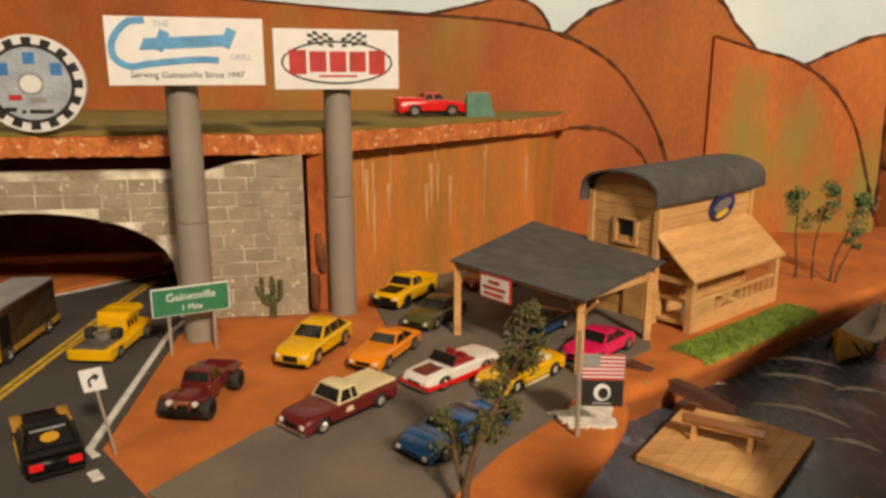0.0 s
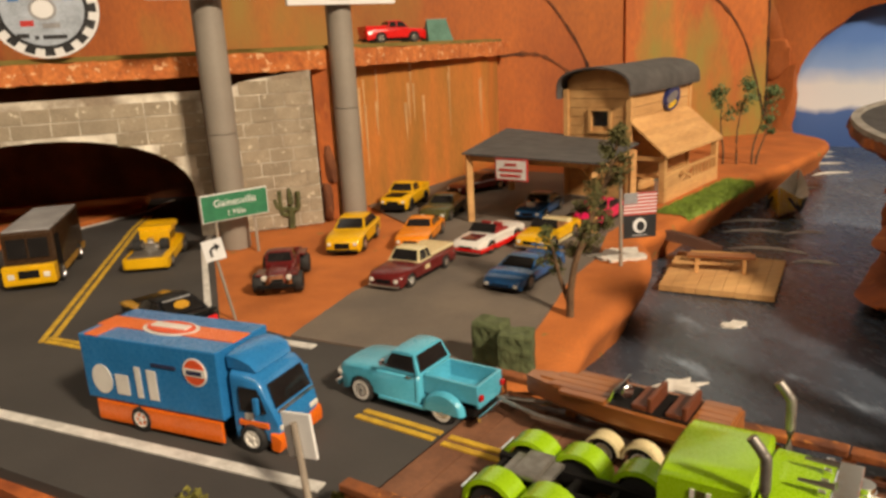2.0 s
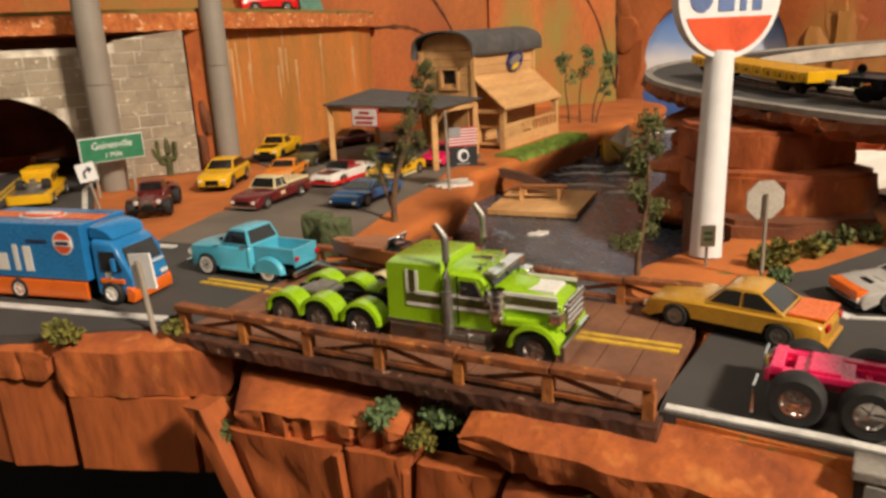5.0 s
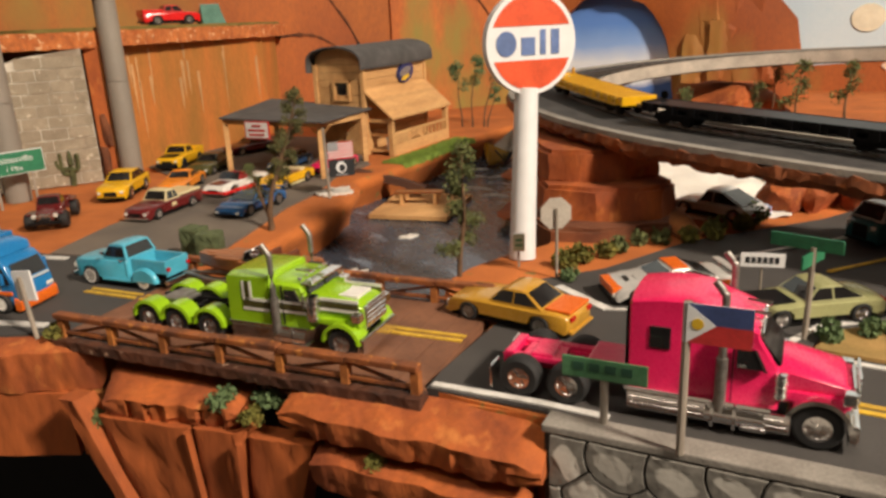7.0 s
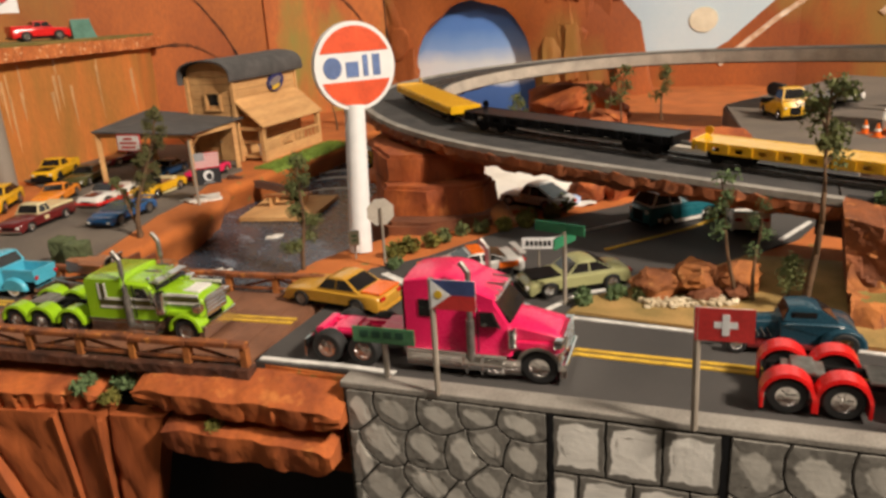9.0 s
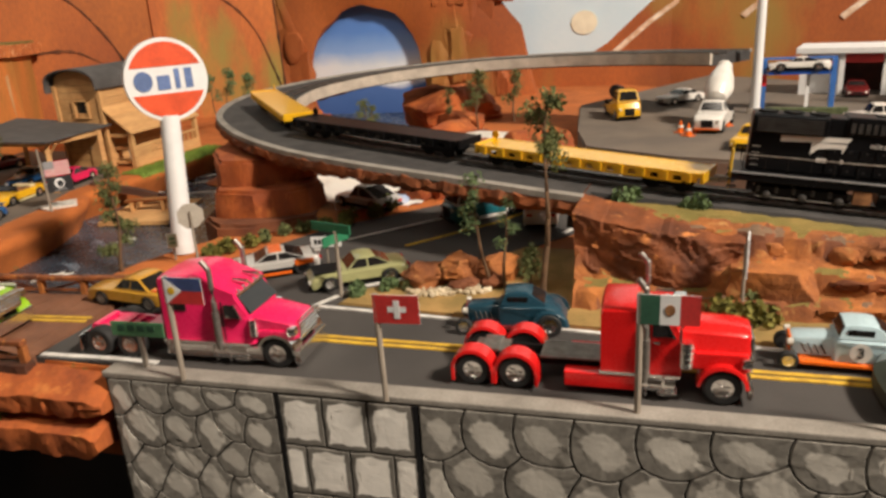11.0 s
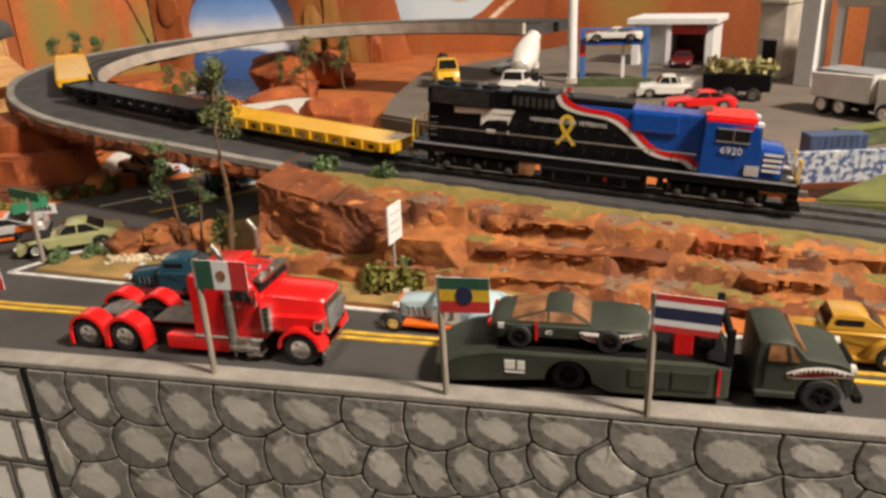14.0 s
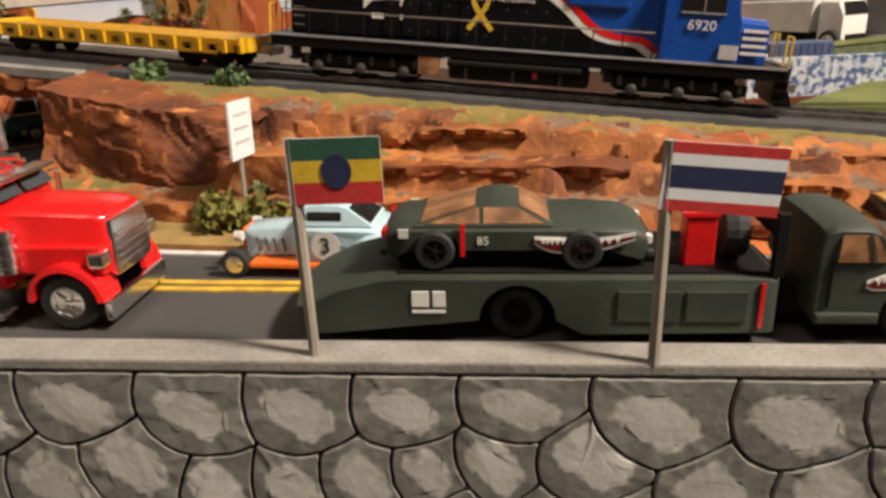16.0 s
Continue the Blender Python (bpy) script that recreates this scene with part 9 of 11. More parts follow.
    for k in range(90):
        bits.append(rock(0.281 + 0.042 * k / 90 + rnd.uniform(-0.003, 0.003), -0.030 - 0.026 * k / 90 + rnd.uniform(-0.006, 0.006), 0.001, rnd.uniform(0.003, 0.006), rnd.uniform(0.003, 0.005), rnd.uniform(0.002, 0.004), rnd.uniform(0, 180), k, 1, 0.3))
    tagged(part("pebbles", join(*bits), M_GRAVEL), "heap of pale gravel beside the road", "gravel", "", "stuff")
    isl = [(0.236, -0.012), (0.262, 0.000), (0.33, -0.010), (0.40, 0.0), (0.44, -0.05), (0.47, -0.10), (0.47, -0.292), (0.402, -0.218), (0.30, -0.092)]
    structure("ground", prism(isl, -0.004, 0.0015, 0.001), M_OLIVE2, "sandy olive verge beside the highway", 50)


M_BLOCKROCK = mat("fractured_rock", (0.25, 0.070, 0.016), (0.10, 0.028, 0.009), 0.8, scale=40, fine=380, bump=1.0, world=True, wear_or_glint=(0.52, 0.19, 0.05), spot_at=0.62, spot_soft=0.1)
M_ROCKGREY = mat("grey_brown_rock", (0.26, 0.15, 0.085), (0.14, 0.09, 0.055), 0.9, scale=40, fine=500, bump=0.8, world=True)
M_GRAVEL = mat("pale_gravel", (0.62, 0.53, 0.38), (0.42, 0.34, 0.22), 0.9, scale=90)
M_OLIVE2 = mat("sandy_verge", (0.40, 0.24, 0.08), (0.22, 0.15, 0.045), 0.95, scale=40, fine=900, bump=0.7, world=True)
strata()


def ramp_rocks():
    lab, grp = "stacked flat red rock slab under the railway ramp", "rocks under the ramp"
    for k, (x, y, z, sx, sy, sz, turn) in enumerate(((0.320, 0.385, -0.036, 0.15, 0.10, 0.026, 40), (0.335, 0.40, -0.012, 0.12, 0.085, 0.020, 60), (0.315, 0.375, 0.006, 0.135, 0.09, 0.018, 30), (0.33, 0.39, 0.022, 0.11, 0.08, 0.018, 50), (0.325, 0.38, 0.038, 0.14, 0.09, 0.016, 35),
                                                    (0.39, 0.46, -0.036, 0.10, 0.09, 0.09, 10))):
        boulder(x, y, z, sx, sy, sz, turn, 60 + k, lab, grp, M_ROCK, rb=0.2)
    # flat ledges stacked under the near side of the ramp
    for k, (pts, z0, z1) in enumerate((([(0.214, 0.207), (0.236, 0.190), (0.262, 0.184), (0.298, 0.178), (0.316, 0.204), (0.330, 0.300), (0.240, 0.300), (0.212, 0.245)], -0.036, 0.009),
                                       ([(0.222, 0.236), (0.249, 0.204), (0.262, 0.199), (0.296, 0.189), (0.317, 0.203), (0.330, 0.300), (0.250, 0.320)], 0.009, 0.034),
                                       ([(0.232, 0.250), (0.262, 0.226), (0.278, 0.222), (0.316, 0.222), (0.336, 0.258), (0.330, 0.330), (0.250, 0.330)], 0.034, 0.058))):
        bm = prism(pts, z0, z1, 0.003)
        bmesh.ops.triangulate(bm, faces=bm.faces[:])
        bmesh.ops.subdivide_edges(bm, edges=bm.edges[:], cuts=3, use_grid_fill=True)
        roughen(bm, 0.0035, 45, 21 + k, 0.5)
        # Lowest ledge gets the darker rock to paint in the ramp's shade.
        tagged(part("rock", bm, M_ROCK if k else M_ROCKDARK, smooth=30), "flat red rock ledge stacked under the railway ramp, the lowest darkened for shade", "rock", grp)
    wedge = slab((0.300, 0.215), (0.326, 0.205), (0.296, 0.170), (0.316, 0.166), 0.012, 0.002, -0.002, 77, 14, 0.0015, True, False)
    tagged(part("rock", wedge, M_BANK, smooth=30), "leaning pale brown rock slab beside the bushes", "rock", grp)
    for k, (x, y, sx, sy, sz) in enumerate(((0.412, 0.196, 0.034, 0.030, 0.024), (0.442, 0.190, 0.040, 0.032, 0.030), (0.480, 0.180, 0.055, 0.035, 0.026))):
        boulder(x, y, -0.002, sx, sy, sz, 25 * k, 130 + k, "small red rock beside the snowy slope", grp, M_ROCK, rb=0.25)
    for k, (x, y, z, sx, sy, sz) in enumerate(((0.50, 0.42, -0.002, 0.10, 0.06, 0.03), (0.58, 0.40, -0.002, 0.09, 0.06, 0.035), (0.55, 0.33, -0.002, 0.12, 0.08, 0.03), (0.66, 0.58, -0.002, 0.14, 0.10, 0.06), (0.74, 0.62, -0.002, 0.12, 0.1, 0.05), (0.62, 0.44, -0.002, 0.08, 0.06, 0.04), (0.50, 0.22, 0.0, 0.10, 0.05, 0.04), (0.56, 0.20, 0.0, 0.09, 0.05, 0.045))):
        boulder(x, y, z, sx, sy, sz, 20 * k, 90 + k, "low red rock outcrop inside the railway loop", "rocks of the loop", rb=0.25)
    structure("ground", prism([(0.47, 0.27), (0.545, 0.245), (0.60, 0.29), (0.58, 0.33), (0.50, 0.335)], -0.002, 0.031, 0.002), M_FOAM, "pale sand table inside the railway loop")
    # snowy slope behind the ramp
    bm = bmesh.new()
    n = 20
    a, b, c, d = Vector((0.306, 0.218, -0.001)), Vector((0.405, 0.176, -0.001)), Vector((0.53, 0.310, 0.010)), Vector((0.405, 0.425, 0.010))
    rows = [[bm.verts.new(a.lerp(b, j / n).lerp(d.lerp(c, j / n), i / n)) for j in range(n + 1)] for i in range(n + 1)]
    for p, q in zip(rows, rows[1:]):
        for j in range(n):
            bm.faces.new((p[j], p[j + 1], q[j + 1], q[j]))
    roughen(bm, 0.004, 45, 9, 1.0)
    structure("snow_slope", bm, M_SNOW, "crumpled white plaster slope behind the railway ramp", 40)
    pool = prism([(0.386 + 0.016 * math.cos(t), 0.196 + 0.010 * math.sin(t)) for t in [2 * math.pi * i / 18 for i in range(18)]], 0.0, 0.0075, 0.002)
    tagged(part("ice_block", pool, M_ICE, smooth=40), "pale blue painted plaster lump at the foot of the slope", "ice", grp)


M_SNOW = mat("white_plaster", (0.84, 0.80, 0.72), (0.72, 0.69, 0.64), 0.8, scale=24, fine=300, bump=0.6, world=True)
M_ICE = mat("pale_blue_plaster", (0.22, 0.36, 0.66), (0.50, 0.56, 0.68), 0.6, scale=60)
ramp_rocks()


def beams(parent, pairs, w, h, m):
    for a, b in pairs:
        part("strut", sweep3([Vector(a), Vector(b)], [(-w / 2, -h / 2), (w / 2, -h / 2), (w / 2, h / 2), (-w / 2, h / 2)]), m, parent)


def bridge_rails():
    m, L = BRIDGE
    for y, lab in ((-0.006, "rusty steel truss railing of the bridge"), (0.098, "rusty steel truss railing of the bridge")):
        r = thing("bridge_railing", m @ Matrix.Translation((0, y, 0)), lab, "railing", "bridge railings")
        top, bot = 0.0135, -0.001
        n = 6
        beam = box(-0.006, -0.006, bot - 0.0050, L + 0.004, 0.003, bot + 0.0008, 0.0006)
        bmesh.ops.subdivide_edges(beam, edges=[k for k in beam.edges if k.calc_length() > 0.1], cuts=70)
        part("lower_chord", roughen(beam, 0.0008, 240, 3), M_DARKBEAM, r, "dark weathered lower beam with a chipped edge")
        for k in range(n):
            a, b = -0.004 + (L + 0.006) * k / n, -0.004 + (L + 0.006) * (k + 1) / n
            part("upper_chord", box(a + 0.0003, -0.0030, top - 0.0030 + 0.0004 * (k % 2), b - 0.0003, 0.0026, top + 0.0004 * (k % 2), 0.0005), M_RUST, r)
            part("mid_strap", box(a + 0.0003, -0.0012, 0.0018, b - 0.0003, 0.0012, 0.0036, 0.0002), M_RUST, r)
        for k in range(n + 1):
            x = L * k / n
            part("upright", box(x - 0.0021, -0.0022, bot, x + 0.0021, 0.0020, top - 0.0031, 0.0003), M_RUSTBRIGHT, r)
        for k in range(n):
            x0, x1 = L * k / n, L * (k + 1) / n
            ends = ((x0, 0.0014, top - 0.004), (x1, 0.0014, bot + 0.002)) if k % 2 else ((x0, 0.0014, bot + 0.002), (x1, 0.0014, top - 0.004))
            beams(r, [ends], 0.0012, 0.0016, M_RUST)


bridge_rails()


# ---------------------------------------------------------------- plants
M_LEAF = mat("sage_foliage", (0.17, 0.185, 0.06), (0.075, 0.09, 0.03), 0.9, scale=150, fine=900)
M_LEAF2 = mat("yellow_foliage", (0.22, 0.19, 0.035), (0.11, 0.11, 0.02), 0.9, scale=150, fine=900)
M_LEAF3 = mat("blue_green_foliage", (0.165, 0.24, 0.095), (0.08, 0.125, 0.05), 0.9, scale=150, fine=900)
M_LEAF4 = mat("dusty_foliage", (0.16, 0.15, 0.05), (0.07, 0.07, 0.025), 0.9, scale=150, fine=900)
M_BARK = mat("twig_bark", (0.16, 0.09, 0.045), (0.09, 0.05, 0.025), 0.9, scale=150, bump=0.5)


def leaves(spots, size, per, rnd, flat=1.0):
    """Many small crumpled flakes round the given centres (x, y, z, radius)."""
    verts, faces = [], []
    for x, y, z, r in spots:
        for _ in range(per):
            d = Vector((rnd.gauss(0, 1), rnd.gauss(0, 1), rnd.gauss(0, flat))).normalized() * r * rnd.random() ** 0.5
            c = Vector((x, y, z)) + d
            q = Euler((rnd.uniform(0, 6.3), rnd.uniform(0, 6.3), rnd.uniform(0, 6.3))).to_quaternion()
            s = size * rnd.uniform(0.6, 1.4)
            i = len(verts)
            verts += [c + q @ Vector(p) * s for p in ((-0.5, -0.3, 0), (0.5, -0.2, 0.15), (0.6, 0.3, 0), (-0.3, 0.45, 0.2))]
            faces += [(i, i + 1, i + 2), (i, i + 2, i + 3)]
    bm = bmesh.new()
    vs = [bm.verts.new(v) for v in verts]
    for f in faces:
        bm.faces.new([vs[k] for k in f])
    return bm


def bush(x, y, z, r, label, m=None, seed=0, per=130, flat=0.8):
    rnd = random.Random(seed)
    b = thing("bush", pose(x, y, z), label, "bush", "bushes")
    spots = [(rnd.uniform(-0.5, 0.5) * r, rnd.uniform(-0.5, 0.5) * r, r * rnd.uniform(0.25, 0.7), r * rnd.uniform(0.4, 0.62)) for _ in range(5)]
    part("foliage", leaves(spots, r * 0.28, per // 2, rnd, flat), m or M_LEAF, b)
    part("stem", join(*[rod((0, 0, -0.002), (s[0] * 0.7, s[1] * 0.7, s[2]), r * 0.05, r * 0.02, n=5) for s in spots]), M_BARK, b)
    return b


def tree(x, y, z, height, label, lean=(0, 0), limbs=7, seed=0, m=None, trunk=0.0022, start=0.35, spread=0.3, clump=0.09, per=90, bare=False):
    """Model scrub tree: a crooked tapered trunk, limbs and uneven clumps of foam leaves."""
    rnd = random.Random(seed)
    t = thing("tree", pose(x, y, z), label, "tree", "trees")
    line = [Vector((lean[0] * u ** 1.3 * height + 0.02 * height * math.sin(u * 7 + seed), lean[1] * u * height + 0.02 * height * math.cos(u * 6 + seed), height * u - 0.002 * (u == 0))) for u in [k / 7 for k in range(8)]]
    sec = [(trunk * math.cos(k * math.pi / 4), trunk * math.sin(k * math.pi / 4)) for k in range(8)]
    part("trunk", sweep3(line, sec, [1.15 - 0.95 * k / 7 for k in range(8)]), M_BARK, t, smooth=50)
    spots = []
    for k in range(limbs):
        u = start + (1 - start) * (k + 0.5) / limbs
        i = min(6, int(u * 7))
        p = line[i].lerp(line[i + 1], u * 7 - i)
        a = rnd.uniform(0, 6.3)
        reach = spread * height * rnd.uniform(0.5, 1.0) * (1.15 - 0.7 * u)
        q = p + Vector((math.cos(a) * reach, math.sin(a) * reach, reach * rnd.uniform(0.2, 0.8)))
        part("limb", sweep3([p, p.lerp(q, 0.5) + Vector((0, 0, 0.02 * height)), q], [(s[0] * 0.4, s[1] * 0.4) for s in sec], [1, 0.7, 0.35]), M_BARK, t, smooth=50)
        r = clump * height * rnd.uniform(0.7, 1.25)
        spots.append((q.x, q.y, q.z, r))
        if rnd.random() > 0.4:
            e = p.lerp(q, 0.6)
            spots.append((e.x, e.y, e.z + r * 0.4, r * 0.7))
    top = line[-1]
    spots.append((top.x, top.y, top.z, clump * height))
    part("crown", leaves(spots, clump * height * 0.26, per, rnd), m or M_LEAF, t)
    return t


def plants():
    scrub = "sparse dusty green scrub tree with a crooked trunk"
    tree(0.028, 0.344, -0.001, 0.108, scrub + " on the shore", (0.30, 0.02), 26, 3, trunk=0.0022, start=0.28, spread=0.15, clump=0.046, per=110, m=M_LEAF4)
    tree(0.030, 0.348, -0.001, 0.050, "small dusty green shrub on the shore", (-0.25, 0.1), 6, 8, trunk=0.0016, spread=0.3, clump=0.10)
    tree(0.128, 0.166, -0.002, 0.084, scrub + " by the lake", (0.05, 0.0), 14, 11, trunk=0.0016, start=0.1, spread=0.15, clump=0.072, per=110)
    for k, (x, y, h, l) in enumerate(((0.374, 0.806, 0.090, -0.05), (0.388, 0.800, 0.098, 0.10), (0.405, 0.792, 0.088, 0.26), (0.410, 0.788, 0.055, 0.3))):
        tree(x, y, -0.001, h, "desert tree with tufted green tips", (l, 0.0), 3, 20 + k, trunk=0.0014, start=0.55, spread=0.20, clump=0.105, per=120, m=M_LEAF3)
    tree(0.347, -0.091, -0.001, 0.128, "tall thin palm-like tree with a tufted top", (0.06, 0.03), 9, 31, trunk=0.0022, start=0.66, spread=0.2, clump=0.06, per=90)
    tree(0.345, -0.078, -0.001, 0.030, "small shrub at the foot of the tall tree", (0.1, 0.03), 6, 33, trunk=0.0014, start=0.4, spread=0.25, clump=0.2, per=60)
    tree(0.331, -0.052, -0.001, 0.078, "slender roadside tree with bare lower trunk", (-0.16, 0.06), 5, 34, trunk=0.0013, start=0.5, spread=0.16, clump=0.075, per=50, m=M_LEAF3)
    tree(0.338, -0.060, -0.001, 0.062, "slender roadside tree with bare lower trunk", (0.06, 0.02), 5, 35, trunk=0.0012, start=0.45, spread=0.16, clump=0.08, per=50, m=M_LEAF3)
    for k, (x, y, z, h) in enumerate(((0.62, 0.40, 0.02, 0.07), (0.66, 0.37, 0.03, 0.06), (0.60, 0.44, 0.02, 0.05), (0.43, 0.345, 0.03, 0.05), (0.45, 0.37, 0.03, 0.04), (0.70, 0.52, 0.03, 0.06))):
        tree(x, y, z, h, "small desert tree inside the railway loop", (0.05, 0.0), 5, 40 + k, trunk=0.0014, start=0.35, spread=0.25, clump=0.13, per=70)
    c = thing("cactus", pose(-0.151, 0.642, 0), "dark green branching cactus in front of the block wall", "cactus")
    part("trunk", sweep3(smooth_line([Vector(p) for p in ((0, 0, -0.001), (0.001, 0, 0.018), (0.0005, 0, 0.038))], 4), [(0.0034 * math.cos(k * math.pi / 6) * (0.82 + 0.18 * (k % 2)), 0.0034 * math.sin(k * math.pi / 6) * (0.82 + 0.18 * (k % 2))) for k in range(12)], [1, 1, 1, 1, 1, 0.95, 0.85, 0.7, 0.3]), M_CACTUS, c)
    for s, z0, z1, o in ((-1, 0.012, 0.036, 0.0085), (1, 0.016, 0.034, 0.008), (-1, 0.018, 0.028, 0.013)):
        part("arm", sweep3(smooth_line([Vector((0, 0, z0)), Vector((s * o * 0.8, 0, z0 + 0.001)), Vector((s * o, 0, z0 + 0.006)), Vector((s * o * 1.05, 0, z1))], 4), [(0.0024 * math.cos(k * math.pi / 5) * (0.82 + 0.18 * (k % 2)), 0.0024 * math.sin(k * math.pi / 5) * (0.82 + 0.18 * (k % 2))) for k in range(10)]), M_CACTUS, c)
    for k, (x, y) in enumerate(((-0.031, 0.285), (-0.0215, 0.271))):
        h = thing("hedge_block", pose(x, y, 0, 0, 0, -35 + 12 * k), "square clipped dark green foam hedge block", "hedge", "hedge blocks")
        bm = box(-0.0085, -0.007, -0.001, 0.0085, 0.007, 0.024 - 0.002 * k, 0.002)
        bmesh.ops.subdivide_edges(bm, edges=bm.edges[:], cuts=5, use_grid_fill=True)
        part("body", roughen(bm, 0.0008, 300, k), M_HEDGE, h)
    rnd = random.Random(2)
    on_cliff = ((-0.160, 0.182, 0.0, 0.010, M_LEAF2), (-0.109, 0.172, 0.0, 0.008, M_LEAF2), (-0.028, 0.086, -0.0185, 0.009, M_LEAF3), (-0.008, 0.079, -0.0195, 0.008, M_LEAF3), (-0.018, 0.074, -0.023, 0.007, M_LEAF2), (-0.094, 0.130, -0.036, 0.008, M_LEAF), (0.033, 0.024, -0.032, 0.007, M_LEAF2))
    on_shore = ((0.195, 0.151, 0, 0.010, M_LEAF2), (0.21, 0.155, 0, 0.011, M_LEAF2), (0.228, 0.158, 0, 0.010, M_LEAF2), (0.246, 0.163, 0, 0.009, M_LEAF), (0.262, 0.168, 0, 0.009, M_LEAF), (0.28, 0.168, 0, 0.009, M_LEAF), (0.298, 0.160, 0, 0.010, M_LEAF2), (0.316, 0.157, 0, 0.013, M_LEAF2), (0.185, 0.125, 0, 0.007, M_LEAF3), (0.405, -0.186, 0, 0.015, M_LEAF2), (0.418, -0.198, 0, 0.013, M_LEAF2))
    on_bank = ((0.43, -0.18, 0.004, 0.013, M_LEAF), (0.440, -0.180, 0.014, 0.011, M_LEAF3), (0.454, -0.186, 0.015, 0.010, M_LEAF), (0.423, -0.083, 0.0490, 0.011, M_LEAF3), (0.449, -0.123, 0.0455, 0.011, M_LEAF3), (0.253, -0.008, 0, 0.010, M_LEAF3), (0.276, -0.010, 0, 0.009, M_LEAF3), (0.287, -0.018, 0, 0.009, M_LEAF), (0.64, -0.405, 0.01, 0.012, M_LEAF2), (0.35, 0.165, 0, 0.011, M_LEAF2), (0.365, 0.175, 0, 0.012, M_LEAF))
    for k, (x, y, z, r, m) in enumerate(on_cliff + on_shore + on_bank):
        bush(x, y, z, r, "small clump of olive green model foliage", m, 200 + k)
    # grass strip along the lake behind the shop
    strip = smooth_line([Vector((*q, 0)) for q in SHORE[8:12]], 10)[5:24]
    bm = bmesh.new()
    for k in range(3600):
        i = rnd.randrange(len(strip) - 1)
        step = strip[i + 1] - strip[i]
        d = step.normalized()
        v = rnd.random()
        off, z = -0.032 + 0.0324 * v, -0.0013
        for (o0, z0), (o1, z1) in zip(BANK[:6], BANK[1:6]):
            if o0 <= off <= o1:
                z = z0 + (z1 - z0) * (off - o0) / (o1 - o0)
        p = strip[i] + step * rnd.random() + Vector((d.y, -d.x, 0)) * off
        a = rnd.uniform(0, 3.2)
        w = Vector((math.cos(a), math.sin(a), 0)) * 0.0011
        b0 = Vector((p.x, p.y, z - 0.002))
        t0 = b0 + Vector((rnd.uniform(-0.002, 0.003), rnd.uniform(-0.003, 0.002), rnd.uniform(0.004, 0.0065)))
        bm.faces.new([bm.verts.new(b0 - w), bm.verts.new(b0 + w), bm.verts.new(t0)])
    tagged(part("grass", bm, M_GRASS), "bright green grass strip along the lake shore", "grass", "", "stuff")
    structure("ground", shore_bank(strip, ((-0.033, -0.0016),) + BANK[2:6], 0.0007), M_GRASS, "green turf along the lake shore", 50)


M_CACTUS = mat("cactus_green", (0.10, 0.105, 0.035), (0.05, 0.055, 0.02), 0.8, scale=150)
M_HEDGE = mat("hedge_foam", (0.105, 0.125, 0.055), (0.06, 0.075, 0.03), 0.95, scale=160, fine=900, bump=1.0)
plants()


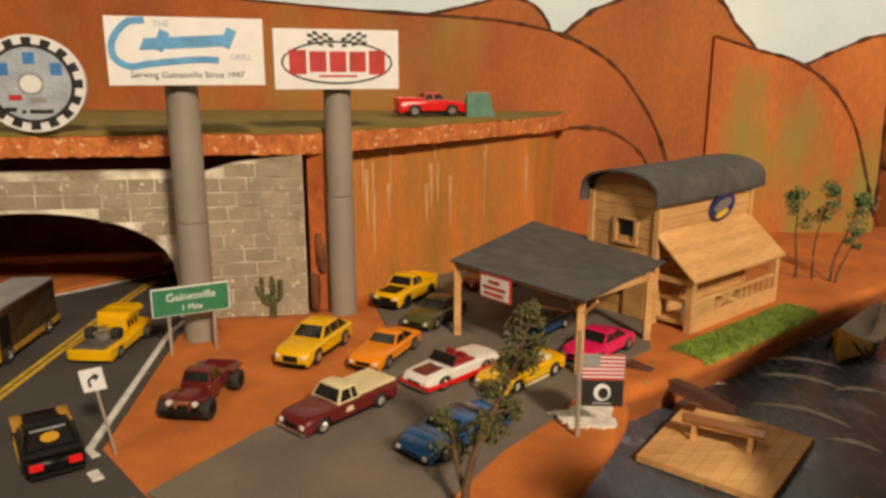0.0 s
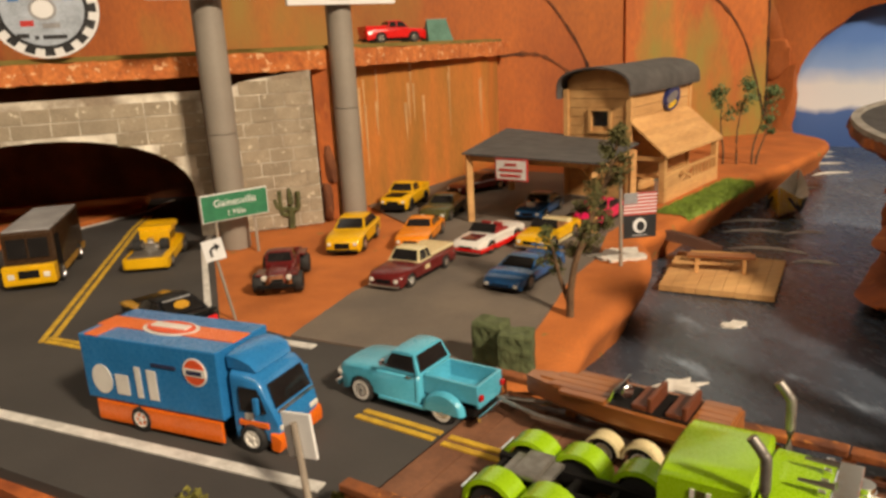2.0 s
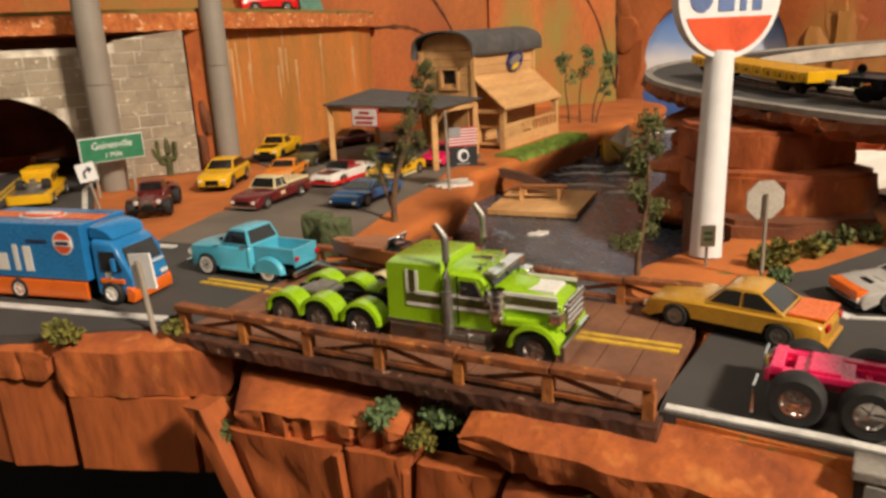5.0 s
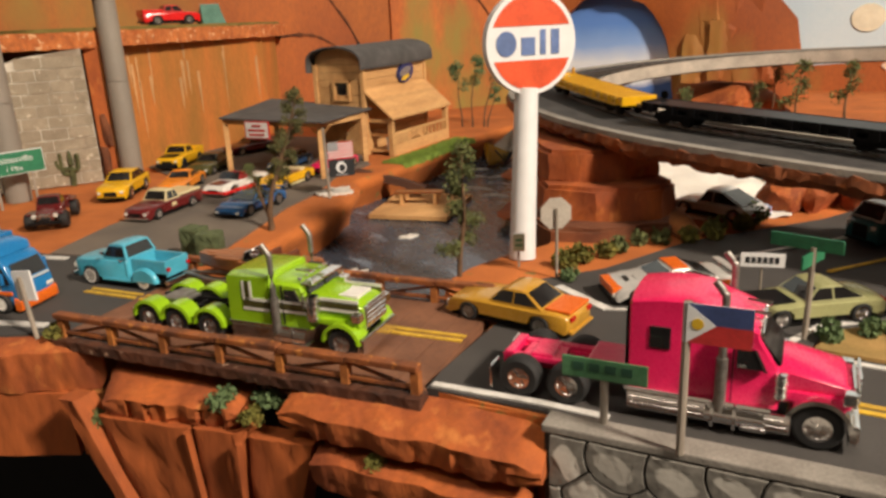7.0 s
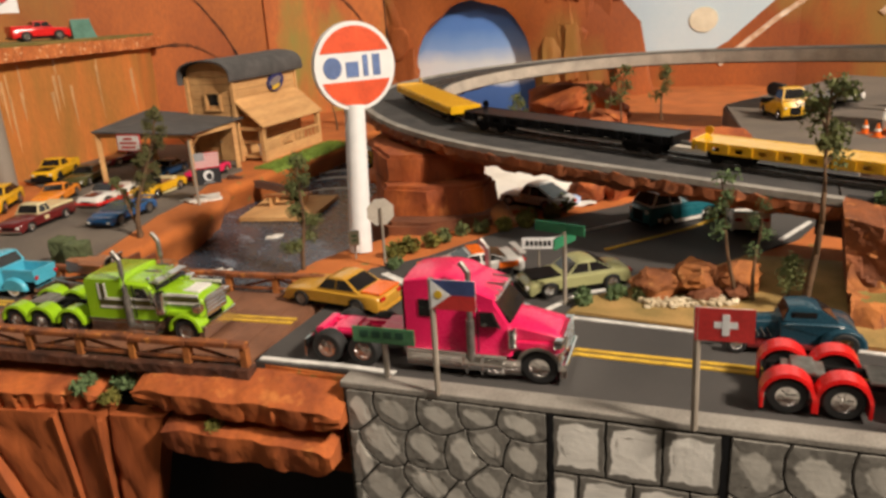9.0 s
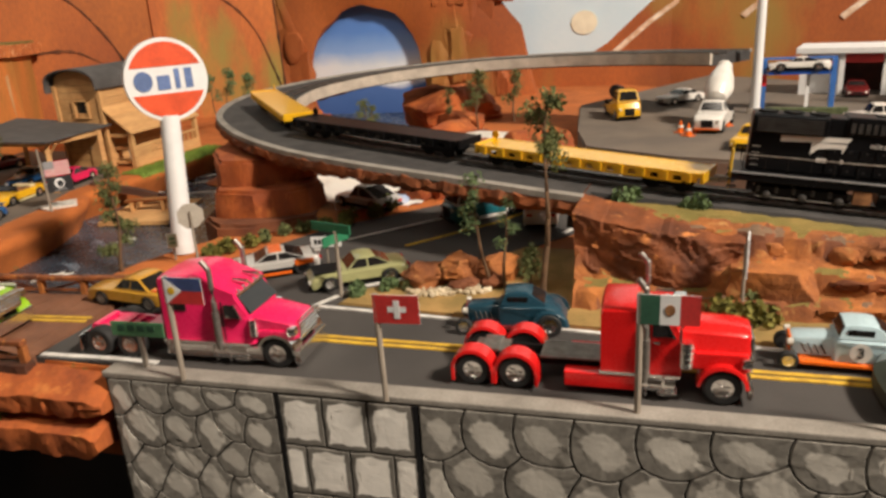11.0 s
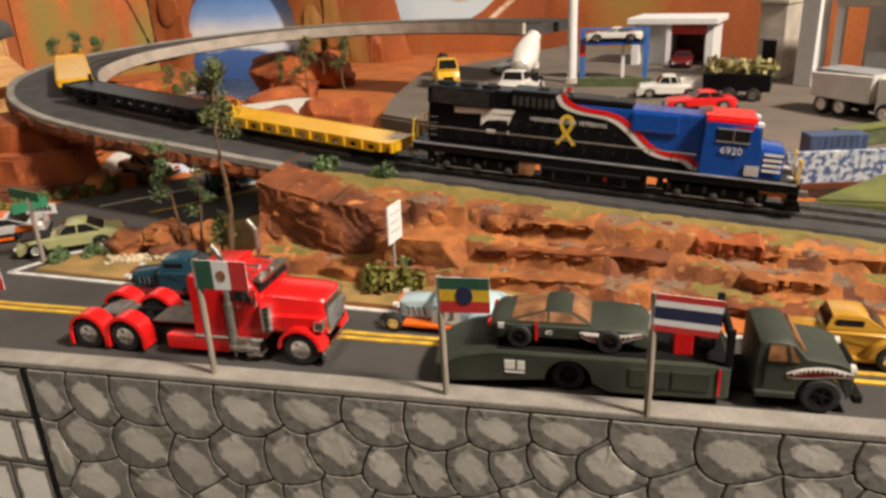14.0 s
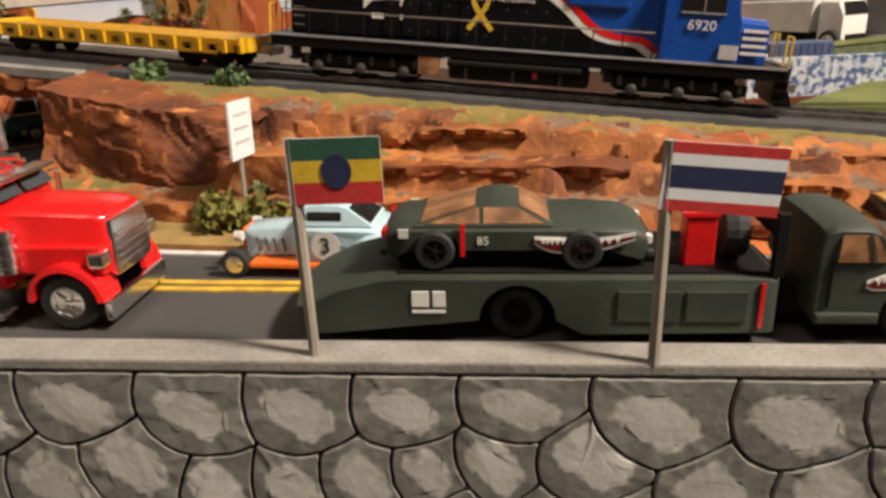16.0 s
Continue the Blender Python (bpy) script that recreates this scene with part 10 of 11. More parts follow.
# ---------------------------------------------------------------- service yard behind the railway
def yard():
    Z = 0.03
    p = thing("light_mast", pose(0.885, 0.165, Z), "tall plain white mast", "mast")
    part("mast", rod((0, 0, -0.001), (0, 0, 0.24), 0.006, 0.005, n=14), M_SIGNWHITE, p, smooth=40)
    part("foot", rod((0, 0, 0.0001), (0, 0, 0.006), 0.010, 0.008, n=14), M_CONCRETE, p)
    # two-post lift with a white car
    P_LIFT = paint("lift_blue", (0.05, 0.16, 0.48))
    lf = thing("car_lift", pose(0.942, 0.148, Z, 0, 0, -50), "blue two-post car lift", "car lift")
    for s in (-1, 1):
        part("column", box(s * 0.040 - 0.0032, -0.005, 0, s * 0.040 + 0.0032, 0.005, 0.062, 0.0008), P_LIFT, lf)
        part("column_band", box(s * 0.040 - 0.0036, -0.0054, 0.030, s * 0.040 + 0.0036, 0.0054, 0.044), P_RED if s < 0 else P_LIFT, lf)
        part("arm", box(min(0, s * 0.036), -0.012, 0.044, max(0, s * 0.036), -0.009, 0.047), P_LOCO, lf)
        part("arm", box(min(0, s * 0.036), 0.009, 0.044, max(0, s * 0.036), 0.012, 0.047), P_LOCO, lf)
    part("crossbeam", box(-0.043, -0.003, 0.0621, 0.043, 0.003, 0.0645), P_LIFT, lf)
    part("post", box(0.010, -0.002, 0, 0.014, 0.002, 0.044), M_SIGNWHITE, lf)
    motor("sports_car", "white die-cast sports car raised on the blue lift", 0.942, 0.148, 130, P_WHITE, L=72, W=29, H=18, hood=11, belt=12, deck=13, z=Z + 0.0475, xa=13, xb=3, xc=-8, xd=-24)
    g = thing("garage", pose(1.080, 0.172, Z, 0, 0, -62) @ Matrix.Diagonal((0.66, 0.8, 0.92, 1)), "grey garage with a white roof and an open red-brown bay", "garage")
    for b, nm, mm in (((-0.085, 0.0, 0, -0.070, 0.09, 0.062), "wall", M_SIGNWHITE), ((0.070, 0.0, 0, 0.085, 0.09, 0.062), "wall", M_SIGNWHITE), ((-0.0195, 0.0, 0, -0.008, 0.09, 0.062), "wall", M_SIGNWHITE), ((-0.0699, 0.080, 0, 0.0699, 0.090, 0.062), "wall", M_MAROONINT)):
        part(nm, box(*b), mm, g)
    part("roof", box(-0.094, -0.012, 0.0621, 0.094, 0.10, 0.071, 0.001), M_SIGNWHITE, g)
    part("roller_door", box(-0.0698, 0.020, 0.0, -0.0197, 0.023, 0.061), M_SIGNWHITE, g)
    part("bay_trim", box(-0.008, -0.003, 0.048, 0.070, -0.0002, 0.062), M_SIGNRED, g)
    part("bay_post", box(-0.010, -0.006, 0.0, 0.0, -0.0032, 0.062), M_SIGNWHITE, g)
    motor("sedan", "dark red die-cast sedan inside the garage bay", 1.092, 0.160, -145, P_MAROON, L=70, W=29, H=20, z=Z)
    o = thing("office_block", pose(1.060, 0.018, Z, 0, 0, -78), "grey concrete office block with a dark doorway", "building")
    part("wall", box(-0.004, 0, 0, 0.028, 0.06, 0.088, 0.001), M_CONCRETE, o)
    part("parapet", box(-0.006, -0.003, 0.0881, 0.030, 0.063, 0.093, 0.0008), M_CONCRETE, o)
    d = part("door", box(0.004, -0.002, 0, 0.020, 0.0, 0.046), M_CHASSIS, o)
    part("door_frame", box(0.002, -0.0024, 0.0461, 0.022, 0.0, 0.049), M_SIGNGREY, d)
    part("roof_box", box(0.004, 0.02, 0.0931, 0.014, 0.035, 0.101), P_LOCO, o)
    t = thing("silver_tower", pose(1.050, -0.055, Z), "pale square concrete tower", "tower")
    part("shaft", box(-0.011, -0.011, 0, 0.011, 0.011, 0.2, 0.001), M_SIGNWHITE, t)
    c = thing("canopy_building", pose(1.085, -0.165, Z, 0, 0, -84), "grey station canopy over shelves of red and white goods", "building")
    part("roof", box(-0.09, -0.03, 0.088, 0.10, 0.08, 0.108, 0.001), M_CONCRETE, c)
    part("back_wall", box(-0.09, 0.06, 0, 0.10, 0.07, 0.0879), M_SIGNWHITE, c)
    for x in (-0.085, 0.0, 0.09):
        part("pillar", box(x - 0.004, -0.026, 0, x + 0.004, -0.018, 0.0879), M_SIGNWHITE, c)
    for k in range(4):
        part("counter", box(-0.075 + 0.04 * k, 0.03, 0, -0.045 + 0.04 * k, 0.055, 0.035 + 0.012 * (k % 2), 0.002), (M_SIGNWHITE, P_RED, M_SIGNGREY, P_RED)[k], c)
    # vehicles
    y = motor("flatbed_truck", "yellow die-cast truck loaded with dark wheels", 0.762, 0.272, -118, P_YELLOW, L=70, W=32, H=38, hood=24, belt=24, deck=15, xa=30, xb=25, xc=10, xd=7, r=6.5, nose=17, gc=4, fa=24, ra=-22, z=Z, pillar=[])
    for k in range(3):
        part("cargo_wheel", scaled(lathe([(4, -3), (8.5, -3), (9, 0), (8.5, 3), (4, 3)], 18)), M_TYRE, y).matrix_local = pose((-6 - 12 * k) * MM, 0, 0.030, 0, 90, 20 * k)
    part("flatbed", b3(-34, 5, -14, 14, 15, 20, 0.5), M_CHASSIS, y)
    mx = motor("mixer_truck", "white die-cast cement mixer with orange trim", 0.775, 0.135, -150, P_WHITE, L=96, W=32, H=33, hood=20, belt=22, deck=12, xa=24, xb=19, xc=6, xd=3, r=7, nose=17, gc=4.5, fa=34, ra=-30, z=Z, bumper=P_ORG, pillar=[])
    part("drum", scaled(lathe([(4, -28), (11, -24), (15.5, -10), (16, -6), (16, -3), (15.4, -2), (14.6, 8), (9.5, 26), (8, 28), (9, 32)], 24)), P_WHITE, mx, smooth=40).matrix_local = pose(-0.022, 0, 0.046, 0, 34, 0) @ pose(0, 0, 0, 0, 0, 90)
    part("chute", b3(-52, -40, -5, 5, 26, 44, 1), P_WHITE, mx)
    part("drum_mount", b3(-44, 2, -8, 8, 12, 22, 0.5), M_CHASSIS, mx)
    for x_, y_ in ((0.715, 0.120), (0.735, 0.128), (0.725, 0.14), (0.79, 0.13)):
        k = thing("traffic_cone", pose(x_, y_, Z), "small orange traffic cone", "cone", "traffic cones")
        part("base", box(-0.0055, -0.0055, 0, 0.0055, 0.0055, 0.0012), P_ORG, k)
        part("cone", rod((0, 0, 0.0012), (0, 0, 0.014), 0.004, 0.0008, n=12), P_ORG, k)
        part("band", rod((0, 0, 0.006), (0, 0, 0.0085), 0.0033, 0.0027, n=12), P_WHITE, k)
    motor("compact_car", "yellow die-cast compact car behind the train", 0.712, 0.035, -160, P_YELLOW, L=66, W=28, H=22, z=Z)
    w = motor("pickup_truck", "white die-cast pickup towing a dark trailer", 0.888, 0.010, 135, P_WHITE, L=74, W=30, H=25, hood=15, belt=16, deck=16, xa=14, xb=8, xc=-6, xd=-10, z=Z)
    bed(w, -36, -11, 27, 14, 19, P_WHITE)
    tr = thing("hay_trailer", pose(0.926, -0.050, Z, 0, 0, 120), "black dump trailer heaped with dry hay", "trailer")
    part("box", b3(-34, 34, -16, 16, 10, 28, 0.8), P_BLACK, tr)
    rnd = random.Random(4)
    part("hay", leaves([(0.012 * k - 0.025, rnd.uniform(-0.006, 0.006), 0.032, 0.013) for k in range(5)], 0.006, 120, rnd, 0.5), M_HAY, tr)
    for s in (-1, 1):
        for x_ in (-18, 6):
            wheel(tr, x_, s * 16, 7, 6, M_STEEL)
    d = thing("dump_truck", pose(0.925, -0.195, Z, 0, 0, -100) @ Matrix.Scale(1.14, 4), "white dump truck with chrome wheels", "toy truck", "toy trucks")
    part("cab", loft([(32, 6), (32, 26), (28, 36), (14, 36), (14, 6)], 32), P_WHITE, d, smooth=40)
    part("windscreen", panel([(32, -13, 26), (32, 13, 26), (28.6, 12, 34), (28.6, -12, 34)], 0.7), M_DKGLASS, d)
    part("hopper", loft([(10, 14), (13, 36), (-48, 34), (-46, 14)], 36, crown=0, front=0, rear=0), P_WHITE, d)
    part("hopper_liner", b3(-44, 10, -15.5, 15.5, 33, 36.6, 0), M_SIGNGREY, d)
    part("frame", b3(-46, 34, -10, 10, 7, 13, 0), M_CHASSIS, d)
    for s in (-1, 1):
        for x_ in (-34, -16, 24):
            wheel(d, x_, s * 14, 8, 7, M_CHROME)
    motor("sedan", "red die-cast sedan in the service yard", 0.852, -0.060, 140, P_RED, L=70, W=29, H=20, z=Z)
    motor("sedan", "white and red die-cast sedan behind the mixer", 0.90, 0.30, 175, P_WHITE, L=70, W=29, H=20, z=Z)
    # graffiti wall and turf beyond the locomotive
    gw = thing("graffiti_wall", pose(0.736, -0.283, 0.02, 0, 0, -34), "low white wall sprayed with blue graffiti", "wall")
    part("wall", box(-0.045, 0, 0, 0.045, 0.005, 0.026), M_GRAFFITI, gw)
    part("foot", box(-0.046, -0.003, 0, 0.046, -0.0002, 0.004), M_MAROONINT, gw)
    bx = thing("storage_box", pose(0.758, -0.256, Z, 0, 0, -34) @ Matrix.Diagonal((0.62, 0.7, 0.9, 1)), "faded blue storage container", "container")
    part("body", b3(-34, 34, -12, 12, 0, 24, 0.6), M_FADEDBLUE, bx)
    for k in range(9):
        part("rib", b3(-31 + 7.5 * k, -29 + 7.5 * k, -12.5, -11.6, 1, 23, 0), M_FADEDBLUE, bx)
    structure("ground", prism([(0.66, -0.30), (0.74, -0.30), (0.90, -0.30), (1.0, -0.36), (0.98, -0.60), (0.80, -0.47)], 0.0, 0.0305, 0.002), M_GRASSDULL, "green turf strip beside the track", 50)
    gb = thing("retaining_block", pose(0.852, -0.252, Z, 0, 0, -14), "long dark green block along the edge of the yard", "block")
    part("body", box(-0.055, -0.006, 0, 0.060, 0.006, 0.013, 0.0015), M_HEDGE, gb)
    part("cap", box(-0.056, -0.007, 0.0131, 0.061, 0.007, 0.0150, 0.0006), M_GRASSDULL, gb)
    h = thing("hedge_strip", pose(0.90, 0.105, Z, 0, 0, -50), "low olive hedge in front of the lift", "hedge")
    part("body", roughen(box(-0.045, -0.006, -0.001, 0.045, 0.006, 0.010, 0.001), 0.001, 200), M_HEDGE, h)


M_FADEDBLUE = mat("faded_blue_paint", (0.07, 0.10, 0.20), (0.04, 0.06, 0.12), 0.6, scale=70)
M_HAY = mat("dry_hay", (0.45, 0.38, 0.17), (0.28, 0.25, 0.10), 0.95, scale=120)
M_GRAFFITI = mat("graffiti", (0.62, 0.61, 0.60), (0.40, 0.44, 0.50), 0.7, scale=70, wear_or_glint=(0.06, 0.09, 0.20), spot_at=0.46, spot_soft=0.1)
M_GRASSDULL = mat("dull_turf", (0.16, 0.17, 0.04), (0.10, 0.11, 0.03), 0.95, scale=40, fine=1200, bump=0.9, world=True)
yard()


def tent():
    t = thing("tent", pose(0.030, 0.872, 0.166, 0, 0, 15), "small teal green ridge tent on the ledge", "tent")
    bm = bmesh.new()
    v = [bm.verts.new(p) for p in ((-0.016, -0.014, 0), (0.016, -0.014, 0), (0.016, 0.014, 0), (-0.016, 0.014, 0), (-0.013, 0, 0.026), (0.013, 0, 0.026))]
    for f in ((0, 1, 5, 4), (2, 3, 4, 5), (0, 4, 3), (1, 2, 5), (0, 3, 2, 1)):
        bm.faces.new([v[i] for i in f])
    part("canvas", bm, mat("teal_canvas", (0.10, 0.22, 0.17), (0.07, 0.16, 0.12), 0.8, scale=80), t)
    part("ridge_pole", rod((-0.014, 0, 0.0262), (0.014, 0, 0.0262), 0.0006, n=6), M_STICK, t)


tent()


def cliff_details():
    rnd = random.Random(12)
    a, b = Vector((-0.088, 0.704)), Vector((0.101, 0.922))
    for k in range(16):
        s = rnd.uniform(0.04, 0.95)
        p = along(a, b, s, -0.0006)
        h = rnd.uniform(0.02, 0.075)
        w = rnd.uniform(0.0012, 0.003)
        d = (b - a).normalized()
        top = rnd.uniform(0.10, 0.144)
        bm = plate([(-w, top), (w, top), (w * 0.6, top - h * 0.6), (0.0003, top - h), (-w * 0.7, top - h * 0.5)], 0.0008)
        bm.transform(Matrix(((d.x, -d.y, 0, p.x), (d.y, d.x, 0, p.y), (0, 0, 1, 0), (0, 0, 0, 1))))
        structure("trim", bm, M_STREAK, "pale drip on the cliff")
    for k in range(4):
        p = along((-0.117, 0.655), (-0.104, 0.69), k / 4, 0)
        boulder(p.x + 0.003, p.y - 0.001, 0.036 * k, 0.009, 0.012, 0.036, rnd.uniform(0, 90), 900 + k, "dark narrow rock pillar in the cliff corner", "rocks of the cliff", M_ROCKDARK, 4)


cliff_details()


# ---------------------------------------------------------------- masonry pieces, last
def blocks():
    """Concrete blocks of the tunnel face, each a child of its wall."""
    m, L, edge, x0, x1 = TUNNEL
    shared = {}

    def block(w, h):
        key = (round(w, 4), round(h, 4))
        if key not in shared:
            bm = box(-w / 2, -0.0007, -h / 2, w / 2, 0.0, h / 2, 0.0003)
            data = bpy.data.meshes.new("block")
            bm.to_mesh(data)
            bm.free()
            data.materials.append(M_STONEGREY)
            shared[key] = data
        return shared[key]
    walls = {o.name: o for o in scene.objects if o.name in ("wall_1", "wall_2")}
    rnd = random.Random(7)
    h = 0.0125
    for wall, xa, xb, off, tops in (("wall_1", 0.10, edge + 0.020, 0.0, lambda x: 0.132), ("wall_2", edge + 0.022, L, -0.006, lambda x: 0.127 + 0.018 * (x - edge) / (L - edge))):
        row = 0
        z = h / 2 + 0.0006
        while z < 0.15:
            x = xa + (0.014 if row % 2 else 0.0) - 0.014
            while x < xb:
                w = rnd.choice((0.026, 0.031, 0.022))
                lo, hi = max(x, xa), min(x + w, xb)
                cx = (lo + hi) / 2
                inside = wall == "wall_1" and x0 - 0.004 < cx < x1 + 0.012 and z < 0.035 + 0.070 * max(0.0, 1 - ((cx - (x0 + x1) / 2) / ((x1 - x0) / 2 + 0.008)) ** 2) ** 0.45
                if hi - lo > 0.006 and not inside and z + h / 2 < tops(cx) + 0.002:
                    ob = new("block", block(hi - lo - 0.0010, h - 0.0010))
                    ob.matrix_world = m @ Matrix.Translation((cx, off, z))
                    ob.parent = walls[wall]
                x += w
            z += h
            row += 1


blocks()


def wall_stones():
    """Irregular painted stones of the retaining wall, and a panel of square ones."""
    m, L, wall = RWALL
    rnd = random.Random(3)
    side_a, side_b = 0.1155, 0.1905

    def stone(poly, depth, material):
        c = sum((Vector(p) for p in poly), Vector((0, 0))) / len(poly)
        bm = bmesh.new()
        rings = []
        for k, y in ((1.0, 0.0), (0.996, -depth * 0.7), (0.972, -depth)):
            rings.append([bm.verts.new(((p[0] - c.x) * k, y + 0.0004 * noise.noise(Vector((p[0] * 300, p[1] * 300, k))), (p[1] - c.y) * k)) for p in poly])
        mid = [bm.verts.new(((p[0] - c.x) * 0.6, -depth * 1.05 + 0.0006 * noise.noise(Vector((p[0] * 170, p[1] * 170, 3))), (p[1] - c.y) * 0.6)) for p in poly]
        rings.append(mid)
        n = len(poly)
        for a, b in zip(rings, rings[1:]):
            for i in range(n):
                bm.faces.new((a[i], a[(i + 1) % n], b[(i + 1) % n], b[i]))
        bm.faces.new(rings[-1])
        ob = part("stone", bm, material, wall, smooth=35)
        ob.matrix_local = m @ Matrix.Translation((c.x, -0.0069, c.y))

    def shaped(poly, edge):
        """Bows the joints of a cell downwards, rounds its corners and draws it in by half a joint."""
        pts = [Vector(p) for p in poly]
        area = sum(a.x * b.y - b.x * a.y for a, b in zip(pts, pts[1:] + pts[:1]))
        if area < 0:
            pts.reverse()
        line = []
        for a, b in zip(pts, pts[1:] + pts[:1]):
            ln = (b - a).length
            if ln < 1e-5:
                continue
            n = Vector((b.y - a.y, a.x - b.x)) / ln
            flat = edge and any(abs(a[i] - e) < 1e-5 and abs(b[i] - e) < 1e-5 for i, e in edge)
            bow = 0.0 if flat else n.dot(Vector((-0.7, -0.7))) * 0.135 * ln
            m_ = max(1, round(ln / 0.003))
            line += [a.lerp(b, k / m_) + n * bow * 4 * (k / m_) * (1 - k / m_) for k in range(m_)]
        for _ in range(1):
            line = [q for a, b in zip(line, line[1:] + line[:1]) for q in (a.lerp(b, 0.25), a.lerp(b, 0.75))] if len(line) < 40 else line
        out = []
        for a, p, b in zip(line[-1:] + line[:-1], line, line[1:] + line[:1]):
            t = b - a
            n = Vector((-t.y, t.x)).normalized()
            w = noise.noise_vector(Vector((p.x * 300, p.y * 300, 1.5))) * 0.0003
            out.append((p.x + n.x * 0.00045 + w.x, p.y + n.y * 0.00045 + w.y))
        return out

    def ragged(pts):
        """Breaks the straight sides of an outline into an uneven line."""
        out = []
        for i, p in enumerate(pts):
            q = pts[(i + 1) % len(pts)]
            n = max(1, int(math.hypot(q[0] - p[0], q[1] - p[1]) / 0.004))
            for k in range(n):
                x, z = p[0] + (q[0] - p[0]) * k / n, p[1] + (q[1] - p[1]) * k / n
                v = noise.noise_vector(Vector((x * 160, z * 160, 1.5))) * 0.0007
                out.append((x + v.x, z + v.y))
        return out

    def cells(xa, xb, za, zb, pts):
        out = []
        pts = [Vector(p) for p in pts]
        for p in pts:
            poly = [Vector((xa, za)), Vector((xb, za)), Vector((xb, zb)), Vector((xa, zb))]
            for q in pts:
                if q is p or (q - p).length > 0.12:
                    continue
                mid, d = (p + q) / 2, q - p
                cut = []
                for a, b in zip(poly, poly[1:] + poly[:1]):
                    da, db = (a - mid).dot(d), (b - mid).dot(d)
                    if da <= 0:
                        cut.append(a)
                    if da * db < 0:
                        cut.append(a.lerp(b, da / (da - db)))
                poly = cut
                if len(poly) < 3:
                    break
            if len(poly) >= 3:
                out.append(shaped(poly, ((0, xa), (0, xb), (1, za), (1, zb))))
        return out

    def filler(x0, x1, rows):
        """Courses of stones further down, set out by chance."""
        return [(x + rnd.uniform(-0.008, 0.008), z + rnd.uniform(-0.006, 0.006)) for k, z in enumerate(rows) for x in [x0 + 0.028 * (i + 0.5 * (k % 2)) for i in range(int((x1 - x0) / 0.028) + 1)]]
    zb, za = -0.0008, -0.150
    small = [(0.015, -0.009), (0.039, -0.007), (0.061, -0.007), (0.082, -0.002), (0.100, -0.007), (0.012, -0.039), (0.031, -0.027), (0.055, -0.029), (0.073, -0.030), (0.088, -0.0215), (0.101, -0.025),
             (0.0315, -0.056), (0.0545, -0.049), (0.046, -0.064), (0.0705, -0.060), (0.087, -0.045), (0.100, -0.0485), (0.012, -0.073), (0.089, -0.065)] + filler(0.012, 0.115, (-0.09, -0.112, -0.136))
    top = [(0.202, -0.014), (0.229, -0.0145), (0.2545, -0.012), (0.2825, -0.0125), (0.314, -0.010), (0.346, -0.006), (0.378, -0.010), (0.4075, -0.0085), (0.435, -0.0085), (0.463, -0.007), (0.5005, -0.010), (0.536, -0.010), (0.566, -0.007), (0.592, -0.010)]
    second = [(0.195, -0.0465), (0.219, -0.0385), (0.2525, -0.039), (0.280, -0.0505), (0.308, -0.0415), (0.3345, -0.040), (0.3585, -0.0315), (0.3835, -0.0405), (0.403, -0.040), (0.423, -0.036), (0.442, -0.032), (0.4575, -0.029), (0.4815, -0.029), (0.516, -0.0385), (0.547, -0.0375), (0.569, -0.028), (0.592, -0.036)]
    third = [(0.226, -0.067), (0.2555, -0.0665), (0.294, -0.070), (0.3185, -0.070), (0.3405, -0.064), (0.361, -0.057), (0.384, -0.063), (0.408, -0.062), (0.430, -0.058), (0.448, -0.0435), (0.474, -0.0455), (0.492, -0.049), (0.469, -0.067), (0.50, -0.070), (0.53, -0.065), (0.56, -0.056), (0.585, -0.062)]
    rest = filler(0.20, 0.80, (-0.095, -0.120, -0.144)) + [(x, z) for x, z in filler(0.615, 0.80, (-0.010, -0.038, -0.066))]
    for poly in cells(0.011, side_a - 0.002, za, zb, small):
        stone(poly, 0.0016, M_WALLSTONE)
    for poly in cells(side_b + 0.002, 0.80, za, zb, top + second + third + rest):
        stone(poly, 0.0016, M_WALLSTONE)
    for r in range(4):
        x = side_a + 0.0008 - (0.0123 if r % 2 else 0.0)
        while x < side_b - 0.003:
            lo, hi = max(x, side_a + 0.0008), min(x + 0.0236, side_b - 0.0008)
            z1 = zb - 0.001 - 0.0300 * r
            if hi - lo > 0.004:
                stone(ragged([(lo, z1 - 0.0288), (hi, z1 - 0.0288), (hi, z1), (lo, z1)]), 0.0016, M_WALLSTONE2)
            x += 0.0246
    for x in (side_a, side_b):
        bm = box(x - 0.0013, -0.0085, -0.24, x + 0.0013, -0.0071, -0.0012)
        bm.transform(m)
        structure("trim", bm, M_BLACK, "dark panel seam in the wall")


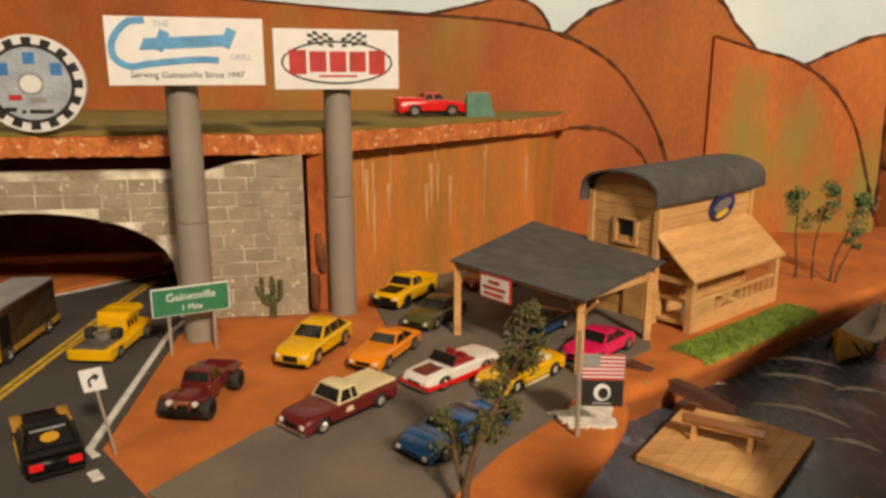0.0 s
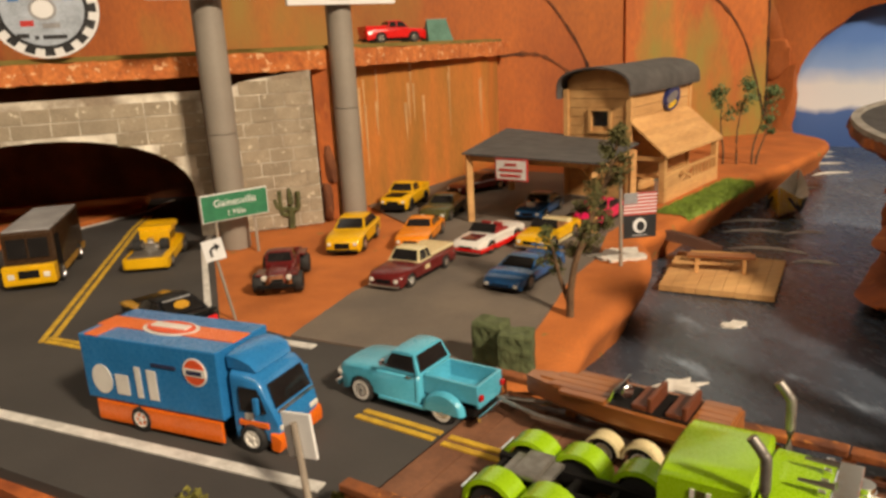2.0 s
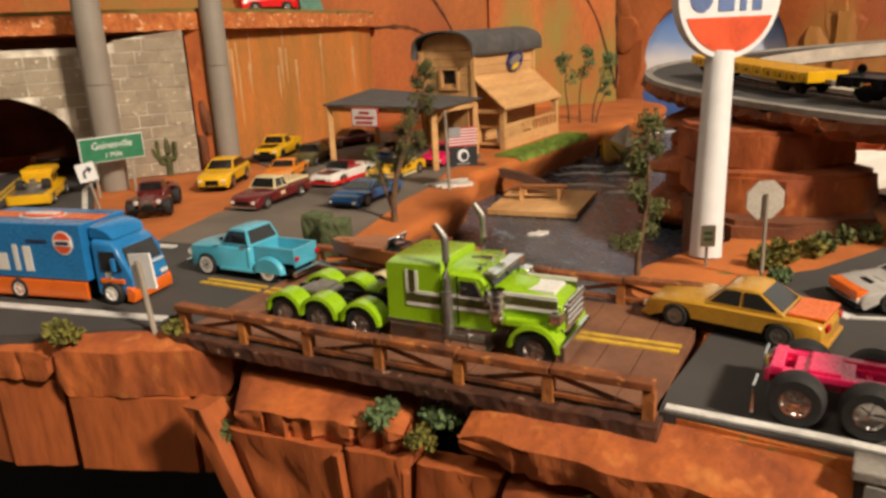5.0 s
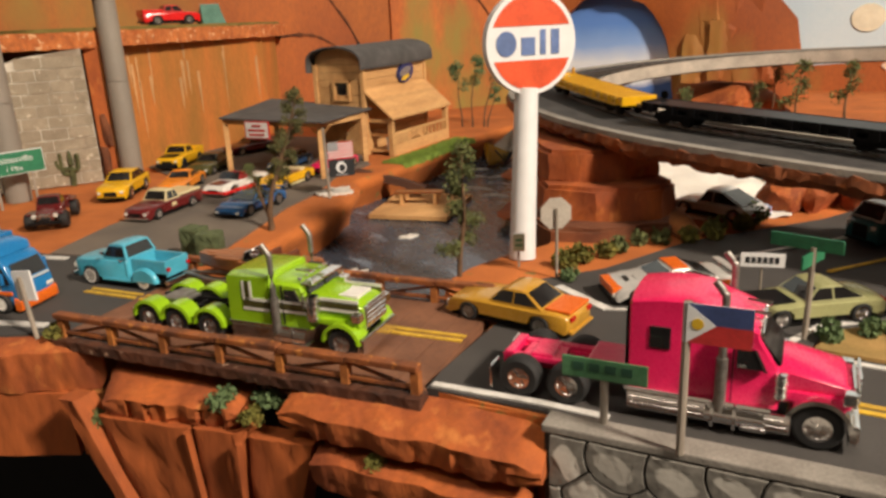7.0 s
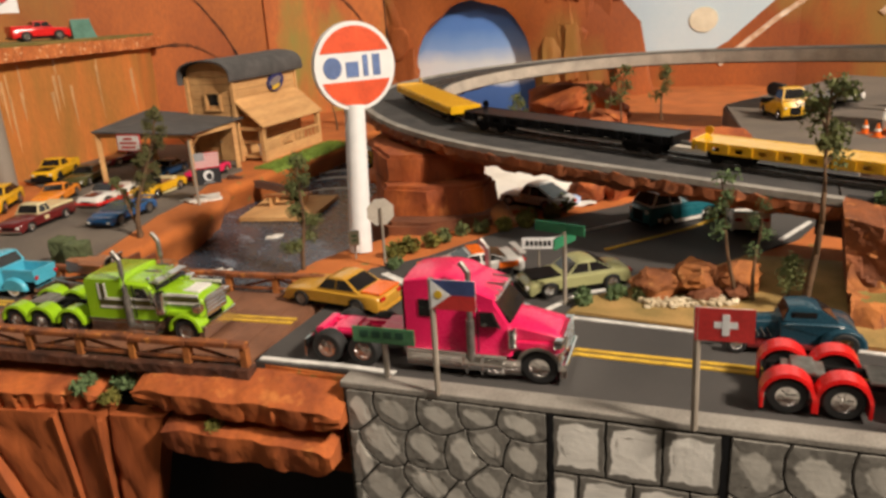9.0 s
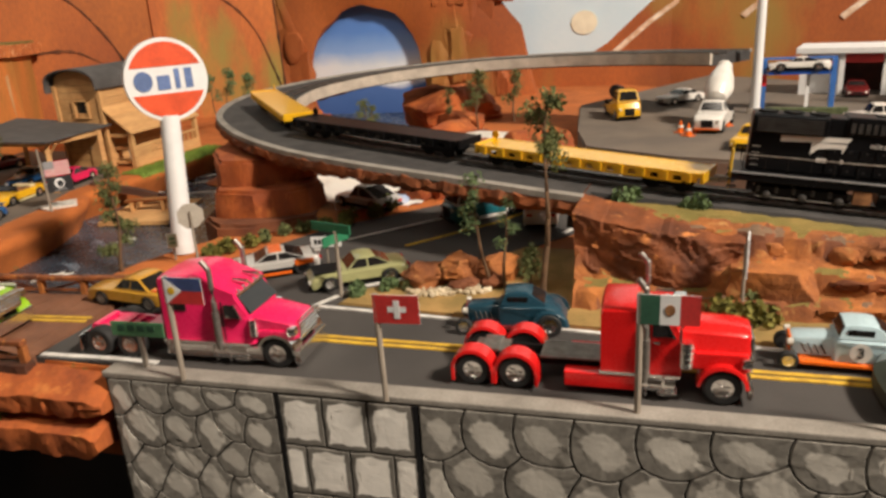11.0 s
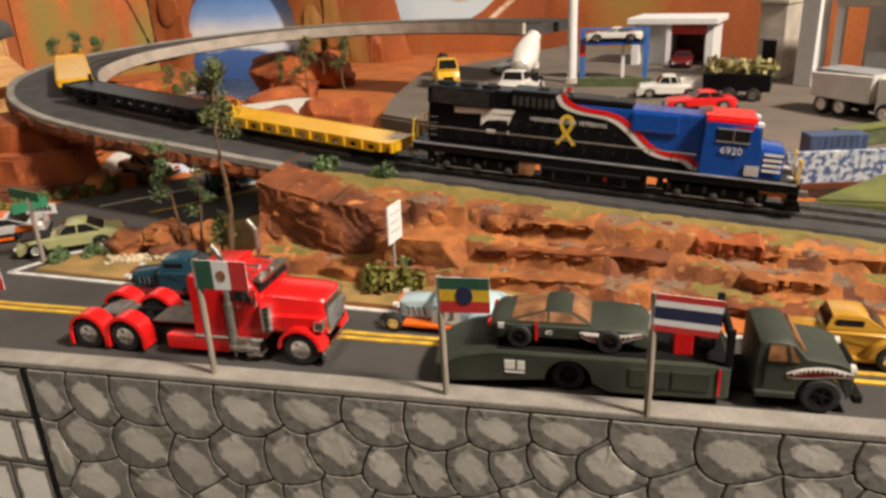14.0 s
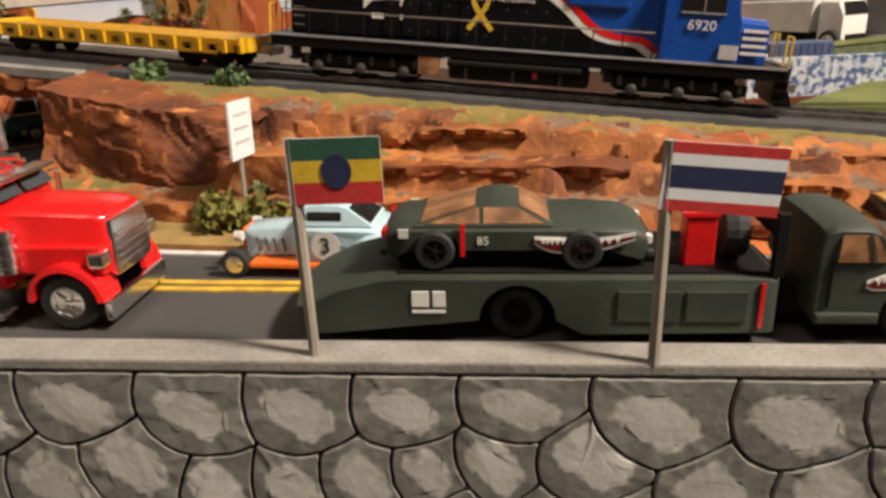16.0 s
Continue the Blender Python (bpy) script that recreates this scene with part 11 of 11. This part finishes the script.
def stone_paint(name, rim, face, amount, size, soft=0.05, square=False):
    """Grey stone with a paler brushed middle that keeps its own ragged outline."""
    mm = mat(name, rim, tuple(0.78 * c for c in rim), 0.85, scale=45, fine=420, bump=0.28, random=0.12, world=True)
    t = mm.node_tree
    n, l = t.nodes, t.links
    bsdf = n["Principled BSDF"]
    base = bsdf.inputs["Base Color"].links[0].from_socket
    tc = n.new("ShaderNodeTexCoord")
    info = n.new("ShaderNodeObjectInfo")
    xyz = n.new("ShaderNodeSeparateXYZ")
    l.new(tc.outputs["Generated"], xyz.inputs[0])

    def math_node(op, a, b=None, c=None):
        k = n.new("ShaderNodeMath")
        k.operation = op
        for i, v in enumerate((a, b, c)):
            if v is None:
                continue
            if isinstance(v, float):
                k.inputs[i].default_value = v
            else:
                l.new(v, k.inputs[i])
        return k.outputs[0]
    dx, dz = math_node("SUBTRACT", xyz.outputs["X"], 0.5), math_node("SUBTRACT", xyz.outputs["Z"], 0.52)
    if square:
        far = math_node("MAXIMUM", math_node("ABSOLUTE", dx), math_node("ABSOLUTE", dz))
    else:
        # a leaning oval
        lean = math_node("MULTIPLY_ADD", dz, 0.35, dx)
        far = math_node("SQRT", math_node("ADD", math_node("MULTIPLY", lean, lean), math_node("MULTIPLY", dz, dz)))
    ns = n.new("ShaderNodeTexNoise")
    ns.inputs["Scale"].default_value, ns.inputs["Detail"].default_value = 110, 5
    l.new(tc.outputs["Object"], ns.inputs["Vector"])
    reach = math_node("MULTIPLY_ADD", math_node("SUBTRACT", ns.outputs["Fac"], 0.5), 0.22 if square else 0.45, far)
    reach = math_node("MULTIPLY_ADD", info.outputs["Random"], 0.05, reach)
    mr = n.new("ShaderNodeMapRange")
    mr.inputs[1].default_value, mr.inputs[2].default_value, mr.inputs[3].default_value, mr.inputs[4].default_value = size, size + soft, amount, 0.0
    l.new(reach, mr.inputs[0])
    st = n.new("ShaderNodeMapRange")
    st.inputs[3].default_value, st.inputs[4].default_value = 0.85 if square else 0.6, 1.0
    l.new(math_node("FRACT", math_node("MULTIPLY", info.outputs["Random"], 7.3)), st.inputs[0])
    # brush strokes inside the patch
    br = n.new("ShaderNodeTexNoise")
    br.inputs["Scale"].default_value, br.inputs["Detail"].default_value = 260, 4
    bm_ = n.new("ShaderNodeMapping")
    bm_.inputs["Rotation"].default_value = (0, 0.9, 0)
    bm_.inputs["Scale"].default_value = (0.25, 1, 1.2)
    l.new(tc.outputs["Object"], bm_.inputs["Vector"])
    l.new(bm_.outputs[0], br.inputs["Vector"])
    stroke = math_node("MULTIPLY_ADD", br.outputs["Fac"], 0.7, 0.75 if square else 0.62)
    mx = n.new("ShaderNodeMix")
    mx.data_type = "RGBA"
    l.new(math_node("MINIMUM", math_node("MULTIPLY", math_node("MULTIPLY", mr.outputs[0], st.outputs[0]), stroke), 1.0), mx.inputs[0])
    l.new(base, mx.inputs[6])
    mx.inputs[7].default_value = (*face, 1)
    l.new(mx.outputs[2], bsdf.inputs["Base Color"])
    return mm


M_WALLSTONE = stone_paint("painted_stone", (0.225, 0.210, 0.184), (0.64, 0.605, 0.54), 1.0, 0.30)
M_WALLSTONE2 = stone_paint("painted_square_stone", (0.195, 0.180, 0.157), (0.93, 0.89, 0.82), 1.0, 0.40, 0.03, True)
wall_stones()
